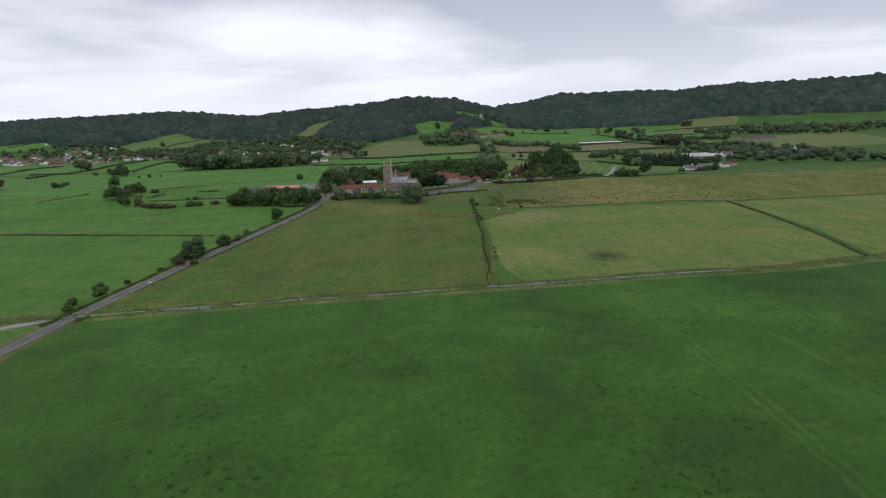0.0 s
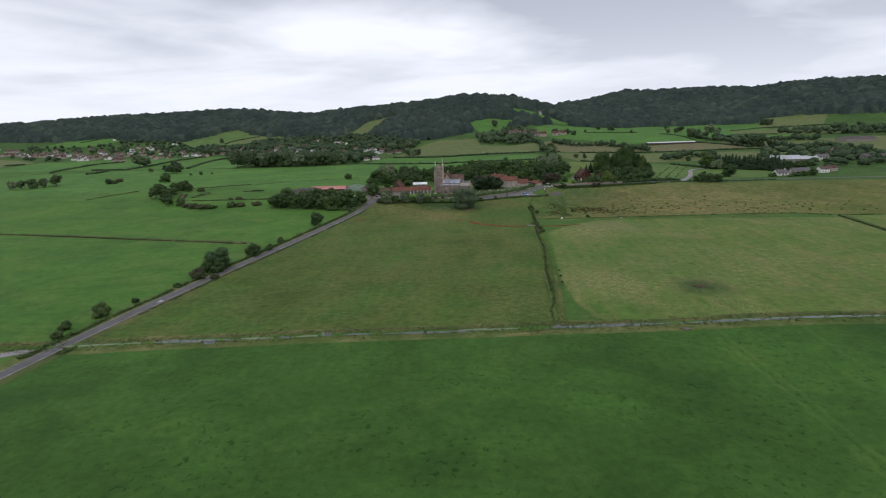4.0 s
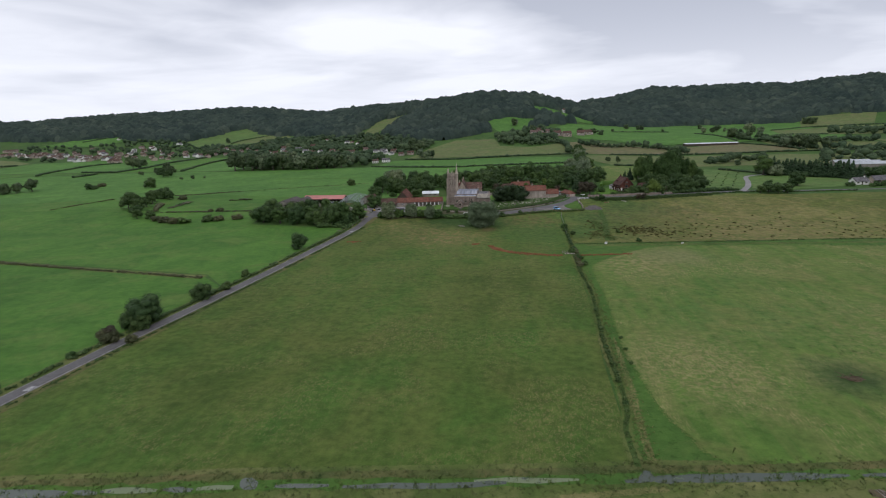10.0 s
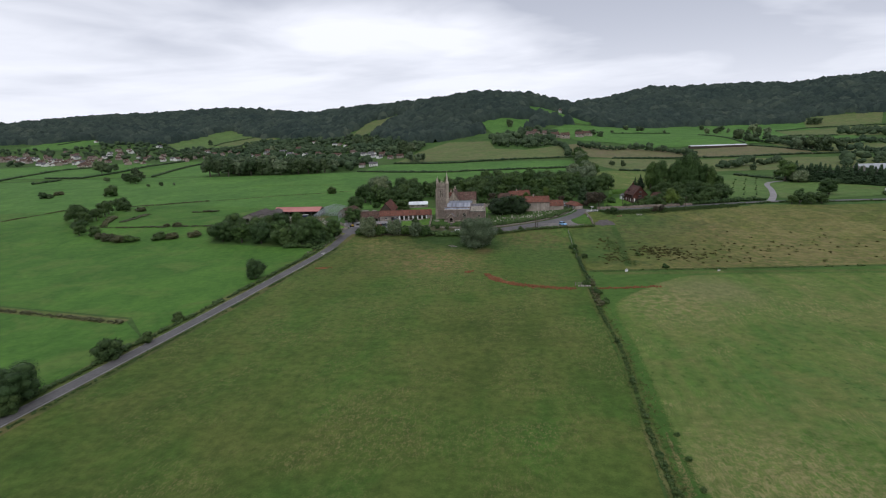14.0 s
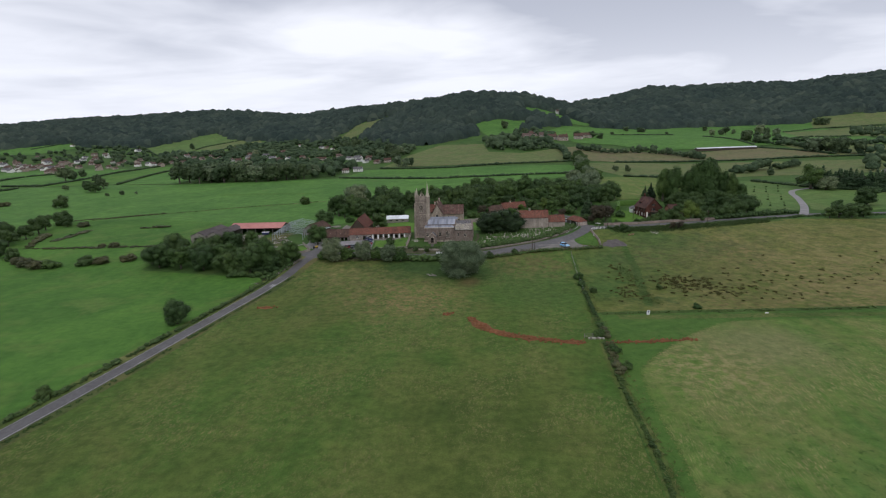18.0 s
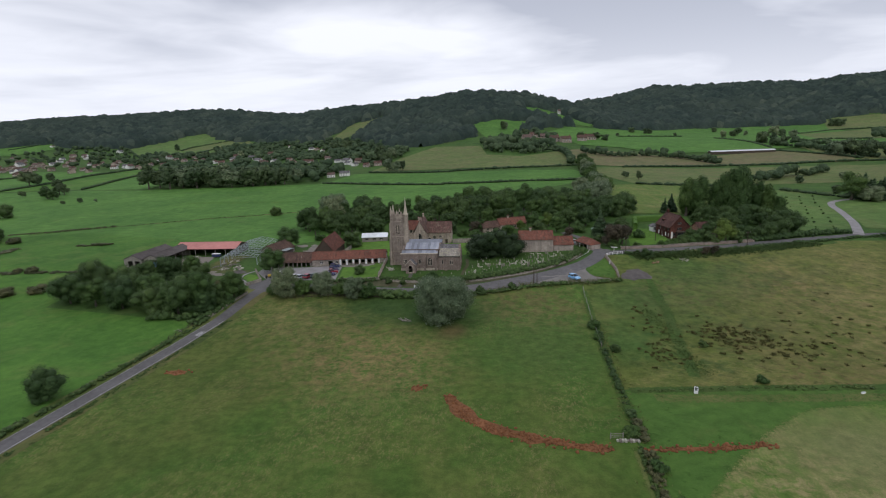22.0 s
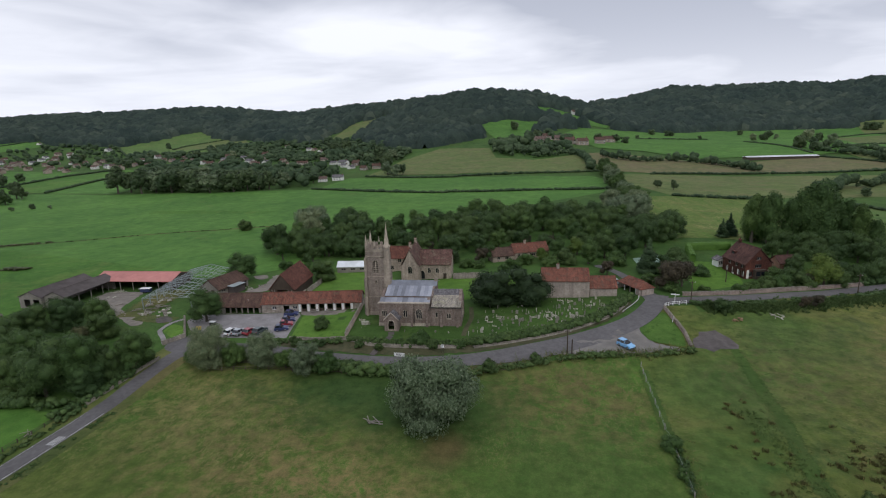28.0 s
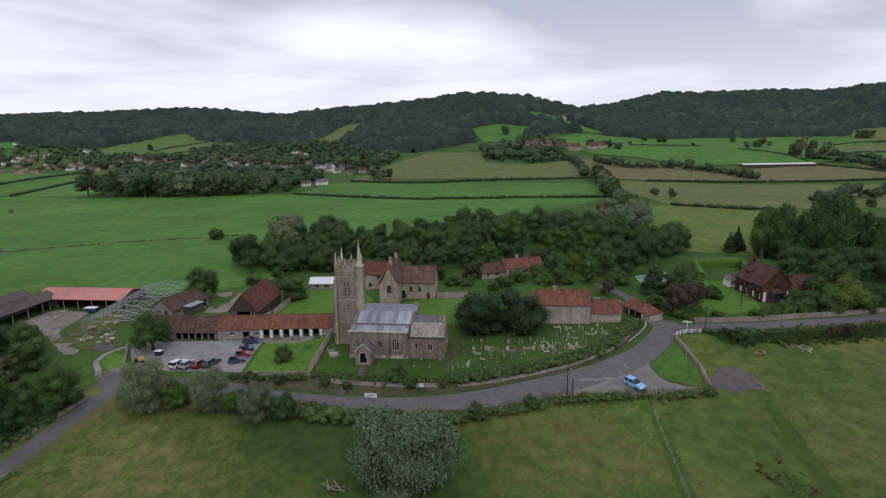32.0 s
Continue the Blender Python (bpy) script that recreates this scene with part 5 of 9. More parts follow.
def along(points, off, jitter, count, seed):
    rng = np.random.default_rng(seed)
    line = curve(points, 1.0)
    i = rng.integers(0, len(line), count)
    return line[i, :2] + sideways(line)[i] * (off + rng.normal(0, jitter, count))[:, None] + rng.uniform(-0.6, 0.6, (count, 2))


hedge("hedge", [(p[0] - 3.6, p[1]) for p in ROAD[4:-3]], 1.3, 0.7, LEAF_HEDGE, "low ragged hedge beside the lane", 4, 0.14, 110, 0.6, gaps=0.3, uneven=0.95)
hedge("hedge", [(p[0] + 3.2, p[1]) for p in ROAD[5:-3]], 0.8, 0.28, LEAF_TUFT, "rough weedy verge along the lane", 5, 0.15, 60, gaps=0.3, category="verge", uneven=0.7)
hedge("hedge", [(-8, 373.8), (0, 376.0), (9, 379.8), (16.5, 384.0), (22.6, 389.4), (27, 395), (29, 398.4)], 2.6, 1.7, LEAF_OAK, "thick dark hedge round the churchyard", 6, 0.17, 170, 0.6, uneven=0.14)
hedge("hedge", [(-36, 373.8), (-28, 373.2), (-18, 373.0), (-8, 373.8)], 1.7, 1.2, LEAF_OAK, "dark hedge along the churchyard wall", 7, 0.17, 110, 0.7, uneven=0.25)
hedge("hedge", [(-10, 362.2), (0, 365.6), (11, 369.2), (20, 370.4), (29, 371.4), (37, 373.4)], 1.8, 0.75, LEAF_HEDGE, "rough green hedge below the lane", 8, 0.13, 140, 0.6, gaps=0.25, uneven=0.9)
strands("tussocks", along([(-10, 362.2), (0, 365.6), (11, 369.2), (20, 370.4), (29, 371.4), (37, 373.4)], -0.6, 0.9, 420, 23), 0.8, LEAF_REED, "pale dead stalks along the lane hedge", 24, 0.05, 5)
hedge("hedge", [(44, 395.4), (56, 396.8), (70, 399.4), (90, 405.6), (120, 417.5), (150, 428), (200, 432)], 1.8, 0.65, LEAF_HEDGE, "low rough hedge below the lane", 9, 0.14, 120, 0.6, gaps=0.5, uneven=0.9)
ribbon("bank", [(44, 393.8), (56, 395.2), (70, 397.8), (90, 403.8), (120, 415.5)], 6.0, LUSH_RIM, 0.058, "rank dark grass below the lane", "bank", cover=(0, 1, 1, 0))
strands("nettles", np.concatenate([along([(46, 393.6), (58, 394.8), (72, 397.4), (90, 403), (112, 412)], off, 1.2, 900, 81 + k) for k, off in enumerate((-0.8, 1.0))]), 0.6, LEAF_HEDGE, "bank of dark nettles and rank grass below the lane", 29, 0.09, 9, "nettles", 0.5)
hedge("hedge", [(92, 413.6), (104, 418), (120, 425.6), (134, 431)], 2.4, 2.0, LEAF_OAK, "tall dark hedge above the lane", 30, 0.2, 80, 0.8, uneven=0.6)
hedge("hedge", [(-52, 373.8), (-45, 373.2), (-38, 373.4)], 1.5, 1.0, LEAF_OAK, "dark hedge below the lawn", 20, 0.22, 50)
hedge("hedge", [(-40, 363.4), (-33, 362.6), (-26, 361.9), (-19, 361.5)], 3.0, 1.9, LEAF_OAK, "rough dark scrub between willows and lane", 34, 0.17, 130, 0.6, uneven=0.9)
hedge("hedge", [(-66, 367.2), (-54, 366.8), (-42, 365.0), (-30, 363.8)], 2.0, 1.5, LEAF_HEDGE, "mixed hedge under the willows", 10, 0.18, 110, 0.7, uneven=0.5)
hedge("weeds", FIELD_DITCH, 0.55, 0.26, LEAF_TUFT, "green weeds growing over the field ditch", 12, 0.11, 120, 0.5, gaps=0.35, uneven=0.9, category="weeds")
hedge("weeds", FIELD_DITCH[4:], 0.8, 0.45, LEAF_HEDGE, "straggling dark weeds along the field ditch", 26, 0.13, 80, 0.6, gaps=0.62, uneven=0.9, category="weeds")
hedge("weeds", [(24.3, 300), (24.2, 316), (24.6, 330), (24.8, 344)], 1.1, 0.6, LEAF_HEDGE, "dark weeds and brambles along the old fence line", 37, 0.13, 110, 0.6, gaps=0.3, uneven=0.9, category="weeds")
ribbon("bank", [(24.3, 298), (24.2, 316), (24.6, 330), (25.0, 346), (25.4, 366)], 3.4, LUSH_RIM, 0.056, "rank dark grass along the old fence line", "bank", cover=(0, 0.45, 0.45, 0))
ribbon("bank", [(26, 311.8), (49, 313.6), (78, 315.4), (150, 320.2), (176, 313)], 3.6, LUSH_RIM, 0.057, "rank dark grass in the ditch beyond the pale field", "bank", cover=(0, 0.55, 0.55, 0))
ribbon("bank", [(30, 309), (50, 309.8), (78, 311.4), (150, 314.5)], 6.0, BANKSIDE, 0.055, "straw-green grass between the fields", "bank", cover=(0, 0.35, 0.35, 0))
hedge("hedge", [(24.4, 300), (24.2, 292), (23.8, 284), (23.4, 276)], 1.7, 1.0, LEAF_SCRUB, "rough scrub beside the field ditch", 27, 0.15, 90, gaps=0.3, uneven=0.6)
hedge("hedge", [(-107, 260), (-150, 268), (-229, 283), (-330, 300)], 1.6, 0.55, LEAF_SCRUB, "low weedy ditch in the western pasture", 13, 0.16, 60, gaps=0.15, uneven=0.9)
ribbon("bank", [(-107, 260.6), (-150, 268.6), (-229, 283.6), (-330, 300.6)], 5.0, BANKSIDE, 0.055, "rough straw-green strip along a pasture ditch", "bank", cover=(0, 1, 1, 0))
hedge("hedge", [(28, 311.5), (49, 313.6), (78, 315.4), (150, 320.2), (176, 313), (240, 318), (330, 325)], 0.9, 0.3, LEAF_TUFT, "weedy ditch line beyond the pale field", 14, 0.15, 60, gaps=0.5, uneven=0.9)
hedge("hedge", [(153, 183), (162, 222), (169, 270), (172, 311)], 1.6, 0.7, LEAF_HEDGE, "weedy ditch along the pale field", 15, 0.26, 16, gaps=0.2)
def clipped_hedge(points, width, tall, label, seed):
    """A hedge cut square: upright sides and a flat top, roughened by its cut leaves."""
    rng = np.random.default_rng(seed)
    line = curve(points, 0.35)
    side, n = sideways(line), len(line)
    ring = ((-1, 0.0), (-1.05, 0.35), (-1.0, 0.7), (-0.92, 1.0), (-0.3, 1.03), (0.3, 1.03), (0.92, 1.0), (1.0, 0.7), (1.05, 0.35), (1, 0.0))
    v = np.stack([np.column_stack([line[:, :2] + side * (k * width / 2), height(line[:, 0], line[:, 1]) + z * tall]) for k, z in ring], 1)
    v += rng.normal(0, 0.05, v.shape)
    m, idx = len(ring), np.arange(n * len(ring)).reshape(n, len(ring))
    f = np.stack([idx[:-1, :-1], idx[:-1, 1:], idx[1:, 1:], idx[1:, :-1]], -1).reshape(-1, 4)
    for e in (idx[0], idx[-1]):
        f = np.vstack([f, [(e[k], e[k + 1], e[m - 2 - k], e[m - 1 - k]) for k in range(m // 2 - 1)]])
    skin = v.reshape(-1, 3)
    pick = np.repeat(np.arange(len(skin)), 3)
    at = skin[pick] + rng.normal(0, 0.10, (len(pick), 3))
    return stuff("hedge", joined((skin, f), cards(rng, at, rng.normal(0, 1, at.shape), 0.12)), LEAF_BOX, label, "hedge")


clipped_hedge([(55.0, 431.6), (57.4, 442.4), (58.6, 446.6), (65, 447.2), (72.4, 447.2)], 1.5, 2.4, "tall clipped bright green garden hedge", 16)
clipped_hedge([(72.4, 447.0), (71.4, 443.6), (70.2, 440.2)], 1.5, 2.4, "clipped bright green garden hedge beside the house", 17)
for n, (line, wide, tall) in enumerate((([(-211, 402), (-212, 413), (-214, 427)], 4.2, 0.6), ([(-192, 389), (-177, 389), (-161, 390), (-152, 390)], 2.6, 0.6), ([(-214, 391), (-220, 403), (-226, 416)], 3.0, 1.3), ([(-187, 432), (-174, 435)], 3.2, 0.8), ([(-214, 389), (-201, 388), (-190, 389)], 1.5, 0.5), ([(-291, 398), (-288, 420), (-282, 445)], 1.6, 0.5), ([(-246, 458), (-231, 465), (-204, 478)], 2.4, 0.5))):
    hedge("rushes", line, wide, tall, LEAF_SCRUB, "rough bed of brownish rushes in the western meadow", 60 + n, 0.20, 60, 0.9, gaps=0.2, uneven=0.8, category="rushes")
ribbon("field_strip", [(-236, 458), (-213, 471), (-186, 484), (-162, 496), (-134, 505), (-112, 512)], 3.6, POACHED, 0.12, "rough weedy strip across the meadow", "rough grass", cover=(0, 0.4, 0.4, 0))
hedge("weeds", [(-236, 458), (-213, 471), (-186, 484), (-162, 496), (-134, 505), (-112, 512)], 1.0, 0.35, LEAF_TUFT, "green weeds in a shallow ditch across the meadow", 19, 0.16, 50, gaps=0.6, uneven=0.9, category="weeds")
hedge("hedge", [(-81.2, 344), (-79.4, 352), (-78.6, 360), (-78.2, 366)], 2.0, 1.3, LEAF_OAK, "dark scrub at the foot of the copse", 17, 0.18, 90, uneven=0.7)
hedge("hedge", [(-96, 346.5), (-90, 347), (-84, 347.6), (-81, 349)], 2.2, 1.6, LEAF_OAK, "dark brambles along the copse edge", 28, 0.18, 90, uneven=0.8)
hedge("hedge", [(-86, 403), (-70, 404.5), (-62, 405)], 1.2, 0.9, LEAF_HEDGE, "low hedge behind the stables", 18, 0.24, 36)
strands("reeds", np.concatenate([along(DITCH, 2.2, 0.8, 2200, 1), along(DITCH, -2.4, 0.8, 2200, 2)]), 0.26, LEAF_REED, "pale reeds and rough grass along the ditch", 3, 0.045, 8, "reeds")
strands("reeds", np.concatenate([along(DITCH, 0.9, 0.3, 900, 31), along(DITCH, -0.9, 0.3, 900, 32)]), 0.30, LEAF_TUFT, "dark green water weed at the ditch edge", 33, 0.06, 7, "reeds")
strands("reeds", along([(19.6, 166), (20.4, 190), (21.4, 215), (23, 242), (23.6, 290), (25, 345)], 0.6, 1.0, 900, 5), 0.26, LEAF_REED, "rough grass along the field ditch", 6, 0.045, 8)
tuft = np.random.default_rng(9)
beds = ((37, 331, 2.2, 5, 30), (37, 350, 2.2, 6, 12), (53, 339, 3.0, 3.4, 60), (58, 336, 5, 4, 50), (62, 334, 5, 5, 40), (70, 331, 8, 4, 34), (70, 345, 20, 3, 30), (120, 345, 40, 10, 90), (150, 330, 30, 8, 30))
rushes = np.concatenate([np.column_stack([tuft.normal(x, a, n), tuft.normal(y, b, n)]) for x, y, a, b, n in beds])
rushes = rushes[(rushes[:, 0] > 28) & (rushes[:, 1] > 312)]
rushes = np.repeat(rushes, tuft.integers(2, 9, len(rushes)), 0)
strands("rushes", rushes + tuft.normal(0, 0.22, rushes.shape), 0.36, LEAF_RUSH, "dark brown rush tufts in the rough grazing", 10, 0.06, 9, "rushes", 0.5)
strands("rushes", along([(40, 354), (41, 346), (41.4, 335), (41.6, 326), (43, 319)], 0, 1.1, 520, 75), 0.26, LEAF_TUFT, "dark rank grass in a shallow drain", 76, 0.05, 6, "rushes")
ribbon("drain", [(46, 378), (45.4, 370), (45.2, 364.7), (44.9, 357.6), (44.5, 350.8), (43.2, 342.8), (41.6, 330), (40, 318)], [3.0, 4.6, 5.0, 5.0, 5.4, 4.0], LUSH_RIM, 0.05, "shallow green drain through the rough grazing", "drain", cover=(0, 0.42, 0.42, 0))


# ---- woods and hedgerows of the distance ----
def inside(points, outline):
    x, y = points[:, 0], points[:, 1]
    hit, n = np.zeros(len(points), bool), len(outline)
    for (ax, ay), (bx, by) in zip(outline, outline[1:] + outline[:1]):
        cross = ((ay > y) != (by > y)) & (x < (bx - ax) * (y - ay) / (by - ay + 1e-12) + ax)
        hit ^= cross
    return hit


def scatter(outline, gap, seed, clear=()):
    rng = np.random.default_rng(seed)
    xs, ys = [p[0] for p in outline], [p[1] for p in outline]
    a, b = np.meshgrid(np.arange(min(xs), max(xs), gap), np.arange(min(ys), max(ys), gap))
    p = np.stack([a.ravel(), b.ravel()], 1) + rng.uniform(-0.46, 0.46, (a.size, 2)) * gap
    p = p[inside(p, outline)]
    for hole in clear:
        p = p[~inside(p, hole)]
    return p


def wood(name, points, r, tall, seed, label, category="woodland", n=2, material=None, sprays=14, flat=0.42, vary=0.26, lobes=5):
    """Many far crowns: each a few uneven lobes roughened by leafy sprays; small and large trees mixed."""
    rng = np.random.default_rng(seed)
    k = len(points)
    s = np.clip(rng.lognormal(0.0, vary, (k, 1)), 0.55, 1.7)
    radii = np.column_stack([np.full(k, r), np.full(k, r), np.full(k, tall * flat)]) * s * rng.uniform(0.82, 1.2, (k, 3))
    c = np.column_stack([points, height(points[:, 0], points[:, 1]) + tall * (0.78 - flat) * s[:, 0] + radii[:, 2] * 0.2])
    if lobes > 1:
        way = rng.normal(0, 1, (k * lobes, 3))
        way /= np.linalg.norm(way, axis=1)[:, None]
        whole = np.repeat(radii, lobes, 0)
        lc = np.repeat(c, lobes, 0) + way * whole * rng.uniform(0.35, 0.62, (k * lobes, 1))
        lr = whole * rng.uniform(0.36, 0.60, (k * lobes, 1))
        c, radii = np.concatenate([c, lc]), np.concatenate([radii * 0.72, lr])
        sprays = max(6, int(sprays * 0.42))
    d = rng.normal(0, 1, (len(c) * sprays, 3))
    d[:, 2] = np.abs(d[:, 2]) * 1.2 - 0.2
    d /= np.linalg.norm(d, axis=1)[:, None]
    at = np.repeat(c, sprays, 0) + d * np.repeat(radii, sprays, 0) * rng.uniform(0.86, 1.16, (len(d), 1))
    ob = stuff(name, joined(blobs(rng, c, radii * 0.93, n if lobes == 1 else 2, 0.18), cards(rng, at, d, r * (0.24 if lobes == 1 else 0.15))), material or WOOD_FAR, label, category)
    ob.data.polygons.foreach_set("use_smooth", [True] * len(ob.data.polygons))
    return ob


def canopy(outline, gap, tall, seed, label, clear=(), cell=2.6, sprays=34000):
    """A closed wood seen from afar: one skin over the crowns of its trees, falling to the ground at the rim."""
    rng = np.random.default_rng(seed)
    trees = scatter(outline, gap, seed, clear)
    xs, ys = [p[0] for p in outline], [p[1] for p in outline]
    ax, ay = np.arange(min(xs) - 3 * cell, max(xs) + 3 * cell, cell), np.arange(min(ys) - 3 * cell, max(ys) + 3 * cell, cell)
    gx, gy = np.meshgrid(ax, ay, indexing="ij")
    gx, gy = gx + rng.uniform(-0.3, 0.3, gx.shape) * cell, gy + rng.uniform(-0.3, 0.3, gy.shape) * cell
    top = np.full(gx.shape, -2.0)
    size = np.clip(rng.lognormal(0.0, 0.30, len(trees)), 0.5, 1.8)
    for (x, y), k in zip(trees, size):
        r, h = gap * 0.82 * k ** 0.7, tall * (0.52 + 0.46 * k) + rng.normal(0, 1.0)
        i, j, n = int((x - ax[0]) / cell), int((y - ay[0]) / cell), int(r / cell) + 1
        box_ = (slice(max(0, i - n), i + n + 2), slice(max(0, j - n), j + n + 2))
        d = np.hypot(gx[box_] - x, gy[box_] - y) / r
        top[box_] = np.maximum(top[box_], np.where(d < 1, h - 0.72 * h * d**2.1, -2.0))
    top += np.where(top > 0, rng.normal(0, 0.6, top.shape), 0)
    z = height(gx, gy) + top
    idx = np.arange(gx.size).reshape(gx.shape)
    f = np.stack([idx[:-1, :-1], idx[1:, :-1], idx[1:, 1:], idx[:-1, 1:]], -1).reshape(-1, 4)
    live = top.ravel() > 0
    f = f[live[f].any(1)]
    v = np.stack([gx, gy, z], -1).reshape(-1, 3)
    pick = rng.choice(np.flatnonzero(live), min(sprays, live.sum()), replace=False)
    at = v[pick] + rng.normal(0, 0.5, (len(pick), 3))
    up_ = np.tile((0.0, -0.3, 1.0), (len(pick), 1))
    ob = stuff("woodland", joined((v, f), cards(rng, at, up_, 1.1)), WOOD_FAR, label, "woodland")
    ob.data.polygons.foreach_set("use_smooth", [True] * len(ob.data.polygons))
    return ob


vill = random.Random(5)
WEST = [(-617, 855), (-619, 866), (-593, 849), (-599, 867), (-565, 838), (-566, 801), (-543, 785), (-558, 811), (-580, 867), (-529, 809), (-595, 897), (-614, 928), (-591, 910), (-548, 848), (-515, 818), (-490, 784), (-549, 866), (-491, 806), (-640, 880), (-660, 850), (-680, 872), (-700, 850), (-640, 835), (-655, 905), (-690, 920), (-730, 890), (-575, 822)]
WEST += [(-531, 866), (-594, 938), (-611, 960), (-628, 957), (-559, 912), (-516, 878), (-506, 890), (-479, 851), (-463, 820), (-452, 828), (-440, 822), (-428, 815), (-464, 788), (-723, 1038), (-768, 1061), (-702, 1118), (-690, 1130), (-585, 1007), (-791, 1032), (-500, 838), (-545, 890), (-570, 885)]
EAST = [(-428, 846), (-458, 896), (-416, 845), (-461, 935), (-438, 914), (-413, 892), (-425, 935), (-392, 875), (-378, 872), (-390, 900), (-354, 862), (-342, 846), (-333, 862), (-324, 856), (-365, 936), (-305, 864), (-331, 912), (-289, 847), (-279, 839), (-266, 842), (-323, 951), (-324, 1031), (-275, 985), (-259, 977), (-244, 953)]
EAST += [(-216, 818), (-228, 829), (-242, 822), (-184, 804), (-173, 798), (-164, 780), (-154, 788), (-149, 764), (-138, 755), (-128, 757), (-153, 686), (-143, 695), (-262, 862), (-205, 836), (-300, 900), (-350, 890)]
for row in range(64):
    u, w = vill.random(), vill.random()
    WEST.append((-845 + 270 * u + 60 * w, 905 - 85 * u - 65 * w + vill.uniform(-6, 6)))
HOMES = [(x + vill.uniform(-2, 2), y + vill.uniform(-2, 2), vill.choice((-10, 8, 20, -25, 75, 95)) + vill.uniform(-10, 10), vill.uniform(0.58, 0.86)) for x, y in WEST + EAST]
HILLSIDE = [(40, 908, 3, 10), (50, 884, 2, -8), (60, 860, 4, 4), (72, 850, 3, 12), (92, 868, 4, -5), (106, 884, 3, 20), (30, 880, 2, 15)]


def unhide(points):
    """Leaves out the trees that stand close to a village house or just below it."""
    keep = np.ones(len(points), bool)
    for hx, hy, *_ in HOMES + HILLSIDE:
        far = math.hypot(hx, hy - 230)
        ax, ay = -hx / far, (230 - hy) / far
        dx, dy = points[:, 0] - hx, points[:, 1] - hy
        ahead, aside = dx * ax + dy * ay, dx * ay - dy * ax
        keep &= ~((np.abs(aside) < 8) & (ahead > -8) & (ahead < (24 if hx < -470 else 36)))
    return points[keep]


HILLFIELDS = ([(-600, 1050), (-560, 1226), (-500, 1164), (-436, 1127), (-430, 1000), (-521, 962)], [(-280, 1050), (-264, 1172), (-202, 1190), (-180, 1176), (-202, 1100), (-240, 1032)], [(-64, 1008), (-10, 1056), (52, 1052), (42, 1012), (20, 910), (-20, 916), (-38, 996)], [(26, 1095), (40, 1162), (72, 1168), (156, 1100), (146, 1040), (96, 1048)])
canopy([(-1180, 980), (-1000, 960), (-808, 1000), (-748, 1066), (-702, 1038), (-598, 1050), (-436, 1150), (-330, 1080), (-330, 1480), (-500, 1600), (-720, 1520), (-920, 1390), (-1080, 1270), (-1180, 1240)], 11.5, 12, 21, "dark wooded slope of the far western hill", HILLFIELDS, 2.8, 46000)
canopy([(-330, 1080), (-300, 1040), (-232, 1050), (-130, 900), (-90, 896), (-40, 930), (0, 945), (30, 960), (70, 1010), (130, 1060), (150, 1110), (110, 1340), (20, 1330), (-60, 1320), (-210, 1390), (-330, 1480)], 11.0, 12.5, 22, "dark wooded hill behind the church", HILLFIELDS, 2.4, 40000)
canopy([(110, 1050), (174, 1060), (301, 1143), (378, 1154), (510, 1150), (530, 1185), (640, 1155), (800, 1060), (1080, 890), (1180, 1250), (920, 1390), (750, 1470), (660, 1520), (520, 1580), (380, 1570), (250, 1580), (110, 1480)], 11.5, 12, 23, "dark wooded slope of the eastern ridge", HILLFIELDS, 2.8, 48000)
wood("trees", unhide(scatter([(-292, 642), (-142, 656), (-136, 680), (-150, 720), (-200, 716), (-300, 690)], 9.5, 4)), 4.4, 10, 24, "village trees beyond the meadow", "trees", 3, WOOD_NEAR, 34)
wood("trees", unhide(scatter([(-420, 815), (-372, 800), (-372, 764), (-300, 700), (-200, 720), (-165, 700), (-150, 745), (-112, 760), (-104, 868), (-232, 1045), (-330, 1075), (-412, 1102), (-456, 1062), (-430, 1000), (-521, 962), (-480, 900), (-440, 850)], 9.2, 5)), 4.0, 7.2, 25, "trees between the village houses", "trees", 2, WOOD_NEAR, 26)
wood("trees", unhide(scatter([(-780, 830), (-640, 770), (-540, 812), (-450, 800), (-440, 850), (-480, 900), (-521, 962), (-600, 1045), (-702, 1030), (-720, 950), (-800, 935)], 17, 15)), 3.6, 6.5, 35, "scattered trees among the western houses", "trees", 2, WOOD_NEAR, 26)
wood("trees", unhide(scatter([(-14, 800), (6, 780), (40, 790), (60, 800), (70, 900), (50, 940), (20, 908), (-20, 880)], 8.5, 6)), 4.2, 9, 26, "trees round the houses under the hill", "trees", 2, WOOD_NEAR, 26)
wood("trees", scatter([(262, 500), (420, 470), (420, 680), (330, 690), (262, 600)], 13.5, 7, ([(250, 535), (300, 535), (300, 585), (250, 585)],)), 4.4, 8, 27, "scattered trees round the eastern farms", "trees", 2, WOOD_NEAR, 34)
for k in range(34):
    u, row = (k // 2) / 16, k % 2
    plant("fir", 192 + 40 * u + (k * 7 % 5 - 2) * 0.4, 519 - 32 * u + 4.2 * row + (k * 11 % 7 - 3) * 0.3, 1.12 + 0.06 * (k * 5 % 4), tall=0.66 + 0.03 * (k * 3 % 5), group="planted row of firs")
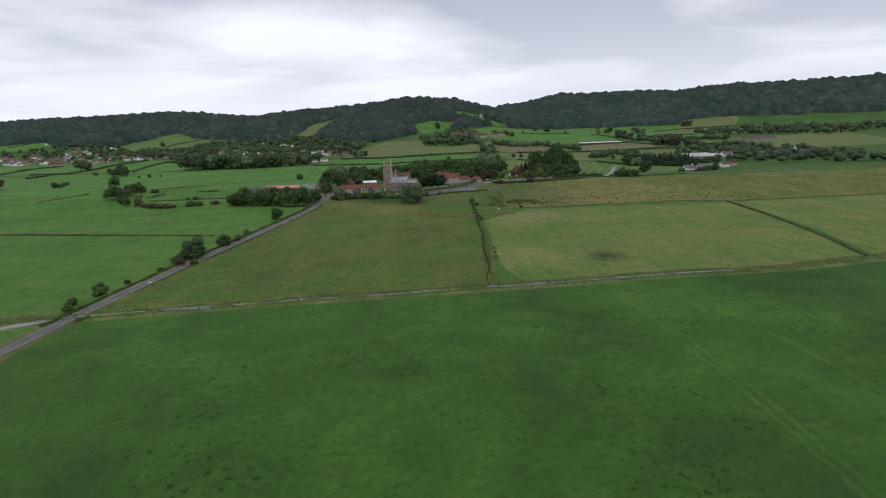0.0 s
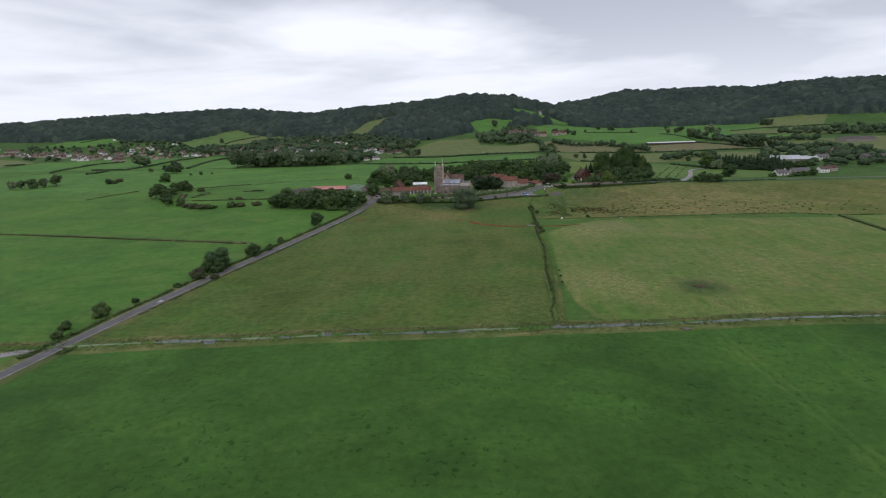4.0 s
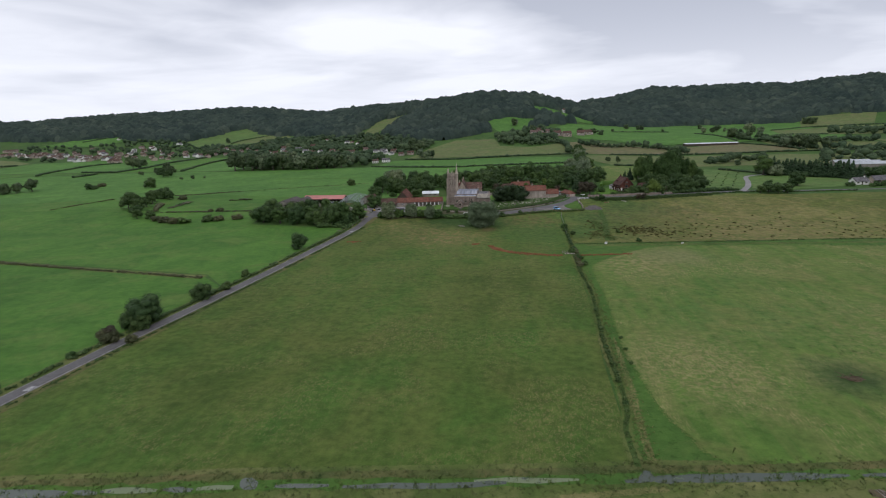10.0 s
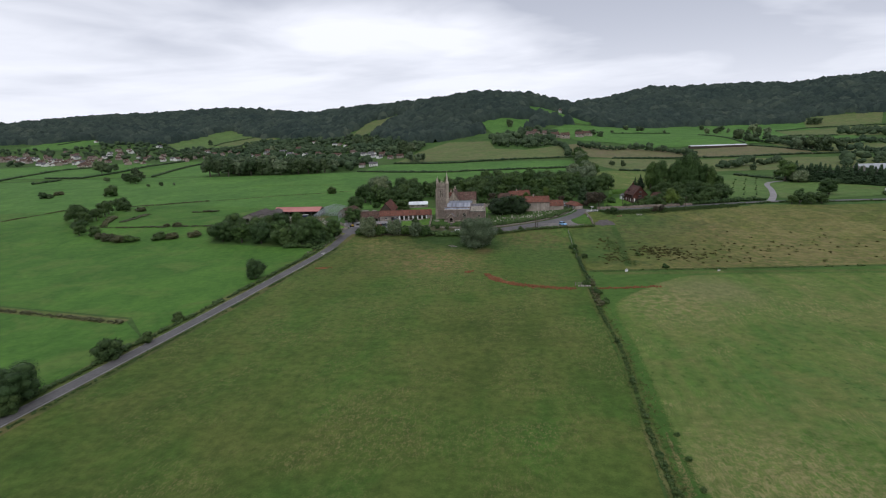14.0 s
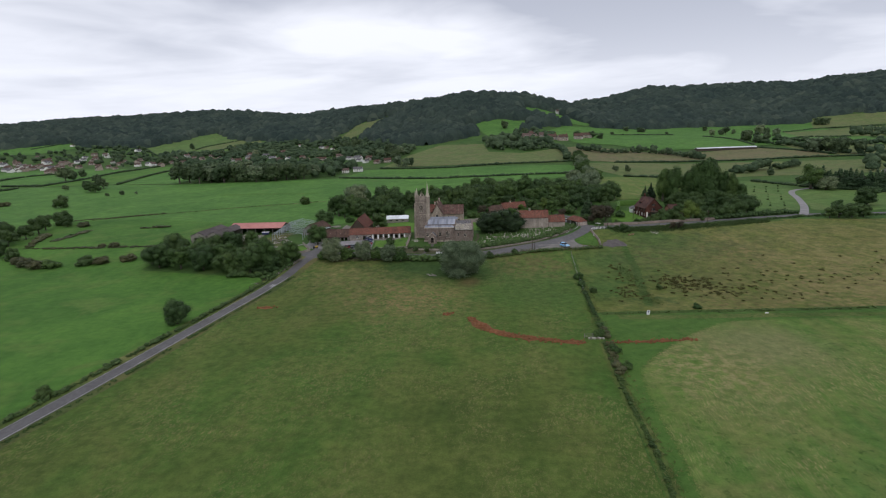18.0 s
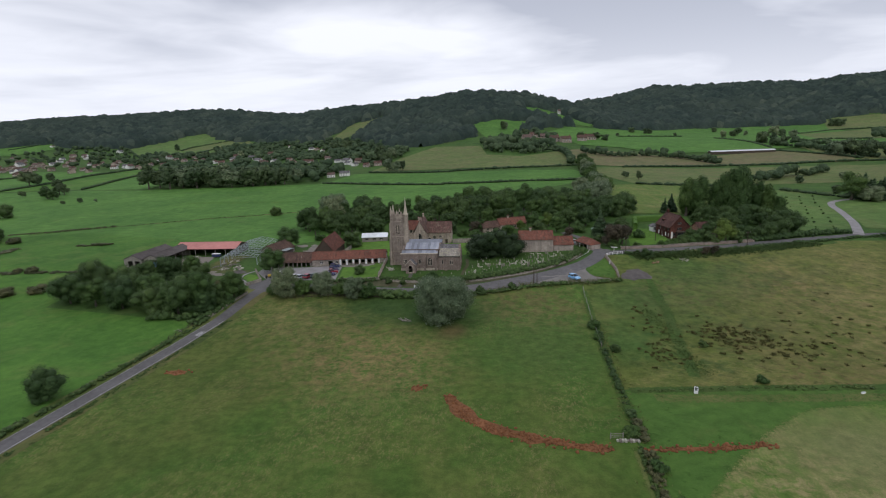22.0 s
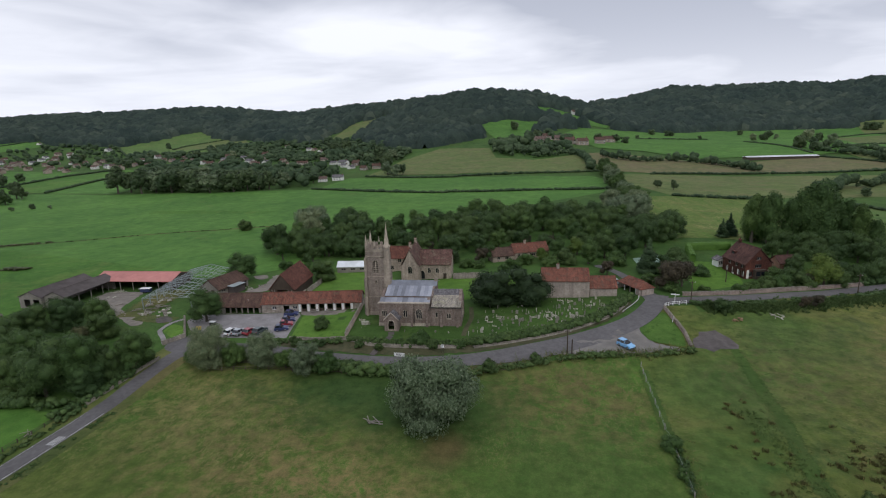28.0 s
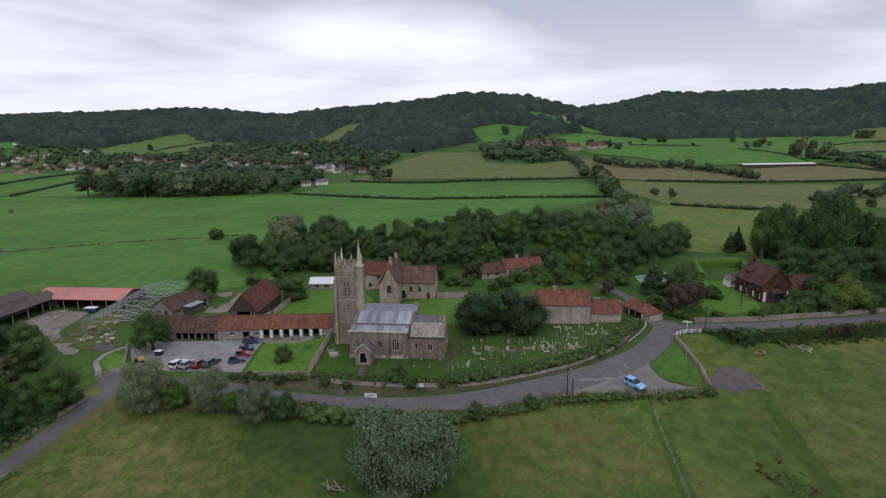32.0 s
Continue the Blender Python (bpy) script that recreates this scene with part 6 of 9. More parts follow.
for kind, x, y, size, tall in (("oak", 143, 421, 0.50, 0.9), ("oak", 148, 423, 0.62, 0.9), ("oak", 154, 424, 0.66, 0.85), ("oak", 160, 426, 0.6, 0.9), ("ash", 151, 430, 0.6, 0.9), ("oak", 180, 456, 1.0, 0.8), ("oak", 177, 455, 0.6, 0.8), ("ash", 184, 514, 1.45, 0.78), ("willow", 190, 509, 0.9, 0.9), ("oak", 240, 494, 0.7, 0.9), ("oak", 247, 494, 0.8, 0.8), ("oak", 254, 496, 0.8, 0.8), ("bush", 208, 452, 1.1, 0.9), ("bush", 224, 452, 1.2, 0.8), ("bush", 231, 454, 1.5, 0.9), ("bush", 238, 456, 1.6, 0.9), ("bush", 219, 449, 0.8, 0.8)):
    plant(kind, x, y, size, tall=tall, group="trees by the eastern drive")
wood("trees", scatter([(420, 880), (600, 820), (760, 880), (620, 1000), (500, 980)], 16, 10), 5, 10, 30, "copses below the eastern ridge", "trees", 2, WOOD_NEAR, 20)


def grove(rows, group):
    """Far trees one by one, each with its own height."""
    for x, y, h in rows:
        which = int(abs(x * 7 + y * 3)) % 4
        plant("far", x, y, h / (10, 12, 9, 10)[which], which, group=group)


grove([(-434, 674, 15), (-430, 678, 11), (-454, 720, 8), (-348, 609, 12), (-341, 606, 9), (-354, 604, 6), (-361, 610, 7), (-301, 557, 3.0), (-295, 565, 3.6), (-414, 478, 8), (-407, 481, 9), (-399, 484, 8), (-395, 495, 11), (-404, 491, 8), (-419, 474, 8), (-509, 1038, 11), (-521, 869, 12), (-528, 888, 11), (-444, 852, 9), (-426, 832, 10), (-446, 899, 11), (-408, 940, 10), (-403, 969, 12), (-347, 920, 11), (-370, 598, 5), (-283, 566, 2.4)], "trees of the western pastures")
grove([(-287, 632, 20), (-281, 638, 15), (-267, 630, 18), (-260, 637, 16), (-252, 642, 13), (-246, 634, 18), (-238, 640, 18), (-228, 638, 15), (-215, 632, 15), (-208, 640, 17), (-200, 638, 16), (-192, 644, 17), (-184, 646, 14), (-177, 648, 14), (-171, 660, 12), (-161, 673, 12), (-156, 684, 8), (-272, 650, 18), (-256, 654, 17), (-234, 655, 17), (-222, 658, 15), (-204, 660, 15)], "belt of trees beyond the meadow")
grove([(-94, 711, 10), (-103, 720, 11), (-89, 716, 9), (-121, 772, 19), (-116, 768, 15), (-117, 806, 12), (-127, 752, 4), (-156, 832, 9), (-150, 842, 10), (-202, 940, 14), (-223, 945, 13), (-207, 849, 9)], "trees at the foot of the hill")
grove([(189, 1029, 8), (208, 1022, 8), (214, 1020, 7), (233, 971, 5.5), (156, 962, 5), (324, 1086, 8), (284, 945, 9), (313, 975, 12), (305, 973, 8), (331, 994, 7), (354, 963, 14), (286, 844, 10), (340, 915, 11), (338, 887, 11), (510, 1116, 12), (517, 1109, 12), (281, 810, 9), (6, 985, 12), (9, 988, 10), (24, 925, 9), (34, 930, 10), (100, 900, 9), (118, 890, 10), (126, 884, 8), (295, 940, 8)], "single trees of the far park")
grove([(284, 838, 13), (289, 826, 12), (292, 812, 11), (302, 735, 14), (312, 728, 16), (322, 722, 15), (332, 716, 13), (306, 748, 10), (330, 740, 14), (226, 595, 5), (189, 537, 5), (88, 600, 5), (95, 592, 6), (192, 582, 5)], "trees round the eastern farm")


def far_hedge(lines, tall, seed, label, gap=1.7, wide=1.4):
    pts = np.concatenate([curve(line, gap)[:, :2] for line in lines])
    rng = np.random.default_rng(seed)
    pts = pts[rng.random(len(pts)) > 0.03]
    pts = pts + rng.normal(0, 0.3, pts.shape)
    return wood("hedgerow", pts, wide, tall, seed, label, "hedgerow", 2, WOOD_NEAR, 12 if tall < 4 else 30, vary=0.30 if tall > 4 else 0.13, lobes=5 if tall > 4 else 1)


far_hedge([[(-142, 645), (-34, 604), (66, 592)], [(-120, 711), (-60, 693), (20, 688), (81, 686)], [(103, 677), (155, 688), (223, 690), (299, 702), (420, 698)], [(88, 568), (118, 564), (133, 566)], [(167, 551), (179, 532), (186, 520)]], 2.0, 41, "clipped field hedges behind the church")
far_hedge([[(-350, 636), (-369, 707), (-375, 755), (-369, 798)], [(-426, 636), (-428, 693), (-435, 748), (-421, 810)], [(-500, 612), (-516, 648), (-528, 722), (-507, 750)], [(-470, 640), (-428, 636)], [(-662, 722), (-646, 737)], [(-440, 592), (-436, 606), (-438, 622)]], 2.2, 42, "hedges of the western pastures")
far_hedge([[(265, 921), (275, 859), (274, 798)], [(412, 1022), (480, 1068), (529, 1066), (600, 1050)], [(265, 779), (295, 746), (312, 718)], [(156, 958), (200, 965), (240, 968)], [(420, 880), (362, 874), (300, 800)]], 2.2, 43, "hedges below the eastern ridge")
far_hedge([[(311, 832), (331, 812), (349, 785), (420, 780)], [(172, 598), (183, 596), (201, 617), (213, 616), (238, 636)], [(284, 815), (306, 780), (312, 735), (341, 708), (400, 700)]], 7.0, 46, "strip of scrub and small trees", 3.5, 3.6)
far_hedge([[(62, 690), (66, 730), (60, 783), (24, 775)], [(84, 770), (111, 747), (133, 755), (156, 751), (174, 732), (188, 700)]], 6.5, 44, "overgrown tree-high hedge up the slope", 3.2, 3.0)
far_hedge([[(-521, 962), (-470, 1010), (-456, 1058)], [(-600, 1048), (-521, 960)], [(-503, 1039), (-503, 1082), (-477, 1141)], [(-767, 1001), (-757, 1043), (-748, 1066)]], 2.6, 45, "hedges below the far western wood")


# ---- building materials ----
def masonry(name, a, b, mortar, block=(2.2, 5.0), bump=0.8):
    """Rubble stone: uneven blocks, mortar and weather stains."""
    m = Nodes(name, 0.92, spec=0.2)
    v = m.cells(1.0, m.stretch((block[0], block[0], block[1])))
    color = m.mix(m.span(v[1], 0.2, 0.9), a, b)
    color = m.mix(m.span(v[0], 0.42, 0.62), color, mortar)
    color = m.mix(0.8, color, m.mix(m.span(m.noise(0.35, 6, 0.75), 0.32, 0.68), (0.60, 0.58, 0.57), (1.34, 1.30, 1.26)), "MULTIPLY")
    color = m.mix(0.6, color, m.mix(m.span(m.noise(1.0, 5, 0.7, m.stretch((1.4, 1.4, 0.16))), 0.34, 0.66), (0.66, 0.65, 0.64), (1.26, 1.24, 1.22)), "MULTIPLY")
    color = m.mix(m.span(m.noise(0.8, 5, 0.7), 0.58, 0.75, 0, 0.5), color, (0.10, 0.095, 0.08))
    m.relief(v[0], bump, 0.05)
    return m.done(color)


def roofing(name, a, b, row=3.2, across=4.0, moss=(0.13, 0.12, 0.07), moss_from=0.58, bump=0.7):
    """Small tiles or slates in courses, uneven in colour, with moss."""
    m = Nodes(name, 0.85, spec=0.25)
    brick = m.n.new("ShaderNodeTexBrick")
    m.l.new(m.stretch((across, across, across)), brick.inputs["Vector"])
    brick.inputs["Scale"].default_value, brick.inputs["Mortar Size"].default_value = 1.0, 0.03
    m.wire(a, brick.inputs["Color1"])
    m.wire(b, brick.inputs["Color2"])
    m.wire(tuple(c * 0.55 for c in a), brick.inputs["Mortar"])
    color = m.mix(0.8, brick.outputs[0], m.mix(m.span(m.noise(0.5, 6, 0.75), 0.3, 0.7), (0.50, 0.47, 0.45), (1.45, 1.4, 1.35)), "MULTIPLY")
    color = m.mix(0.7, color, m.mix(m.span(m.noise(1.0, 4, 0.7, m.stretch((1.5, 0.22, 0.3))), 0.34, 0.66), (0.60, 0.58, 0.57), (1.32, 1.30, 1.28)), "MULTIPLY")
    color = m.mix(0.6, color, m.mix(m.span(m.noise(2.6, 3, 0.6), 0.34, 0.66), (0.62, 0.60, 0.60), (1.36, 1.34, 1.32)), "MULTIPLY")
    color = m.mix(m.span(m.noise(1.1, 5, 0.7), moss_from, moss_from + 0.16, 0, 0.75), color, moss)
    m.relief(m.noise(3.0, 4, 0.7), bump, 0.06)
    return m.done(color)


STONE_CHURCH = masonry("red_brown_rubble", (0.172, 0.128, 0.112), (0.250, 0.200, 0.174), (0.255, 0.216, 0.190), (3.0, 6.0))
STONE_TOWER = masonry("weathered_tower_stone", (0.178, 0.142, 0.122), (0.262, 0.220, 0.190), (0.280, 0.245, 0.215), (3.0, 6.0))
STONE_DRESSED = masonry("dressed_pale_stone", (0.42, 0.37, 0.31), (0.52, 0.47, 0.40), (0.45, 0.40, 0.34), (1.3, 2.2), 0.3)
STONE_STRING = masonry("weathered_string_stone", (0.265, 0.228, 0.190), (0.36, 0.315, 0.265), (0.33, 0.29, 0.245), (1.3, 2.2), 0.3)
STONE_HALL = masonry("pale_grey_rubble", (0.285, 0.240, 0.200), (0.375, 0.315, 0.265), (0.40, 0.345, 0.295))
STONE_WALL = masonry("grey_field_stone", (0.20, 0.185, 0.16), (0.31, 0.29, 0.25), (0.24, 0.22, 0.19), (2.5, 4.5))
STONE_BARN = masonry("limewashed_rubble", (0.31, 0.27, 0.24), (0.40, 0.355, 0.315), (0.37, 0.325, 0.29), (2.2, 4.5), 0.5)
BRICK_RED = masonry("red_brick", (0.20, 0.072, 0.045), (0.28, 0.11, 0.07), (0.26, 0.20, 0.16), (4.4, 13.0), 0.3)
TILE_HUNG = roofing("hung_clay_tiles", (0.110, 0.044, 0.033), (0.155, 0.062, 0.044), 4, 5, moss_from=0.7)
TILE_RED = roofing("orange_clay_pantiles", (0.165, 0.068, 0.050), (0.245, 0.102, 0.072), moss=(0.115, 0.085, 0.062), moss_from=0.50)
TILE_BROWN = roofing("old_brown_clay_tiles", (0.095, 0.060, 0.050), (0.140, 0.085, 0.068), moss=(0.12, 0.10, 0.06), moss_from=0.54)
TILE_BARN = roofing("dark_red_barn_tiles", (0.125, 0.052, 0.040), (0.175, 0.078, 0.058), moss=(0.12, 0.09, 0.06), moss_from=0.6)
TILE_HALL = roofing("mottled_red_brown_tiles", (0.115, 0.068, 0.060), (0.175, 0.102, 0.086), moss=(0.20, 0.175, 0.12), moss_from=0.52)
TILE_HOUSE = roofing("dark_red_plain_tiles", (0.080, 0.044, 0.038), (0.118, 0.060, 0.050), moss_from=0.62)
SLATE_STONE = roofing("lichened_stone_slates", (0.27, 0.26, 0.235), (0.38, 0.36, 0.32), moss=(0.34, 0.32, 0.22), moss_from=0.5)
TILE_VILLAGE = roofing("grey_brown_concrete_tiles", (0.120, 0.088, 0.078), (0.180, 0.130, 0.114), moss_from=0.62)
SLATE_GREY = roofing("grey_slates", (0.13, 0.13, 0.145), (0.19, 0.19, 0.205), moss_from=0.66)
LEAD = plain("weathered_lead", (0.225, 0.24, 0.285), (0.31, 0.325, 0.37), 0.8, 0.55, 0.0, 0.45, 0.1, (0.8, 0.8, 0.82))
LEAD_PALE = plain("bleached_lead", (0.285, 0.30, 0.35), (0.38, 0.395, 0.44), 0.8, 0.55, 0.0, 0.45, 0.1, (0.8, 0.8, 0.82))
LEAD_DARK = plain("dull_lead", (0.165, 0.178, 0.215), (0.235, 0.25, 0.29), 0.9, 0.55, 0.0, 0.45, 0.1)
OLDRENDER = plain("stained_limewash_over_stone", (0.20, 0.165, 0.14), (0.46, 0.42, 0.37), 1.1, 0.92, relief=0.5, stain=(0.62, 0.58, 0.54))
RENDERED = plain("white_render", (0.70, 0.69, 0.66), (0.78, 0.77, 0.74), 0.8, 0.9, relief=0.1, stain=(0.85, 0.84, 0.82))
WHITE = plain("white_paint", (0.76, 0.76, 0.75), (0.82, 0.82, 0.81), 1.5, 0.6, relief=0.05, stain=(0.9, 0.9, 0.9))
OAKWOOD = plain("dark_weathered_timber", (0.055, 0.042, 0.032), (0.10, 0.078, 0.06), 4.0, 0.9, relief=0.4)
GREYWOOD = plain("silvered_timber", (0.20, 0.18, 0.16), (0.30, 0.275, 0.245), 4.0, 0.9, relief=0.4)
SHEET_RED = plain("faded_red_sheeting", (0.42, 0.165, 0.145), (0.50, 0.21, 0.185), 0.6, 0.6, relief=0.15, stain=(0.85, 0.82, 0.82))
SHEET_GREY = plain("grey_fibre_cement", (0.078, 0.066, 0.064), (0.118, 0.100, 0.096), 0.5, 0.9, relief=0.2)
STEEL = plain("galvanised_steel", (0.30, 0.345, 0.35), (0.40, 0.445, 0.45), 2.0, 0.5, 0.4, relief=0.05)
IRON = plain("dark_iron", (0.03, 0.03, 0.032), (0.055, 0.055, 0.055), 3.0, 0.6, 0.3)
SIGNWHITE = plain("white_board", (0.74, 0.75, 0.75), (0.80, 0.80, 0.80), 3.0, 0.5, relief=0.0, stain=(0.95, 0.95, 0.95))


LOUVRE = plain("shaded_louvre_slats", (0.075, 0.062, 0.052), (0.12, 0.10, 0.085), 3.0, 0.9)


def glass_pane():
    m = Nodes("dark_window_glass", 0.08, spec=0.6)
    m.relief(m.noise(2.5, 2, 0.5), 0.08, 0.02)
    return m.done((0.018, 0.022, 0.026))


GLASS = glass_pane()


# ---- walls with openings ----
def arch(u, z, w, h):
    """A pointed opening: its foot at height z, its point at z + h."""
    rise = min(w * 0.85, h * 0.6)
    left = [(u - w / 2, z), (u + w / 2, z)]
    right = [(u + w / 2 * math.cos(a) ** 0.8, z + h - rise + rise * math.sin(a)) for a in (0, 0.45, 0.95)]
    return left + right + [(u, z + h)] + [(2 * u - x, y) for x, y in right[::-1]]


def rect(u, z, w, h):
    return [(u - w / 2, z), (u + w / 2, z), (u + w / 2, z + h), (u - w / 2, z + h)]


def panel(name, parent, material, a, b, outline, holes=(), thick=0.45, label=""):
    """An upright wall from a to b (its inner side to the left), pierced by the holes."""
    a, b = Vector((*a, 0)), Vector((*b, 0))
    way = (b - a).normalized()
    inward = Vector((-way.y, way.x, 0))
    bm = bmesh.new()
    edges = []
    for loop in (outline, *holes):
        vs = [bm.verts.new(a + way * u + Vector((0, 0, z))) for u, z in loop]
        edges += [bm.edges.new((p, q)) for p, q in zip(vs, vs[1:] + vs[:1])]
    bmesh.ops.triangle_fill(bm, use_beauty=True, edges=edges, normal=-inward)
    made = bmesh.ops.extrude_face_region(bm, geom=bm.faces[:])
    bmesh.ops.translate(bm, vec=inward * thick, verts=[v for v in made["geom"] if isinstance(v, bmesh.types.BMVert)])
    return part(name, bm, material, parent, label)


def glaze(parent, a, b, loop, lights=2, thick=0.45, frame_material=None, name="window", bars=0, door=None, filling=None, t=0.07):
    """What fills an opening: a frame with mullions and a pane, or a door leaf."""
    a, b = Vector((*a, 0)), Vector((*b, 0))
    way = (b - a).normalized()
    inward = Vector((-way.y, way.x, 0))
    us, zs = [p[0] for p in loop], [p[1] for p in loop]
    u0, u1, z0, z1 = min(us), max(us), min(zs), max(zs)
    m = Matrix(((way.x, inward.x, 0, a.x), (way.y, inward.y, 0, a.y), (0, 0, 1, 0), (0, 0, 0, 1)))
    d = thick * 0.45
    frame_material = frame_material or STONE_DRESSED
    if door:
        bm = bmesh.new()
        vs = [bm.verts.new((u, d, z)) for u, z in loop]
        f = bm.faces.new(vs)
        r = bmesh.ops.extrude_face_region(bm, geom=[f])
        bmesh.ops.translate(bm, vec=(0, 0.08, 0), verts=[v for v in r["geom"] if isinstance(v, bmesh.types.BMVert)])
        bmesh.ops.transform(bm, matrix=m, verts=bm.verts)
        return part("door", bm, door, parent)
    bm = bmesh.new()
    box(bm, u0, u1, d - 0.05, d + 0.07, z0, z0 + t)
    for k in range(lights + 1):
        u = u0 + (u1 - u0) * k / lights
        top = z1 if len(loop) == 4 else np.interp(abs(u - (u0 + u1) / 2), [0, (u1 - u0) / 2], [z1 - 0.05, z1 - (z1 - z0) * 0.35])
        box(bm, max(u0, u - t / 2), min(u1, u + t / 2), d - 0.05, d + 0.07, z0 + t, top)
    for k in range(bars):
        z = z0 + (z1 - z0) * (k + 1) / (bars + 1)
        box(bm, u0, u1, d - 0.03, d + 0.05, z - 0.03, z + 0.03)
    if len(loop) == 4:
        box(bm, u0, u1, d - 0.05, d + 0.07, z1 - t, z1)
    bmesh.ops.transform(bm, matrix=m, verts=bm.verts)
    win = part(name, bm, frame_material, parent)
    bm = bmesh.new()
    f = bm.faces.new([bm.verts.new((u, d + 0.02, z)) for u, z in loop])
    bmesh.ops.transform(bm, matrix=m, verts=bm.verts)
    part("pane", bm, filling or GLASS, win, "slatted stone louvres" if filling else "dark window glass")
    return win


def surround(parent, a, b, loop, material, proud=0.06, wide=0.14):
    """A dressed stone edge round an opening."""
    a, b = Vector((*a, 0)), Vector((*b, 0))
    way = (b - a).normalized()
    inward = Vector((-way.y, way.x, 0))
    cu, cz = sum(p[0] for p in loop) / len(loop), sum(p[1] for p in loop) / len(loop)
    bm = bmesh.new()
    pts = loop
    outer = [(u + wide * np.sign(u - cu) if abs(u - cu) > 0.05 else u, z + (wide if z > cz else -wide * 0.6)) for u, z in pts]
    put = lambda p, d: bm.verts.new(a + way * p[0] + inward * d + Vector((0, 0, p[1])))
    rows = [[put(p, 0.06) for p in pts], [put(p, -proud) for p in pts], [put(p, -proud) for p in outer], [put(p, 0.004) for p in outer]]
    n = len(pts)
    for r0, r1 in zip(rows, rows[1:]):
        for k in range(n):
            bm.faces.new((r0[k], r0[(k + 1) % n], r1[(k + 1) % n], r1[k]))
    return part("stone_surround", bm, material, parent)


def roof_pair(parent, x0, x1, y0, y1, eave, ridge, material, over=0.35, thick=0.16, hip=0.0, name="roof_slope", verge=0.2, ridge_material=None):
    """Two slopes of a roof whose ridge runs along x, with a row of ridge tiles; hip: how far the ends lean in."""
    ym, drop = (y0 + y1) / 2, over * (ridge - eave) / ((y1 - y0) / 2)
    for s, y in ((-1, y0 - over), (1, y1 + over)):
        bm = bmesh.new()
        top = [(x0 - verge + hip, ym, ridge), (x1 + verge - hip, ym, ridge)]
        low = [(x0 - verge, y, eave - drop), (x1 + verge, y, eave - drop)]
        vs = [bm.verts.new(p) for p in (low[0], low[1], top[1], top[0])]
        up = [bm.verts.new((p[0], p[1], p[2] + thick)) for p in (low[0], low[1], top[1], top[0])]
        bm.faces.new(vs[::-1])
        bm.faces.new(up)
        for k in range(4):
            bm.faces.new((vs[k], vs[(k + 1) % 4], up[(k + 1) % 4], up[k]))
        part(name, bm, material, parent)
    if hip:
        for x, xr in ((x0 - verge, x0 - verge + hip), (x1 + verge, x1 + verge - hip)):
            bm = bmesh.new()
            p = [(x, y0 - over, eave - drop), (x, y1 + over, eave - drop), (xr, ym, ridge)]
            vs = [bm.verts.new(q) for q in p]
            up = [bm.verts.new((q[0], q[1], q[2] + thick)) for q in p]
            bm.faces.new(vs)
            bm.faces.new(up[::-1])
            for k in range(3):
                bm.faces.new((vs[k], vs[(k + 1) % 3], up[(k + 1) % 3], up[k]))
            part(name, bm, material, parent)
    bm = bmesh.new()
    for k, x in enumerate(np.arange(x0 - verge + hip, x1 + verge - hip - 0.1, 0.9)):
        tube(bm, (x, ym, ridge + thick - 0.02), (min(x + 0.88, x1 + verge - hip), ym, ridge + thick - 0.02), 0.13, 0.12, 6)
    part("ridge_tiles", bm, ridge_material or material, parent)


def chimney(parent, x, y, z0, z1, material, w=0.7, d=0.6, pots=2):
    bm = boxes((x - w / 2, x + w / 2, y - d / 2, y + d / 2, z0, z1), (x - w / 2 - 0.07, x + w / 2 + 0.07, y - d / 2 - 0.07, y + d / 2 + 0.07, z1, z1 + 0.14))
    stack = part("chimney", bm, material, parent)
    for k in range(pots):
        bm = bmesh.new()
        px = x + (k - (pots - 1) / 2) * 0.32
        tube(bm, (px, y, z1 + 0.14), (px, y, z1 + 0.55), 0.12, 0.09, 8)
        part("chimney_pot", bm, TILE_RED, stack)


def building(name, label, x, y, turn, L, W, eave, ridge, wall, roof, front=(), back=(), left=(), right=(), hip=0.0, chimneys=(), over=0.35, category="house", fill=None, open_front=False, verge=0.2, thick=0.45, edge=None):
    """A gabled building: its front wall runs along local x at y = 0. Openings are (u, z, w, h, lights, kind)."""
    z = min(gz(x, y), gz(x + L * math.cos(radians(turn)), y + L * math.sin(radians(turn)))) + 0.0
    ob = thing(name, label, category, pose(x, y, z, 0, 0, turn))
    sides = (("front", (0, 0), (L, 0), False), ("right", (L, 0), (L, W), True), ("back", (L, W), (0, W), False), ("left", (0, W), (0, 0), True))
    for (side, a, b, gable), opens in zip(sides, (front, right, back, left)):
        if side == "front" and open_front:
            continue
        n = L if not gable else W
        outline = [(0, -1.2), (n, -1.2), (n, eave), (n / 2, ridge - 0.03), (0, eave)] if gable and not hip else [(0, -1.2), (n, -1.2), (n, eave), (0, eave)]
        if gable:
            outline = [(min(max(u, thick), n - thick) if u in (0, n) else u, zz) for u, zz in outline]
        loops = []
        for u, zz, w, h, lights, kind in opens:
            loops.append((arch if kind == "arch" else rect)(u, max(zz, 0.02), w, h))
        panel("wall", ob, wall, a, b, outline, loops, thick)
        for loop, (u, zz, w, h, lights, kind) in zip(loops, opens):
            if kind == "void":
                continue
            glaze(ob, a, b, loop, lights, thick, fill, door=OAKWOOD if kind == "door" else None)
            if edge:
                surround(ob, a, b, loop, edge)
    roof_pair(ob, 0, L, 0, W, eave, ridge, roof, over, hip=hip, verge=verge)
    for u, v, h in chimneys:
        chimney(ob, u, v, ridge - 1.2, ridge + h, wall)
    return ob


# ---- the church ----
church = thing("church", "medieval rubble-stone church with an embattled west tower and lead roofs", "church", pose(-35.9, 379.1, 5.0))
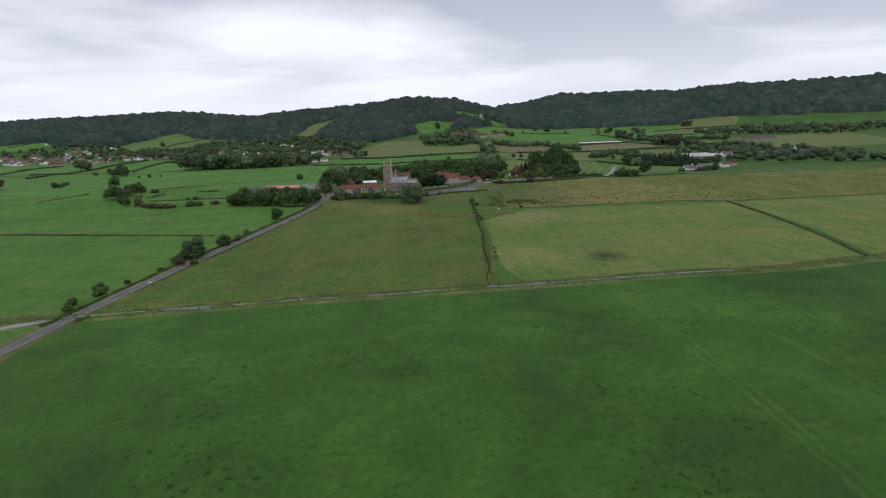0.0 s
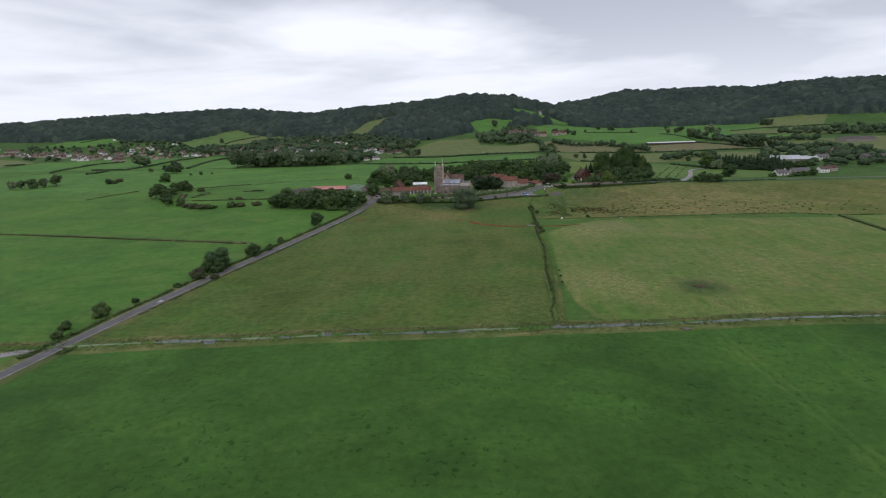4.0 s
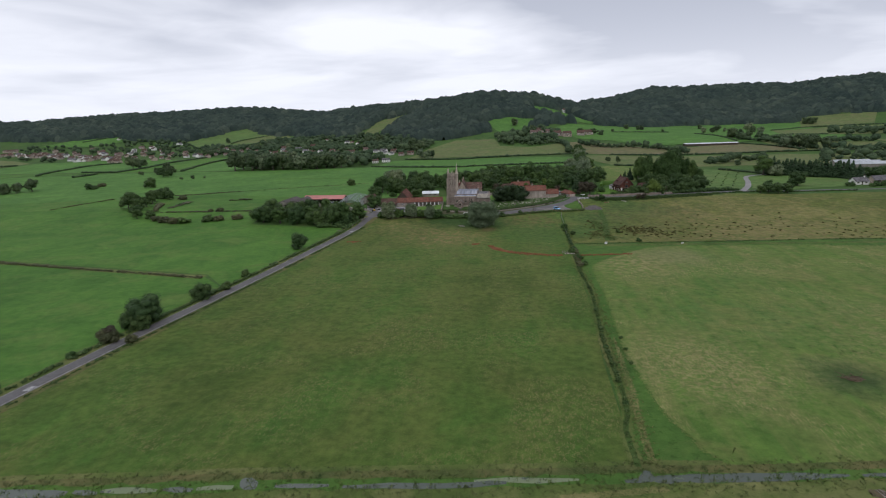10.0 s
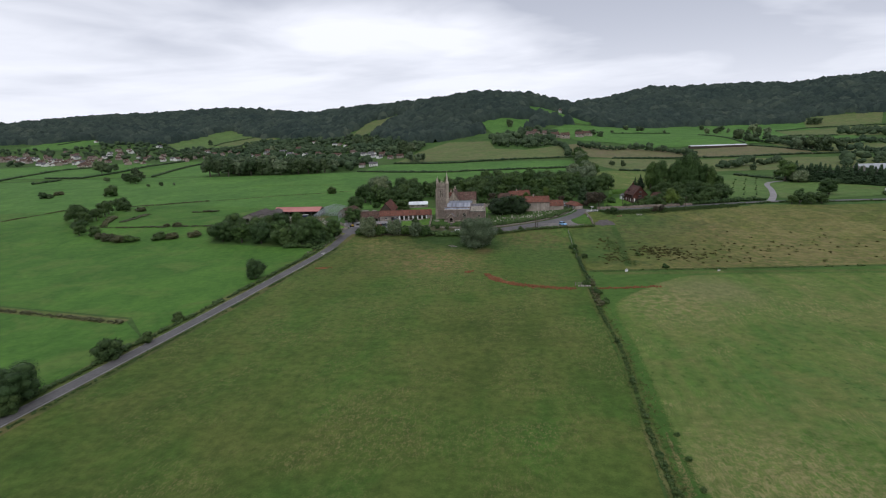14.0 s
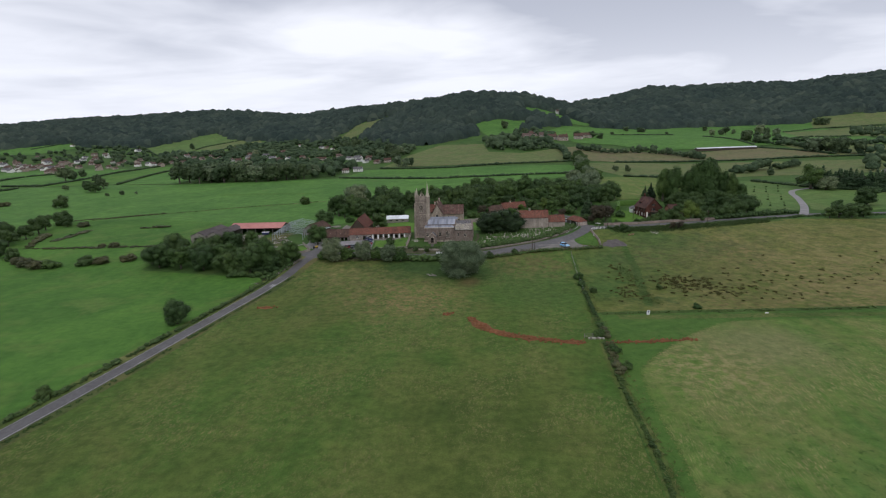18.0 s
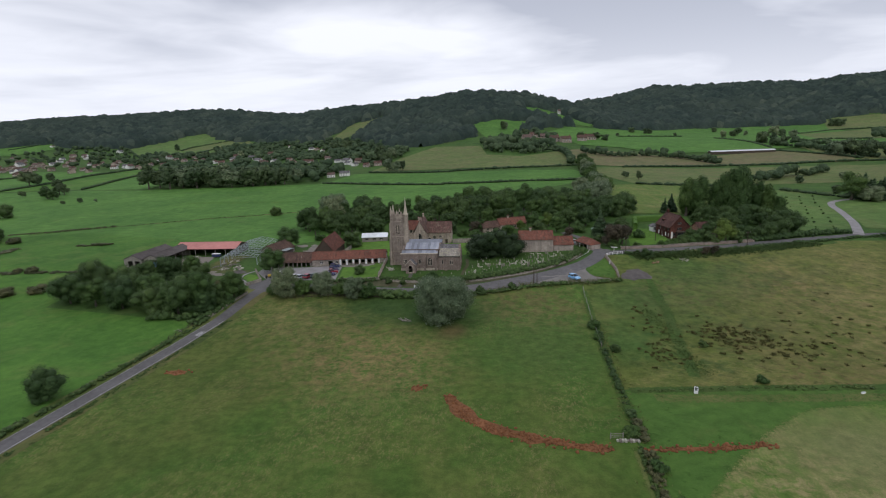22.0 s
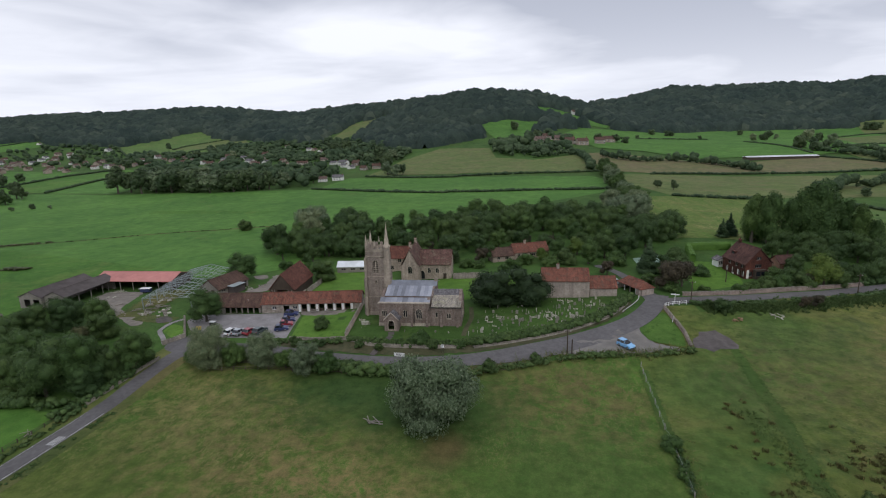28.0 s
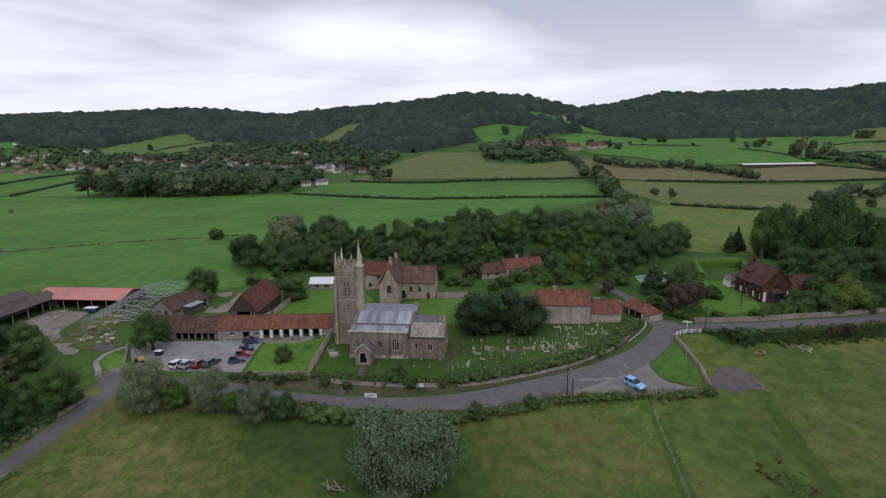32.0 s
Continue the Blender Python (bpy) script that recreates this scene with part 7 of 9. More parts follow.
# tower
T0, T1, TY0, TY1, TH = 1.0, 5.7, 8.6, 13.6, 15.9
belfry = [arch(2.35, 10.5, 1.45, 3.3)]
slit = [arch(2.4, 7.9, 0.5, 1.1)]
for a, b, holes in (((T0, TY0), (T1, TY0), belfry + slit), ((T1, TY0), (T1, TY1), belfry), ((T1, TY1), (T0, TY1), belfry), ((T0, TY1), (T0, TY0), belfry)):
    n = math.dist(a, b)
    gable = a[0] == b[0]
    panel("tower_wall", church, STONE_TOWER, a, b, [(0.8 if gable else 0, -1), (n - 0.8 if gable else n, -1), (n - 0.8 if gable else n, TH), (0.8 if gable else 0, TH)], holes, 0.8)
    for loop in holes:
        glaze(church, a, b, loop, 2 if loop is not slit[0] else 1, 0.8, name="belfry_window", bars=6, filling=LOUVRE, t=0.12)
        surround(church, a, b, loop, STONE_STRING)
for z, out in ((0.0, 0.25), (4.6, 0.13), (9.6, 0.13), (14.6, 0.16)):
    part("string_course", rounded(boxes((T0 - out, T1 + out, TY0 - out, TY1 + out, z, z + (0.9 if z == 0 else 0.22))), 0.05), STONE_STRING, church)
part("tower_roof", boxes((T0 + 0.5, T1 - 0.5, TY0 + 0.5, TY1 - 0.5, TH - 0.4, TH - 0.1)), LEAD_DARK, church)
for k, (cx, cy) in enumerate(((T0, TY0), (T1, TY0), (T0, TY1), (T1, TY1))):
    sx, sy = (1 if cx == T0 else -1), (1 if cy == TY0 else -1)
    for z0, z1, reach in ((-1, 4.6, 0.75), (4.6, 9.6, 0.55), (9.6, 14.4, 0.35)):
        a, b, c, d = sorted((cx - sx * 0.30, cx + sx * 0.25)) + sorted((cy - sy * reach, cy + sy * 0.1))
        part("buttress", boxes((a, b, c, d, z0, z1)), STONE_STRING, church, "stepped corner buttress")
        a, b, c, d = sorted((cx - sx * reach, cx + sx * 0.1)) + sorted((cy - sy * 0.30, cy + sy * 0.25))
        part("buttress", boxes((a, b, c, d, z0, z1 - 0.15)), STONE_TOWER, church, "stepped corner buttress")
parapet = boxes((T0, T1, TY0, TY0 + 0.4, TH, TH + 0.7), (T0, T1, TY1 - 0.4, TY1, TH, TH + 0.7), (T0, T0 + 0.4, TY0 + 0.4, TY1 - 0.4, TH, TH + 0.7), (T1 - 0.4, T1, TY0 + 0.4, TY1 - 0.4, TH, TH + 0.7))
part("parapet", parapet, STONE_STRING, church)
for i in range(4):
    for side in range(4):
        u = 0.62 + i * 1.16
        x, y = ((T0 + u, TY0 + 0.2), (T0 + u, TY1 - 0.2), (T0 + 0.2, TY0 + u), (T1 - 0.2, TY0 + u))[side]
        dx, dy = (0.34, 0.19) if side < 2 else (0.19, 0.34)
        part("merlon", rounded(boxes((x - dx, x + dx, y - dy, y + dy, TH + 0.7, TH + 1.45)), 0.04), STONE_STRING, church)
for cx, cy, top in ((T0 + 0.25, TY0 + 0.25, 4.1), (T0 + 0.25, TY1 - 0.25, 4.3), (T1 - 0.25, TY1 - 0.25, 3.0)):
    bm = boxes((cx - 0.24, cx + 0.24, cy - 0.24, cy + 0.24, TH + 0.5, TH + 1.9))
    tube(bm, (cx, cy, TH + 1.9), (cx, cy, TH + top), 0.30, 0.03, 4)
    part("pinnacle", bm, STONE_DRESSED, church, "slender stone pinnacle")
for cx, cy in (((T0 + T1) / 2, TY0 + 0.2), ((T0 + T1) / 2, TY1 - 0.2), (T0 + 0.2, (TY0 + TY1) / 2), (T1 - 0.2, (TY0 + TY1) / 2)):
    bm = boxes((cx - 0.16, cx + 0.16, cy - 0.16, cy + 0.16, TH + 1.45, TH + 1.9))
    tube(bm, (cx, cy, TH + 1.9), (cx, cy, TH + 2.9), 0.18, 0.02, 4)
    part("pinnacle", bm, STONE_DRESSED, church, "small stone pinnacle between the battlements")
# the stair turret and its spirelet
bm = bmesh.new()
tube(bm, (T1 + 0.55, TY0 + 0.25, -1), (T1 + 0.55, TY0 + 0.25, TH + 1.2), 0.92, 0.78, 8)
part("stair_turret", bm, STONE_STRING, church, "octagonal stair turret")
bm = bmesh.new()
tube(bm, (T1 + 0.55, TY0 + 0.25, TH + 1.2), (T1 + 0.55, TY0 + 0.25, TH + 1.55), 0.92, 0.92, 8)
part("turret_cornice", bm, STONE_DRESSED, church)
bm = bmesh.new()
tube(bm, (T1 + 0.55, TY0 + 0.25, TH + 1.55), (T1 + 0.55, TY0 + 0.25, TH + 6.6), 0.60, 0.05, 8)
tube(bm, (T1 + 0.55, TY0 + 0.25, TH + 6.55), (T1 + 0.55, TY0 + 0.25, TH + 7.2), 0.04, 0.03, 5)
part("spirelet", bm, STONE_DRESSED, church, "tall stone spirelet with a finial")
# south aisle
A0, A1, AH, AY = 5.3, 17.2, 5.25, 2.0
aisle = [rect(6.6, 2.0, 1.15, 1.5), arch(11.5, 1.9, 0.95, 1.8), arch(14.7, 1.5, 1.35, 2.5)]
panel("aisle_wall", church, STONE_CHURCH, (A0, AY), (A1, AY), [(0, -1), (A1 - A0, -1), (A1 - A0, AH), (0, AH)], [[(u - A0, z) for u, z in loop] for loop in aisle] + [arch(8.8 - A0, 0, 1.4, 2.2)], 0.7)
for loop, n in zip(aisle, (3, 2, 3)):
    glaze(church, (A0, AY), (A1, AY), [(u - A0, z) for u, z in loop], n, 0.4, name="tracery_window", t=0.13)
    surround(church, (A0, AY), (A1, AY), [(u - A0, z) for u, z in loop], STONE_STRING, wide=0.13)
panel("aisle_wall", church, STONE_CHURCH, (A0, 8.6), (A0, AY), [(0, -1), (5.9, -1), (5.9, AH), (4.3, AH + 0.7), (0, AH + 1.9)], [], 0.7)
panel("aisle_wall", church, STONE_CHURCH, (A1, AY), (A1, 9), [(0.7, -1), (7, -1), (7, AH + 2.4), (2.3, AH + 1.0), (0.7, AH)], [], 0.7)
part("plinth", boxes((A0 - 0.12, A1 + 0.02, AY - 0.14, AY, -1, 0.55)), STONE_DRESSED, church)
part("coping", rounded(boxes((A0 - 0.15, A1 + 0.15, AY - 0.16, AY + 0.42, AH, AH + 0.30)), 0.05), STONE_DRESSED, church, "pale stone parapet coping")
for x in (10.2, 13.1, 16.6):
    part("buttress", boxes((x - 0.25, x + 0.25, AY - 0.62, AY, -1, 2.9), (x - 0.25, x + 0.25, AY - 0.34, AY, 2.9, 4.1)), STONE_CHURCH, church)
bm = bmesh.new()
tube(bm, (13.6, AY - 0.1, 0.1), (13.6, AY - 0.1, AH - 0.1), 0.06, 0.06, 6)
part("drainpipe", bm, IRON, church, "dark iron drainpipe")
# lead roofs in sheets with rolls between them
def lead_slope(x0, x1, y0, z0, y1, z1, sheets, shades):
    for k in range(sheets):
        a, b = x0 + (x1 - x0) * k / sheets, x0 + (x1 - x0) * (k + 1) / sheets
        bm = bmesh.new()
        lo = [(a, y0, z0), (b, y0, z0), (b, y1, z1), (a, y1, z1)]
        vs, up = [bm.verts.new(p) for p in lo], [bm.verts.new((p[0], p[1], p[2] + 0.07)) for p in lo]
        bm.faces.new(vs[::-1]), bm.faces.new(up)
        for i in range(4):
            bm.faces.new((vs[i], vs[(i + 1) % 4], up[(i + 1) % 4], up[i]))
        tube(bm, (b, y0, z0 + 0.08), (b, y1, z1 + 0.08), 0.05, 0.05, 5)
        part("lead_sheet", bm, shades[k % len(shades)], church)


lead_slope(A0 + 0.1, A1, AY + 0.42, AH + 0.06, 4.3, AH + 0.72, 9, (LEAD_DARK, LEAD, LEAD_PALE, LEAD, LEAD_DARK, LEAD_PALE, LEAD))
panel("clerestory", church, STONE_CHURCH, (6.2, 4.3), (A1, 4.3), [(0, 4.5), (A1 - 6.2, 4.5), (A1 - 6.2, 6.36), (0, 6.36)], [], 0.5)
lead_slope(6.4, A1 + 0.1, 4.15, 6.40, 7.9, 7.75, 12, (LEAD_PALE, LEAD, LEAD_DARK, LEAD, LEAD_DARK, LEAD, LEAD_PALE, LEAD, LEAD_DARK, LEAD_PALE, LEAD, LEAD_PALE))
lead_slope(6.6, A1 + 1.0, 7.95, 7.72, 9.9, 8.5, 8, (LEAD_DARK,))
lead_slope(6.6, A1 + 1.0, 9.95, 8.5, 13.4, 7.5, 7, (LEAD_DARK,))
panel("nave_wall", church, STONE_CHURCH, (A1, 13.2), (6.0, 13.2), [(0, -1), (11.2, -1), (11.2, 7.6), (0, 7.6)], [], 0.7)
panel("nave_gable", church, STONE_CHURCH, (A1 + 0.6, 4.3), (A1 + 0.6, 13.2), [(0, 3.6), (8.9, 3.6), (8.9, 7.4), (5.6, 8.42), (3.6, 7.7), (0, 6.5)], [], 0.45, "coped stone gable")
part("kneeler", rounded(boxes((17.35, 18.25, 9.6, 10.2, 8.3, 9.15)), 0.06), STONE_STRING, church, "stone stump on the nave gable")
# chancel
C0, C1, CY0, CY1, CH, CR = 17.2, 24.5, 2.2, 10.6, 4.45, 7.2
chancel = [arch(18.8 - C0, 1.8, 0.5, 1.4), arch(21.6 - C0, 1.6, 0.95, 1.5)]
panel("chancel_wall", church, STONE_CHURCH, (C0, CY0), (C1, CY0), [(0, -1), (C1 - C0, -1), (C1 - C0, CH), (0, CH)], chancel, 0.7)
for loop, n in zip(chancel, (1, 2)):
    glaze(church, (C0, CY0), (C1, CY0), loop, n, 0.4, name="lancet_window", t=0.15)
    surround(church, (C0, CY0), (C1, CY0), loop, STONE_STRING, wide=0.12)
east = arch(4.2, 1.7, 2.2, 3.0)
panel("east_gable", church, STONE_CHURCH, (C1, CY0), (C1, CY1), [(0.7, -1), (8.4, -1), (8.4, CH), (4.2, CR + 0.45), (0.7, CH + 0.5)], [east], 0.7)
glaze(church, (C1, CY0), (C1, CY1), east, 3, 0.7, name="tracery_window")
surround(church, (C1, CY0), (C1, CY1), east, STONE_DRESSED)
panel("chancel_wall", church, STONE_CHURCH, (C1, CY1), (C0, CY1), [(0, -1), (C1 - C0, -1), (C1 - C0, CH), (0, CH)], [], 0.7)
for y0, z0, y1, z1, mat in ((CY0 - 0.2, CH, 5.2, CH + 1.85, SLATE_STONE), (5.2, CH + 1.85, 6.6, CR + 0.2, SLATE_GREY), (6.6, CR + 0.2, CY1 + 0.2, CH, SLATE_STONE)):
    bm = bmesh.new()
    lo = [(C0 + 0.4, y0, z0), (C1 - 0.1, y0, z0), (C1 - 0.1, y1, z1), (C0 + 0.4, y1, z1)]
    vs, up = [bm.verts.new(p) for p in lo], [bm.verts.new((p[0], p[1], p[2] + 0.14)) for p in lo]
    bm.faces.new(vs[::-1]), bm.faces.new(up)
    for i in range(4):
        bm.faces.new((vs[i], vs[(i + 1) % 4], up[(i + 1) % 4], up[i]))
    part("chancel_roof", bm, mat, church, "pale lichened stone-slate roof" if mat is SLATE_STONE else "dark lead roof")
for x in (19.9, 23.6):
    part("buttress", boxes((x - 0.28, x + 0.28, CY0 - 0.6, CY0, -1, 2.6), (x - 0.28, x + 0.28, CY0 - 0.32, CY0, 2.6, 3.7)), STONE_CHURCH, church)
part("gutter", boxes((C0, C1, CY0 - 0.32, CY0 - 0.2, CH - 0.12, CH)), IRON, church)
# south porch
P0, P1, PY = 7.2, 10.4, -1.1
door = arch(1.6, 0.02, 1.4, 2.3)
panel("porch_front", church, STONE_CHURCH, (P0, PY), (P1, PY), [(0, -1), (3.2, -1), (3.2, 2.3), (1.6, 3.95), (0, 2.3)], [door], 0.5)
surround(church, (P0, PY), (P1, PY), door, STONE_DRESSED)
panel("porch_side", church, STONE_CHURCH, (P0, AY), (P0, PY), [(0, -1), (2.6, -1), (2.6, 2.3), (0, 2.3)], [], 0.5)
panel("porch_side", church, STONE_CHURCH, (P1, PY), (P1, AY), [(0.5, -1), (3.1, -1), (3.1, 2.3), (0.5, 2.3)], [], 0.5)
for s in (-1, 1):
    bm = bmesh.new()
    xm = (P0 + P1) / 2
    lo = [(xm + s * 1.85, PY + 0.15, 2.15), (xm + s * 1.85, AY, 2.15), (xm, AY, 3.85), (xm, PY + 0.15, 3.85)]
    vs, up = [bm.verts.new(p) for p in lo], [bm.verts.new((p[0], p[1], p[2] + 0.13)) for p in lo]
    bm.faces.new(vs), bm.faces.new(up[::-1])
    for i in range(4):
        bm.faces.new((vs[i], vs[(i + 1) % 4], up[(i + 1) % 4], up[i]))
    part("porch_roof", bm, SLATE_GREY, church)
bm = bmesh.new()
for s in (-1, 1):
    tube(bm, (8.8 + s * 1.75, PY - 0.05, 2.35), (8.8, PY - 0.05, 4.1), 0.12, 0.12, 4)
part("porch_coping", bm, STONE_DRESSED, church)
glaze(church, (A0, AY), (A1, AY), arch(8.8 - A0, 0.02, 1.4, 2.2), door=OAKWOOD, thick=0.7)


# ---- the old hall behind the church ----
W2 = lambda *us, z=1.3, w=0.9, h=1.6: tuple((u, z, w, h, 2, "arch") for u in us)
building("manor_hall", "medieval stone hall with a mottled red-brown tiled roof", -27.0, 418.3, 0, 9.4, 7.0, 4.8, 8.2, STONE_HALL, TILE_HALL, front=((0.9, 0, 1.3, 2.6, 1, "arch"), *W2(2.9, 5.3, z=1.9, w=0.95, h=1.6), (7.6, 0, 1.0, 1.9, 1, "door")), category="hall", edge=STONE_DRESSED)
building("hall_wing", "gabled stone cross-wing with a steep tiled roof", -26.5, 414.0, 90, 12.6, 5.2, 5.5, 9.9, STONE_HALL, TILE_HALL, left=((2.6, 2.8, 1.2, 2.3, 2, "arch"),), back=W2(3, 8), category="hall", edge=STONE_DRESSED, chimneys=((3.2, 2.6, 0.7), (10.8, 2.6, 1.1)))
building("hall_range", "rear red-roofed range with white gable walls", -39.4, 427.6, 0, 9.2, 6.0, 5.0, 7.9, STONE_HALL, TILE_BARN, front=((2, 1, 1, 1.3, 2, "win"), (4.5, 3.4, 1, 1.2, 2, "win"), (7.5, 3.4, 1, 1.2, 2, "win")), chimneys=((7.5, 3.0, 1.2),))
building("garden_shed", "low glass-roofed white garden building", -55.8, 428.7, 6, 10.5, 5.0, 2.0, 3.2, GREYWOOD, plain("pale_translucent_sheet", (0.72, 0.76, 0.80), (0.80, 0.83, 0.86), 1.0, 0.4, relief=0.02), front=((2, 0.9, 1.4, 0.8, 2, "win"), (5, 0.9, 1.4, 0.8, 2, "win"), (8, 0.9, 1.4, 0.8, 2, "win")), category="garden building", thick=0.15, over=0.15)

# ---- the stables and farm ----
stable_front = ((3.2, 1.0, 1.1, 0.8, 2, "win"), (6.4, 0, 1.5, 1.9, 1, "void"), (8.6, 1.0, 1.1, 0.8, 2, "win")) + tuple((11.0 + 2.25 * k, 0.1, 1.3, 2.15, 1, "void") for k in range(6))
stables = building("stables", "long low stable range with orange clay pantiles and white stall piers", -64.2, 391.2, 7.0, 25.8, 6.2, 2.65, 4.6, OLDRENDER, TILE_RED, front=stable_front, category="stables", fill=WHITE)
part("floor_slab", boxes((0.5, 25.3, 0.5, 5.7, -0.1, 0.02)), DIRT, stables)
for k in range(6):
    part("stable_door", rounded(boxes((10.42 + 2.25 * k, 11.38 + 2.25 * k, 0.12, 0.2, 0.12, 1.0)), 0.02), OAKWOOD, stables)
for k in range(7):
    part("stall_pier", rounded(boxes((9.57 + 2.25 * k, 10.17 + 2.25 * k, -0.06, 0.0, 0.0, 2.4)), 0.02), WHITE, stables, "white painted pier")
for u in (3.0, 8.0):
    part("roof_vent", rounded(boxes((u, u + 0.35, 1.2, 1.5, 2.95, 3.45)), 0.05), WHITE, stables)
shed = building("cart_shed", "low brown-tiled cart shed with dark open bays", -81.9, 390.8, 3.5, 17.2, 6.4, 2.2, 4.7, GREYWOOD, TILE_BROWN, front=tuple((8.2 + 1.55 * k, 0.3, 1.2, 1.7, 1, "void") for k in range(6)) + ((4, 0, 2.4, 1.9, 1, "void"),), category="shed", thick=0.25)
for u in (9.0, 13.2):
    for d in (0, 0.5):
        part("roof_vent", rounded(boxes((u + d, u + d + 0.28, 1.4 + d, 1.65 + d, 3.1 + 0.5 * d, 3.5 + 0.5 * d)), 0.05), WHITE, shed)
tall = building("tall_barn", "tall timber barn with a steep red-brown tiled roof", -60.0, 402.7, 91.0, 15.4, 7.0, 2.9, 7.0, OAKWOOD, TILE_BARN, left=((3.8, 0, 3.2, 2.6, 1, "void"),), category="barn", thick=0.25)
for u in (1.8, 2.6, 7.0, 8.0):
    part("timber_post", boxes((-0.06, 0.0, 8.0 - u * 0.92 - 0.1, 8.0 - u * 0.92 + 0.1, 0, 2.7)), GREYWOOD, tall)
building("small_barn", "weathered timber barn with a dull brown roof", -83.6, 404.8, 74, 12.0, 7.0, 2.2, 4.6, GREYWOOD, TILE_BROWN, front=((10.0, 0, 2.4, 1.9, 1, "void"), (2.0, 1.0, 1.0, 0.8, 2, "win")), left=((2.4, 0.9, 1.0, 0.9, 2, "win"), (4.8, 0, 1.2, 1.9, 1, "door")), category="barn", thick=0.2)
lean = thing("lean_to", "small grey sheet-metal lean-to against the barn", "shed", pose(-80.4, 407.6, gz(-80.4, 407.6), 0, 0, 74))
part("wall", boxes((0, 4.6, 0, 0.12, 0, 1.9), (0, 0.12, 0.12, 2.4, 0, 2.2), (4.48, 4.6, 0.12, 2.4, 0, 2.2)), SHEET_GREY, lean)
part("roof", rounded(boxes((-0.2, 4.8, -0.3, 2.5, 2.2, 2.3)), 0.02), STEEL, lean)
cow = building("cow_barn", "wide farm barn with a grey-brown corrugated roof", -123.7, 395.0, 86, 18.5, 6.7, 3.3, 4.7, GREYWOOD, SHEET_GREY, category="barn", thick=0.2, open_front=True, left=((3.5, 0.3, 4.6, 2.6, 1, "void"),))
for k in range(5):
    part("post", rounded(boxes((0.4 + 4.3 * k, 0.6 + 4.3 * k, 0.05, 0.25, -0.8, 3.2)), 0.03), GREYWOOD, cow)
part("blue_sheet", boxes((-0.12, -0.04, 1.4, 3.0, 0.2, 2.0)), plain("blue_plastic", (0.10, 0.20, 0.36), (0.14, 0.26, 0.44), 2.0, 0.5), cow, "blue plastic sheet hung in the bay")
building("cow_barn", "second span of the grey-brown corrugated barn", -130.6, 394.6, 86, 18.8, 7.4, 3.3, 4.8, GREYWOOD, SHEET_GREY, category="barn", thick=0.2, left=((2.6, 0.4, 2.0, 2.2, 1, "void"), (5.6, 0.4, 2.0, 2.2, 1, "void")))
red = building("dutch_barn", "open-fronted pole barn with a faded red sheet roof", -128.0, 411.2, 0.8, 25.6, 10.4, 3.1, 4.6, OAKWOOD, SHEET_RED, category="barn", open_front=True, thick=0.2)
for k in range(7):
    part("post", rounded(boxes((0.2 + 4.16 * k, 0.42 + 4.16 * k, 0.05, 0.27, -0.8, 3.0)), 0.03), GREYWOOD, red)
part("eaves_beam", boxes((-0.1, 25.7, 0.0, 0.2, 2.88, 3.1)), OAKWOOD, red)
for k in range(25):
    bm = bmesh.new()
    tube(bm, (0.3 + k, -0.32, 3.12), (0.3 + k, 5.15, 4.72), 0.04, 0.04, 4)
    part("roof_rib", bm, SHEET_RED, red)
# bare steel frame of a new barn
fr = thing("steel_frame", "bare galvanised steel frame of an unfinished barn", "steel frame", pose(-99.8, 394.4, 2.6, 0, 0, 97))
FL, FW, FE, FR = 30.0, 13.2, 3.3, 4.9
for k in range(9):
    x = k * FL / 8
    for y in (-FW, 0):
        part("column", boxes((x - 0.09, x + 0.09, y - 0.12, y + 0.12, -0.6, FE)), STEEL, fr)
    for y in (-FW, 0):
        bm = bmesh.new()
        tube(bm, (x, y, FE), (x, -FW / 2, FR), 0.085, 0.085, 4)
        part("rafter", bm, STEEL, fr)
    bm = bmesh.new()
    tube(bm, (x, -FW, FE), (x, 0, FE), 0.06, 0.06, 4)
    part("tie_beam", bm, STEEL, fr)
    for j in range(1, 6):
        u = -FW + FW * j / 6
        top = FE + (FR - FE) * (1 - abs(2 * j / 6 - 1))
        bm = bmesh.new()
        tube(bm, (x, u, FE), (x, u + (FW / 12 if j < 3 else -FW / 12 if j > 3 else 0), top), 0.04, 0.04, 4)
        part("web", bm, STEEL, fr)
for k in range(7):
    for y0 in (-FW, 0):
        u = k / 6
        bm = bmesh.new()
        y = y0 + (-FW / 2 - y0) * u
        tube(bm, (-0.3, y, FE + (FR - FE) * u + 0.12), (FL + 0.3, y, FE + (FR - FE) * u + 0.12), 0.06, 0.06, 4)
        part("purlin", bm, STEEL, fr)
for x0, x1 in ((0, FL / 5), (FL * 0.8, FL)):
    for y in (-FW, 0):
        bm = bmesh.new()
        tube(bm, (x0, y, 0.2), (x1, y, FE - 0.2), 0.04, 0.04, 4)
        tube(bm, (x1, y, 0.2), (x0, y, FE - 0.2), 0.04, 0.04, 4)
        part("brace", bm, STEEL, fr)

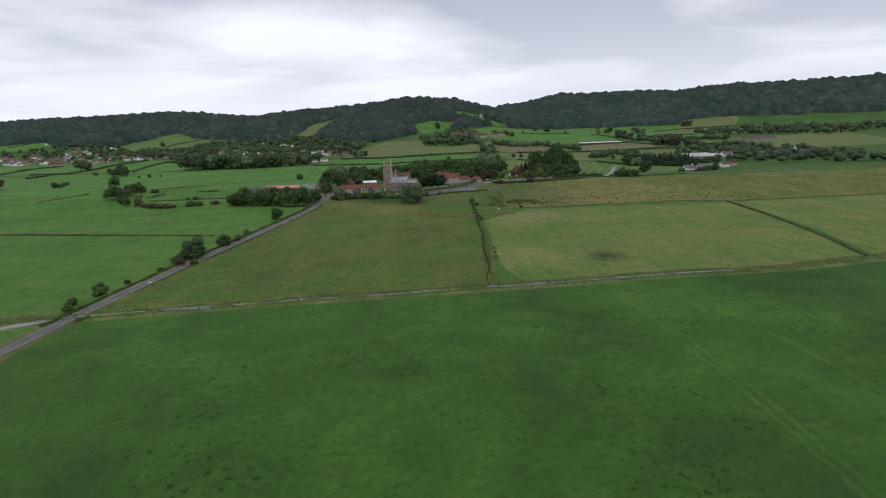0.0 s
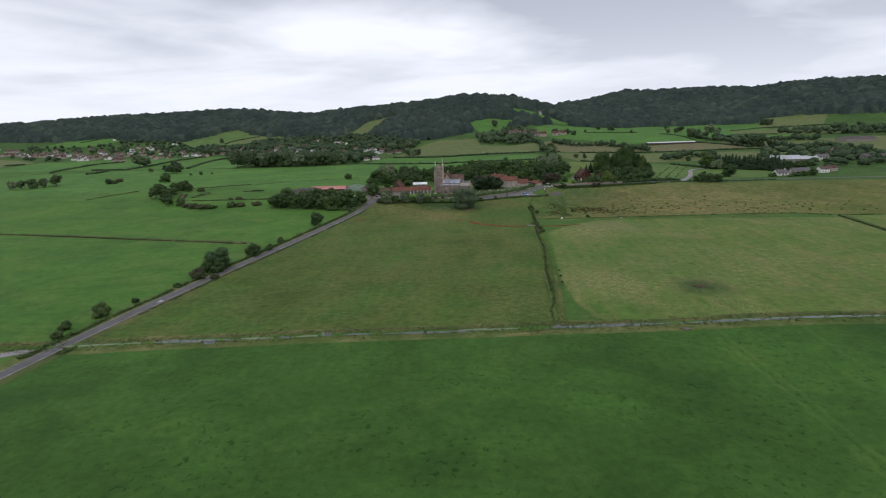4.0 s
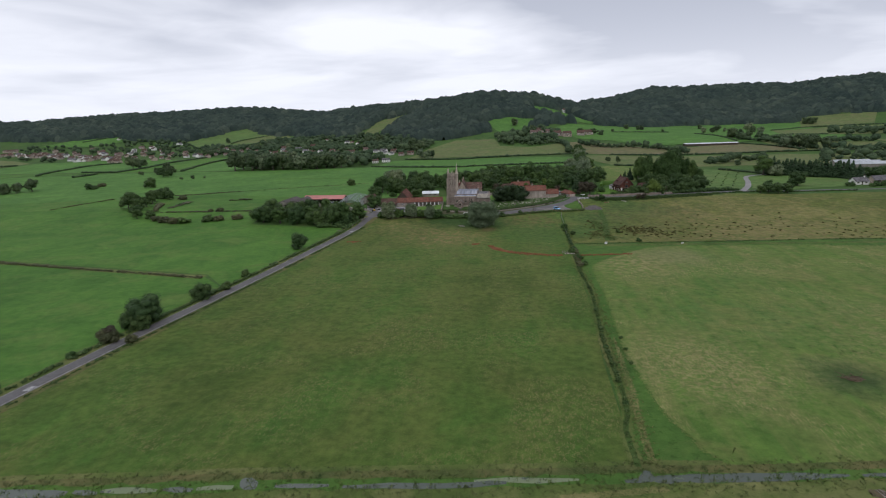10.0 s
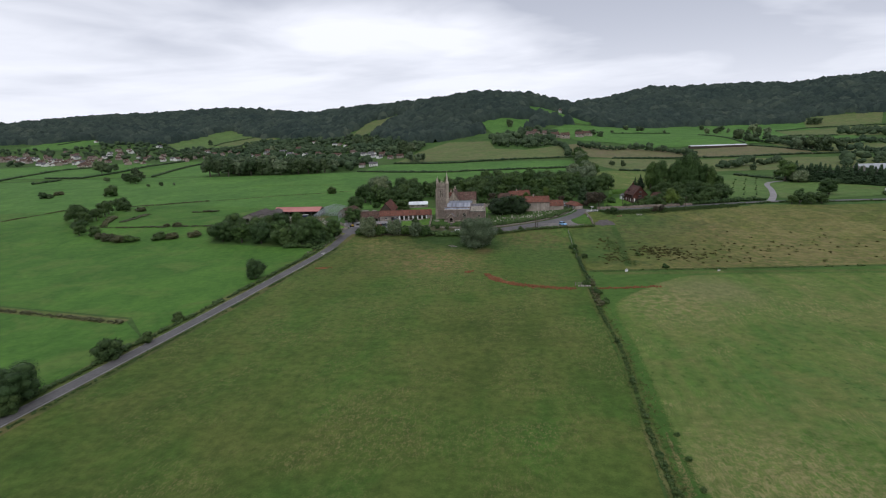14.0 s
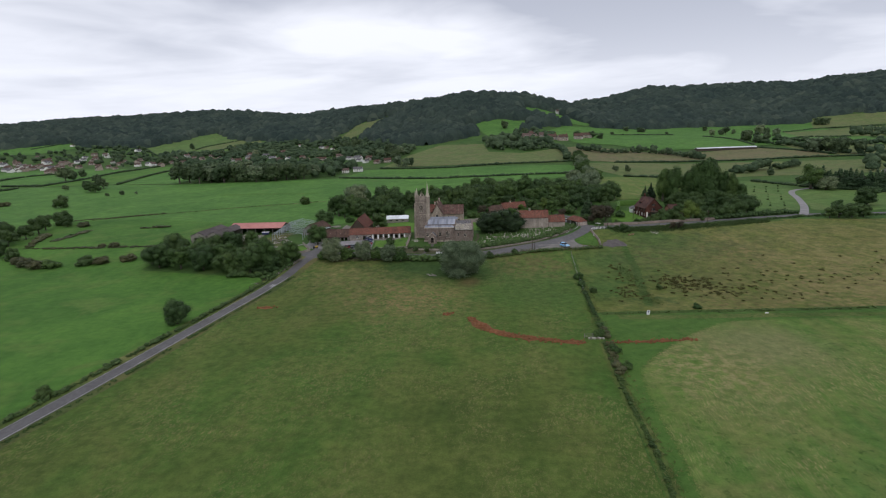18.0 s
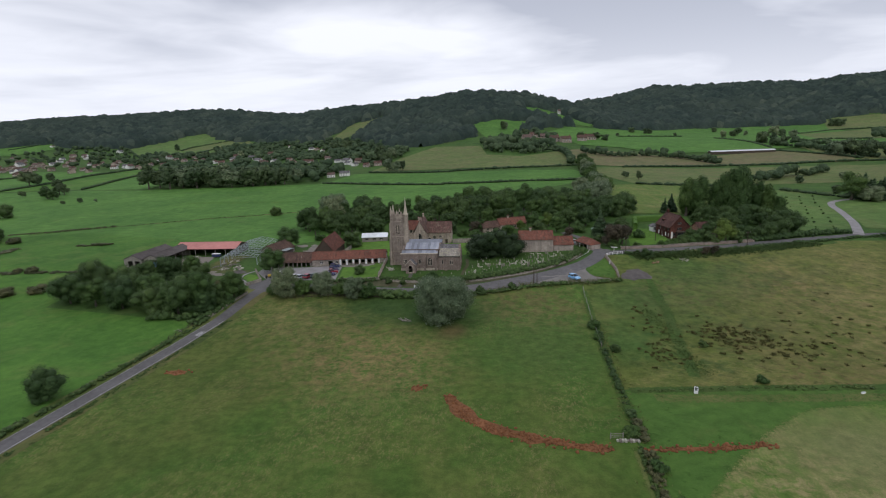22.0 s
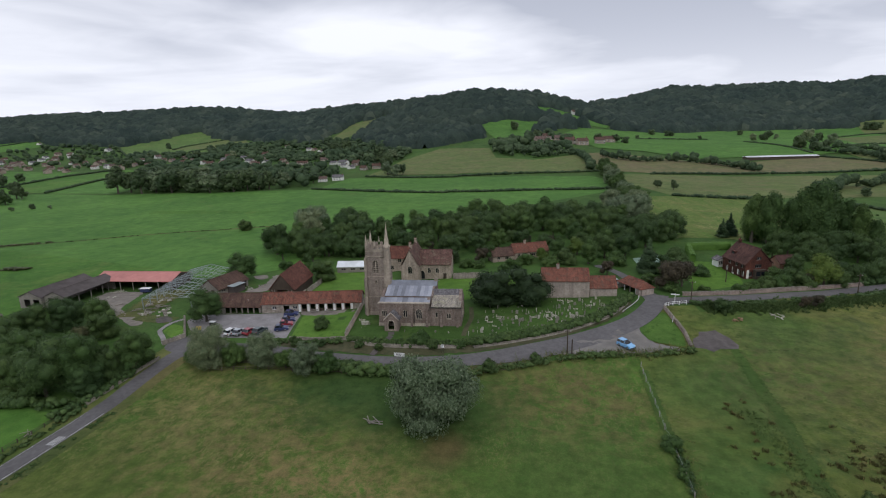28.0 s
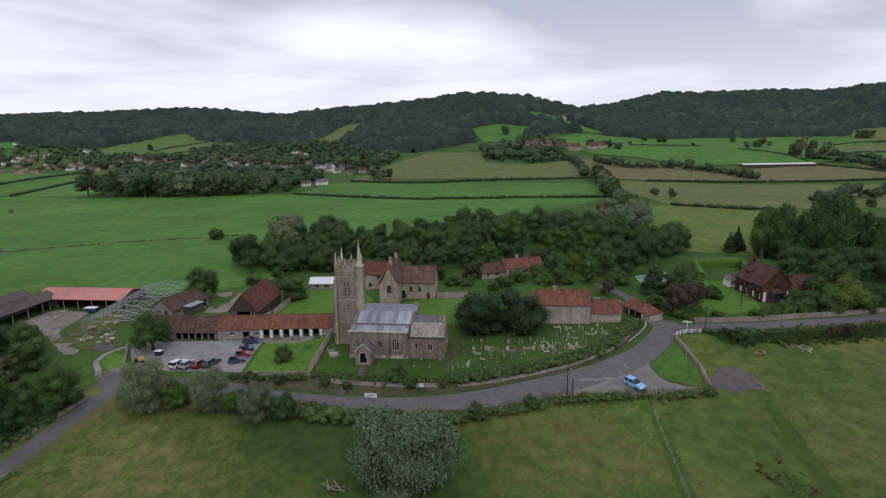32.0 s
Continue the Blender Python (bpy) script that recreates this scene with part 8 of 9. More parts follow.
# ---- the red-roofed barns at the bend of the lane ----
building("long_barn", "long stone barn with an orange clay-tiled roof", 7.8, 399.1, 0, 11.9, 6.4, 4.7, 7.0, STONE_BARN, TILE_RED, category="barn", chimneys=((4.2, 3.2, 0.9),), verge=0.1)
building("low_barn", "lower stone barn with an orange clay-tiled roof", 19.9, 399.7, 2, 6.8, 6.0, 2.4, 4.5, STONE_BARN, TILE_RED, category="barn", verge=0.1)
lb = building("lane_barn", "small open-fronted barn with orange tiles by the drive", 28.4, 407.4, -62, 8.6, 4.2, 1.9, 3.3, STONE_BARN, TILE_RED, category="barn", open_front=True, hip=1.6, verge=0.15, over=0.3)
for k in range(4):
    part("post", rounded(boxes((0.2 + 2.1 * k, 0.42 + 2.1 * k, 0.02, 0.24, -0.4, 1.95)), 0.03), WHITE if k % 2 else GREYWOOD, lb)
part("end_wall", boxes((6.8, 8.2, 0.03, 0.4, -0.6, 1.85)), STONE_BARN, lb)
building("cottage", "low stone cottage with an orange tiled roof", 1.3, 437.8, 20, 12.0, 5.6, 2.5, 4.7, STONE_HALL, TILE_RED, front=((1.6, 0.8, 0.9, 1.0, 2, "win"), (4.0, 0, 0.9, 1.9, 1, "door"), (6.4, 0.9, 1.8, 0.9, 3, "win"), (9.6, 0.9, 1.0, 0.9, 2, "win")), chimneys=((4.6, 2.8, 0.8),), category="cottage")
building("cottage", "lower cottage wing with brown tiles", -5.6, 435.2, 20, 7.2, 5.2, 2.1, 4.1, STONE_HALL, TILE_BROWN, front=((2.0, 0.8, 0.9, 0.9, 2, "win"), (4.8, 0.8, 1.2, 0.9, 2, "win")), category="cottage")

# ---- the brick house in its garden ----
house = building("brick_house", "tile-hung brick house with a steep dark red roof", 70.8, 416.9, 104, 9.6, 7.8, 4.2, 8.1, TILE_HUNG, TILE_HOUSE, left=((1.6, 0.5, 1.3, 1.4, 3, "win"), (3.9, 0.4, 2.4, 1.6, 4, "win"), (6.2, 0.5, 1.1, 1.4, 2, "win"), (3.8, 2.8, 1.9, 1.1, 3, "win"), (3.8, 5.0, 1.5, 0.9, 3, "win")), back=((2, 0.5, 1.3, 1.5, 2, "win"), (4.6, 0.0, 1.0, 2.0, 1, "door"), (7.0, 0.5, 1.6, 1.5, 3, "win"), (8.6, 0.5, 1.1, 1.5, 2, "win"), (3.0, 2.7, 1.2, 1.0, 2, "win"), (5.8, 2.7, 1.2, 1.0, 2, "win"), (8.2, 2.7, 1.2, 1.0, 2, "win")), fill=GREYWOOD, chimneys=((8.6, 3.8, 0.9),))
part("rendered_band", boxes((0.2, 9.4, 7.62, 7.67, 0, 0.45)), RENDERED, house, "white rendered plinth")
for u in (0.3, 2.8, 5.4, 7.4, 9.0):
    part("rendered_pier", boxes((u, u + 0.5, 7.62, 7.68, 0.0, 2.4)), RENDERED, house, "white rendered pier")
for v in (0.3, 6.6):
    part("rendered_pier", boxes((-0.06, 0, v, v + 0.7, 0, 2.4)), RENDERED, house)
bay = part("bay_window", rounded(boxes((-1.1, 0, 2.4, 5.4, 0, 2.4), (-1.25, 0, 2.25, 5.55, 2.4, 2.55)), 0.03), OAKWOOD, house)
part("pane", boxes((-1.13, -1.1, 2.6, 3.8, 0.9, 2.1), (-1.13, -1.1, 4.0, 5.2, 0.9, 2.1)), GLASS, bay)
dormer = part("dormer", boxes((6.2, 7.8, 5.0, 6.7, 4.6, 6.2)), TILE_HUNG, house, "tile-hung dormer window")
part("pane", boxes((6.5, 7.5, 6.7, 6.74, 5.2, 6.0)), GLASS, dormer)
building("garage", "low brick garage with a dark red tiled roof", 76.6, 424.6, 12, 6.6, 4.6, 2.0, 3.6, BRICK_RED, TILE_HOUSE, front=((5.0, 0, 2.0, 1.9, 1, "door"), (2.0, 1.0, 1.2, 0.9, 2, "win")), category="garage", fill=WHITE)
building("summer_house", "white conservatory beside the brick house", 62.9, 426.6, 104, 2.8, 2.8, 2.0, 2.7, WHITE, SLATE_GREY, front=((1.4, 0.6, 2.0, 1.3, 4, "win"),), left=((1.4, 0.6, 2.0, 1.3, 4, "win"),), category="conservatory", thick=0.15, fill=WHITE)

# ---- the village and the far farms ----
def far_house(wall, roof, label, L=10.0, W=7.0, eave=4.6, ridge=7.4):
    ob = thing("village_house", label, "house", group="village houses")
    part("wall", boxes((0, L, 0, W, -1.5, eave)), wall, ob)
    for x in (0, L - 0.3):
        bm = bmesh.new()
        vs = [bm.verts.new((x + d, y, z)) for d in (0, 0.3) for y, z in ((0, eave), (W, eave), (W / 2, ridge))]
        bm.faces.new(vs[:3]), bm.faces.new(vs[3:])
        for k in range(3):
            bm.faces.new((vs[k], vs[(k + 1) % 3], vs[3 + (k + 1) % 3], vs[3 + k]))
        part("gable", bm, wall, ob)
    roof_pair(ob, 0, L, 0, W, eave, ridge, roof, 0.4)
    chimney(ob, L - 1.0, W / 2, ridge - 0.5, ridge + 1.1, BRICK_RED)
    for u in (1.6, 4.6, 7.6):
        for z in (0.9, 3.0):
            win = part("window", boxes((u, u + 1.4, -0.05, 0.0, z, z + 1.2)), WHITE, ob)
            part("pane", boxes((u + 0.1, u + 0.65, -0.07, -0.05, z + 0.1, z + 1.1), (u + 0.75, u + 1.3, -0.07, -0.05, z + 0.1, z + 1.1)), GLASS, win)
    return ob


STYLES = [far_house(RENDERED, TILE_VILLAGE, "white rendered village house with a brown roof"), far_house(RENDERED, SLATE_GREY, "white rendered village house with a slate roof", 12, 7), far_house(STONE_HALL, TILE_VILLAGE, "stone village house with a brown roof", 11, 7), far_house(STONE_HALL, TILE_BROWN, "stone village house with an old tiled roof", 10, 7.5), far_house(STONE_BARN, TILE_BROWN, "pale village house with a red-brown roof", 9, 7, 4.4, 7.4)]
PLACED = set()


def settle(k, x, y, turn, s=1.0):
    m = pose(x, y, gz(x, y), 0, 0, turn) @ Matrix.Diagonal((s, s, s * 0.84, 1))
    if k in PLACED:
        ob = copy_thing(STYLES[k], Matrix.Identity(4))
    else:
        ob = STYLES[k]
        PLACED.add(k)
    ob.matrix_basis = m
    return ob


for k, (x, y, turn, size) in enumerate(HOMES):
    settle(vill.choice((0, 0, 1, 1, 2, 3, 3, 4) if x > -470 else (0, 1, 2, 2, 3, 3, 4, 4)), x, y, turn, size)
for x, y, k, t in HILLSIDE + [(98, 1140, 0, 10), (470, 1180, 0, 20)]:
    settle(k, x, y, t, 1.15)
for x, y, k, t in ((262, 478, 3, 5), (252, 470, 0, 12), (300, 560, 1, 10), (320, 590, 0, 0), (340, 600, 4, 20), (360, 640, 2, 5), (380, 560, 0, -10), (402, 600, 1, 12)):
    settle(k, x, y, t, 0.72 if y < 500 else 0.9)
# long white-roofed glasshouse and sheds of the eastern farms
PALEROOF = plain("pale_sheet_roof", (0.62, 0.64, 0.66), (0.72, 0.74, 0.75), 0.5, 0.5, relief=0.05)
building("poultry_house", "very long low shed with a pale sheet roof", 203, 760, 7, 62, 7.0, 2.8, 3.5, OAKWOOD, PALEROOF, category="shed", thick=0.3)
GREYROOF = plain("weathered_pale_sheeting", (0.36, 0.38, 0.40), (0.50, 0.52, 0.54), 0.5, 0.6, relief=0.05)
for k in range(3):
    building("packing_shed", "wide shed bay with a pale sheet roof", 260 - 0.35 * k, 548 + 7.6 * k, 3, 34 - 3 * k, 7.2, 3.0, 4.6, GREYWOOD, GREYROOF, category="shed", thick=0.3)
building("bungalow", "low white bungalow with a grey slate roof", 214, 457, 6, 8.6, 6, 2.2, 4.2, RENDERED, SLATE_GREY, front=((1.9, 0.8, 1.5, 1.0, 3, "win"), (4.4, 0, 1.0, 1.9, 1, "door"), (6.7, 0.8, 1.5, 1.0, 3, "win")), category="bungalow", chimneys=((7.2, 3.0, 0.8),))
building("bungalow", "long low bungalow with a blue-grey slate roof", 228, 462, 4, 13, 7, 2.2, 4.6, STONE_HALL, SLATE_GREY, front=((3, 0.9, 1.8, 1.1, 3, "win"), (7.5, 0, 1.0, 2.0, 1, "door"), (11.5, 0.9, 1.8, 1.1, 3, "win")), category="bungalow")
building("farm_shed", "far grey-roofed farm shed", 436, 748, 10, 40, 18, 4.5, 7.0, GREYWOOD, SHEET_GREY, category="shed", thick=0.3)
building("farm_shed", "grey farm shed among the eastern trees", 330, 545, -6, 30, 14, 4.0, 6.4, GREYWOOD, SHEET_GREY, category="shed", thick=0.3)


# ---- walls, fences and signs ----
def stone_wall(points, tall, thick, label, material=STONE_WALL, top=True, category="wall"):
    """A dry wall along a line: a battered body and loose cap stones."""
    line = curve(points, 1.2)
    side = sideways(line)
    ob = thing("garden_wall", label, category)
    rng = np.random.default_rng(len(line))
    v, f = [], []
    for k, (p, s) in enumerate(zip(line[:, :2], side)):
        h = gz(*p)
        t = tall * rng.uniform(0.90, 1.08)
        for d, z in ((-0.5, h - 0.4), (-0.42, h + t), (0.42, h + t), (0.5, h - 0.4)):
            v.append((*(p + s * thick * d), z))
    n = len(line)
    for k in range(n - 1):
        for j in range(3):
            f.append((4 * k + j, 4 * k + j + 1, 4 * k + j + 5, 4 * k + j + 4))
    f += [(0, 3, 2, 1), (4 * n - 4, 4 * n - 3, 4 * n - 2, 4 * n - 1)]
    sheet("wall_body", v, f, material, ob)
    if top:
        bm = bmesh.new()
        for k, (p, s) in enumerate(zip(curve(points, 0.55)[:, :2], sideways(curve(points, 0.55)))):
            z = gz(*p) + tall
            box(bm, -thick * 0.46, thick * 0.46, -0.22, 0.22, 0, 0.16 * rng.uniform(0.7, 1.5), Matrix.Translation((*p, z)) @ Matrix.Rotation(math.atan2(s[1], s[0]) + rng.uniform(-0.15, 0.15), 4, "Z"))
        cap = part("cap_stones", bm, STONE_WALL, ob, "loose pale cap stones")
        tagged(cap, kind="stuff")
    return ob


stone_wall([(-36.9, 374.8), (-37.4, 383), (-38.1, 391), (-38.8, 397.6)], 1.2, 0.45, "pale stone wall between churchyard and lawn", STONE_HALL)
stone_wall([(-50, 375.0), (-44, 374.6), (-37.4, 374.4), (-31, 372.4), (-20, 372), (-10, 372.4)], 0.55, 0.45, "low stone churchyard wall beside the lane")
stone_wall([(37.1, 375), (37.4, 380.8), (36.8, 386.9), (36.3, 392.3)], 0.7, 0.5, "ruined dark stone wall at the junction", STONE_CHURCH)
stone_wall([(43, 401.0), (50.2, 401.9), (57.2, 403.0), (65.2, 404.9), (77.7, 408.0), (92, 412.6)], 0.9, 0.5, "weathered stone garden wall along the lane", STONE_CHURCH)
stone_wall([(-8, 372.4), (0, 374.6), (9, 378.2), (17, 382.8), (23.4, 388.2), (28.2, 394.8)], 0.4, 0.4, "low pale stone wall at the foot of the churchyard hedge")
stone_wall([(-83.4, 387.4), (-81.4, 384.2), (-79.2, 380.6), (-77.0, 377.0), (-76.6, 376.4), (-77.2, 375.6), (-78.6, 374.0), (-79.8, 372.6)], 0.9, 0.45, "stone wall round the grass at the farm entrance")
stone_wall([(-79.3, 348.4), (-78.3, 356), (-77.6, 361.4), (-76.6, 366.4)], 0.5, 0.35, "low mossy wall beside the lane", STONE_WALL)
stone_wall([(-17.0, 418.0), (-9, 418.0)], 1.6, 0.5, "stone garden wall beside the hall")
stone_wall([(-58.8, 401.6), (-58.2, 406.6)], 1.4, 0.4, "stone wall by the tall barn")
stone_wall([(-58.0, 407.4), (-57.4, 418)], 1.3, 0.4, "pale wall along the barn garden")


def fence(points, label, gap=2.4, tall=1.1, rails=2, material=GREYWOOD, wire=False):
    """Posts with rails or wires between them."""
    line = curve(points, gap)
    ob = thing("fence", label, "fence")
    post = None
    tops = []
    for p in line[:, :2]:
        z = gz(*p)
        if post is None:
            post = part("post", rounded(boxes((-0.06, 0.06, -0.06, 0.06, -0.3, tall)), 0.015), material, ob)
            q = post
        else:
            q = new("post", post.data)
            q.parent = ob
        q.location = (*p, z)
        tops.append(Vector((*p, z)))
    for a, b in zip(tops, tops[1:]):
        for k in range(rails):
            h = tall * (k + 1) / (rails + 0.25)
            bm = bmesh.new()
            tube(bm, a + Vector((0, 0, h)), b + Vector((0, 0, h)), 0.012 if wire else 0.045, None, 4)
            part("wire" if wire else "rail", bm, STEEL if wire else material, ob)
    return ob


fence([(25.2, 367), (25.0, 362), (24.9, 355), (24.7, 348), (24.5, 340), (24.3, 332)], "post and wire field fence", 3.2, 1.1, 2, wire=True)
fence([(-62, 361.5), (-52, 362.5), (-40, 361.8), (-34, 361.6)], "dark wooden rail fence under the willows", 2.4, 1.0, 2, OAKWOOD)
fence([(-82.4, 334), (-81.2, 341), (-80.6, 347)], "weathered fence beside the lane", 2.2, 0.9, 2, OAKWOOD)
fence([(36.3, 392.5), (37.0, 393.8), (38.9, 394.8), (42.3, 395.6)], "white painted rail fence on the corner", 1.4, 1.0, 2, WHITE)


def pole(x, y, tall, label, arms=1):
    ob = thing("utility_pole", label, "pole", pose(x, y, gz(x, y)))
    bm = bmesh.new()
    tube(bm, (0, 0, -0.6), (0, 0, tall), 0.15, 0.10, 8)
    part("shaft", bm, OAKWOOD, ob)
    for k in range(arms):
        part("cross_arm", boxes((-0.7, 0.7, -0.05, 0.05, tall - 0.5 - 0.5 * k, tall - 0.4 - 0.5 * k)), OAKWOOD, ob)
        for u in (-0.6, 0.6):
            bm = bmesh.new()
            tube(bm, (u, 0, tall - 0.4 - 0.5 * k), (u, 0, tall - 0.22 - 0.5 * k), 0.05, 0.04, 6)
            part("insulator", bm, WHITE, ob)
    return ob


pole(43.6, 396.6, 5.6, "dark wooden utility pole at the lane")
pole(11.4, 371.4, 5.2, "slim dark wooden pole beside the lay-by")
pole(12.3, 370.9, 3.4, "short stay pole beside the lay-by", 0)
pole(86.2, 405.2, 5.5, "pale wooden utility pole by the lane")
pole(57.5, 412.4, 4.6, "thin pole in the garden", 0)
pole(-66.6, 377, 0.9, "low timber bollard at the car park", 0)


def board(x, y, turn, w, h, low, label, material=SIGNWHITE):
    ob = thing("sign", label, "sign", pose(x, y, gz(x, y), 0, 0, turn))
    for u in (-w * 0.35, w * 0.35):
        part("post", boxes((u - 0.04, u + 0.04, 0.03, 0.11, -0.3, low + h)), OAKWOOD, ob)
    face = part("board", rounded(boxes((-w / 2, w / 2, -0.03, 0.03, low, low + h)), 0.01), material, ob)
    for k in range(3):
        part("writing_bar", boxes((-w * 0.3, w * (0.3 - 0.1 * k), -0.04, -0.032, low + h * (0.72 - 0.22 * k), low + h * (0.80 - 0.22 * k))), IRON, face)
    return ob


board(-23.5, 368.5, -4, 2.3, 0.8, 0.25, "white notice board on posts beside the lane")
board(-14.6, 370.6, 0, 0.7, 0.7, 1.2, "small white sign by the churchyard gate")
board(36.3, 385.6, 70, 1.3, 1.1, 0.3, "pale tarpaulin-white board leaning on the wall")
finger = thing("finger_post", "white finger post at the junction", "sign post", pose(39.6, 395.9, gz(39.6, 395.9)))
bm = bmesh.new()
tube(bm, (0, 0, -0.3), (0, 0, 2.6), 0.06, 0.05, 8)
part("shaft", bm, WHITE, finger)
part("arm", boxes((0.05, 1.0, -0.03, 0.03, 2.1, 2.35)), WHITE, finger)
part("arm", boxes((-1.0, -0.05, -0.03, 0.03, 2.2, 2.45)), WHITE, finger)

# ---- cars ----
def car_paint(name, color):
    m = Nodes(name, 0.28, 0.0, 0.5)
    m.b.inputs["Coat Weight"].default_value = 0.6
    return m.done(m.mix(m.span(m.noise(1.5, 4, 0.6), 0.4, 0.7, 0, 0.25), color, tuple(c * 0.7 for c in color)))


RUBBER = plain("tyre_rubber", (0.02, 0.02, 0.02), (0.03, 0.03, 0.03), 4.0, 0.9)
ALLOY = plain("grey_wheel_metal", (0.35, 0.35, 0.36), (0.45, 0.45, 0.46), 4.0, 0.35, 0.8)
LAMP_RED = plain("red_lamp_lens", (0.35, 0.02, 0.02), (0.42, 0.03, 0.03), 4.0, 0.2)
LAMP_CLEAR = plain("clear_lamp_lens", (0.70, 0.70, 0.68), (0.78, 0.78, 0.76), 4.0, 0.15)


def car(label, paint, x, y, turn, long=4.1, high=1.46, estate=False, lift=0.06, group="cars in the car park"):
    """A car: its nose along local +x."""
    ob = thing("car", label, "car", pose(x, y, gz(x, y) + lift, 0, 0, turn), group)
    h, w = long / 2, 0.86
    shape = [(-h, 0.30), (-h, 0.78), (-h + 0.12, 0.92), (h - 1.15, 0.92), (h - 0.25, 0.78), (h, 0.62), (h, 0.30), (h - 0.4, 0.20), (-h + 0.4, 0.20)]
    bm = bmesh.new()
    f = bm.faces.new([bm.verts.new((px, -w, pz)) for px, pz in shape])
    r = bmesh.ops.extrude_face_region(bm, geom=[f])
    bmesh.ops.translate(bm, vec=(0, 2 * w, 0), verts=[v for v in r["geom"] if isinstance(v, bmesh.types.BMVert)])
    bmesh.ops.bevel(bm, geom=bm.edges[:], offset=0.06, segments=2, affect="EDGES")
    body = part("body", bm, paint, ob, smooth_faces=False)
    back = -h + (0.18 if estate else 0.55)
    cab = [(-h + 0.10, 0.90), (back, high), (h - 1.95, high), (h - 1.12, 0.90)]
    bm = bmesh.new()
    lo = [bm.verts.new((px, s * (w - 0.03 if pz < 1 else w - 0.20), pz)) for s in (-1, 1) for px, pz in cab]
    bm.faces.new(lo[:4]), bm.faces.new(lo[4:][::-1])
    for k in range(4):
        bm.faces.new((lo[k], lo[(k + 1) % 4], lo[4 + (k + 1) % 4], lo[4 + k]))
    bmesh.ops.bevel(bm, geom=bm.edges[:], offset=0.05, segments=1, affect="EDGES")
    glass = part("glasshouse", bm, GLASS, ob, "dark car windows")
    part("roof", rounded(boxes((back + 0.02, h - 1.97, -w + 0.19, w - 0.19, high - 0.02, high + 0.035)), 0.02), paint, ob)
    for px in (back + 0.75, h - 1.7):
        bm = bmesh.new()
        for s in (-1, 1):
            tube(bm, (px, s * (w - 0.02), 0.9), (px, s * (w - 0.185), high), 0.045, 0.045, 4)
        part("pillar", bm, paint, ob)
    for sx in (-h + 0.75, h - 0.78):
        for sy in (-1, 1):
            bm = bmesh.new()
            tube(bm, (sx, sy * (w - 0.16), 0.31), (sx, sy * (w + 0.02), 0.31), 0.31, 0.30, 14)
            tyre = part("tyre", bm, RUBBER, ob)
            bm = bmesh.new()
            tube(bm, (sx, sy * (w + 0.0), 0.31), (sx, sy * (w + 0.035), 0.31), 0.20, 0.18, 10)
            part("rim", bm, ALLOY, tyre)
    for s in (-1, 1):
        part("headlight", rounded(boxes((h - 0.10, h + 0.01, s * 0.62 - 0.16, s * 0.62 + 0.16, 0.58, 0.72)), 0.02), LAMP_CLEAR, ob)
        part("tail_light", rounded(boxes((-h - 0.01, -h + 0.06, s * 0.70 - 0.10, s * 0.70 + 0.10, 0.62, 0.86)), 0.02), LAMP_RED, ob)
        part("mirror", rounded(boxes((h - 1.45, h - 1.28, s * (w + 0.1) - 0.08, s * (w + 0.1) + 0.08, 0.92, 1.06)), 0.02), paint, ob)
    part("number_plate", boxes((h - 0.005, h + 0.015, -0.24, 0.24, 0.36, 0.46)), SIGNWHITE, ob)
    part("bumper", rounded(boxes((h - 0.1, h + 0.03, -w + 0.08, w - 0.08, 0.28, 0.42)), 0.02), IRON, ob)
    part("bumper", rounded(boxes((-h - 0.03, -h + 0.1, -w + 0.08, w - 0.08, 0.28, 0.44)), 0.02), IRON, ob)
    return ob


P_WHITE, P_SILVER, P_RED = car_paint("white_car_paint", (0.72, 0.72, 0.72)), car_paint("silver_car_paint", (0.40, 0.43, 0.46)), car_paint("red_car_paint", (0.32, 0.03, 0.045))
P_NAVY, P_TEAL, P_SKY, P_DARK = car_paint("navy_car_paint", (0.030, 0.045, 0.13)), car_paint("dark_green_car_paint", (0.05, 0.075, 0.075)), car_paint("pale_blue_car_paint", (0.22, 0.48, 0.78)), car_paint("dark_grey_car_paint", (0.045, 0.05, 0.06))
car("white estate car parked on gravel", P_WHITE, -65.7, 378.2, 71, 4.0, 1.5, True)
car("silver hatchback parked on gravel", P_SILVER, -63.6, 378.0, 71, 3.8)
car("red hatchback parked on gravel", P_RED, -61.2, 378.3, 71, 3.8)
car("dark green hatchback parked on gravel", P_TEAL, -59.0, 378.7, 73, 3.9)
car("navy saloon car parked by the stables", P_NAVY, -55.6, 389.6, 10, 3.6)
car("navy hatchback parked beside the lawn", P_NAVY, -54.6, 385.2, 20, 3.3)
car("red hatchback parked beside the lawn", P_RED, -54.1, 382.6, 20, 3.3)
car("dark blue hatchback parked beside the lawn", P_NAVY, -54.2, 380.0, 20, 3.3)
car("pale blue hatchback parked in the lay-by", P_SKY, 23.7, 374.0, -52, 3.7, 1.46, True, lift=0.11, group="cars by the lane")
car("silver car parked behind the red-roofed barns", P_SILVER, 28.6, 410.0, 20, lift=0.1, group="cars by the lane")
car("dark car parked behind the red-roofed barns", P_DARK, 24.0, 412.5, 25, lift=0.1, group="cars by the lane")

# ---- the churchyard ----
HEADSTONE = plain("lichened_headstone", (0.15, 0.145, 0.115), (0.30, 0.285, 0.235), 2.5, 0.95, relief=0.5)
PALESTONE = plain("pale_headstone", (0.34, 0.33, 0.27), (0.52, 0.50, 0.43), 2.5, 0.85, relief=0.3)


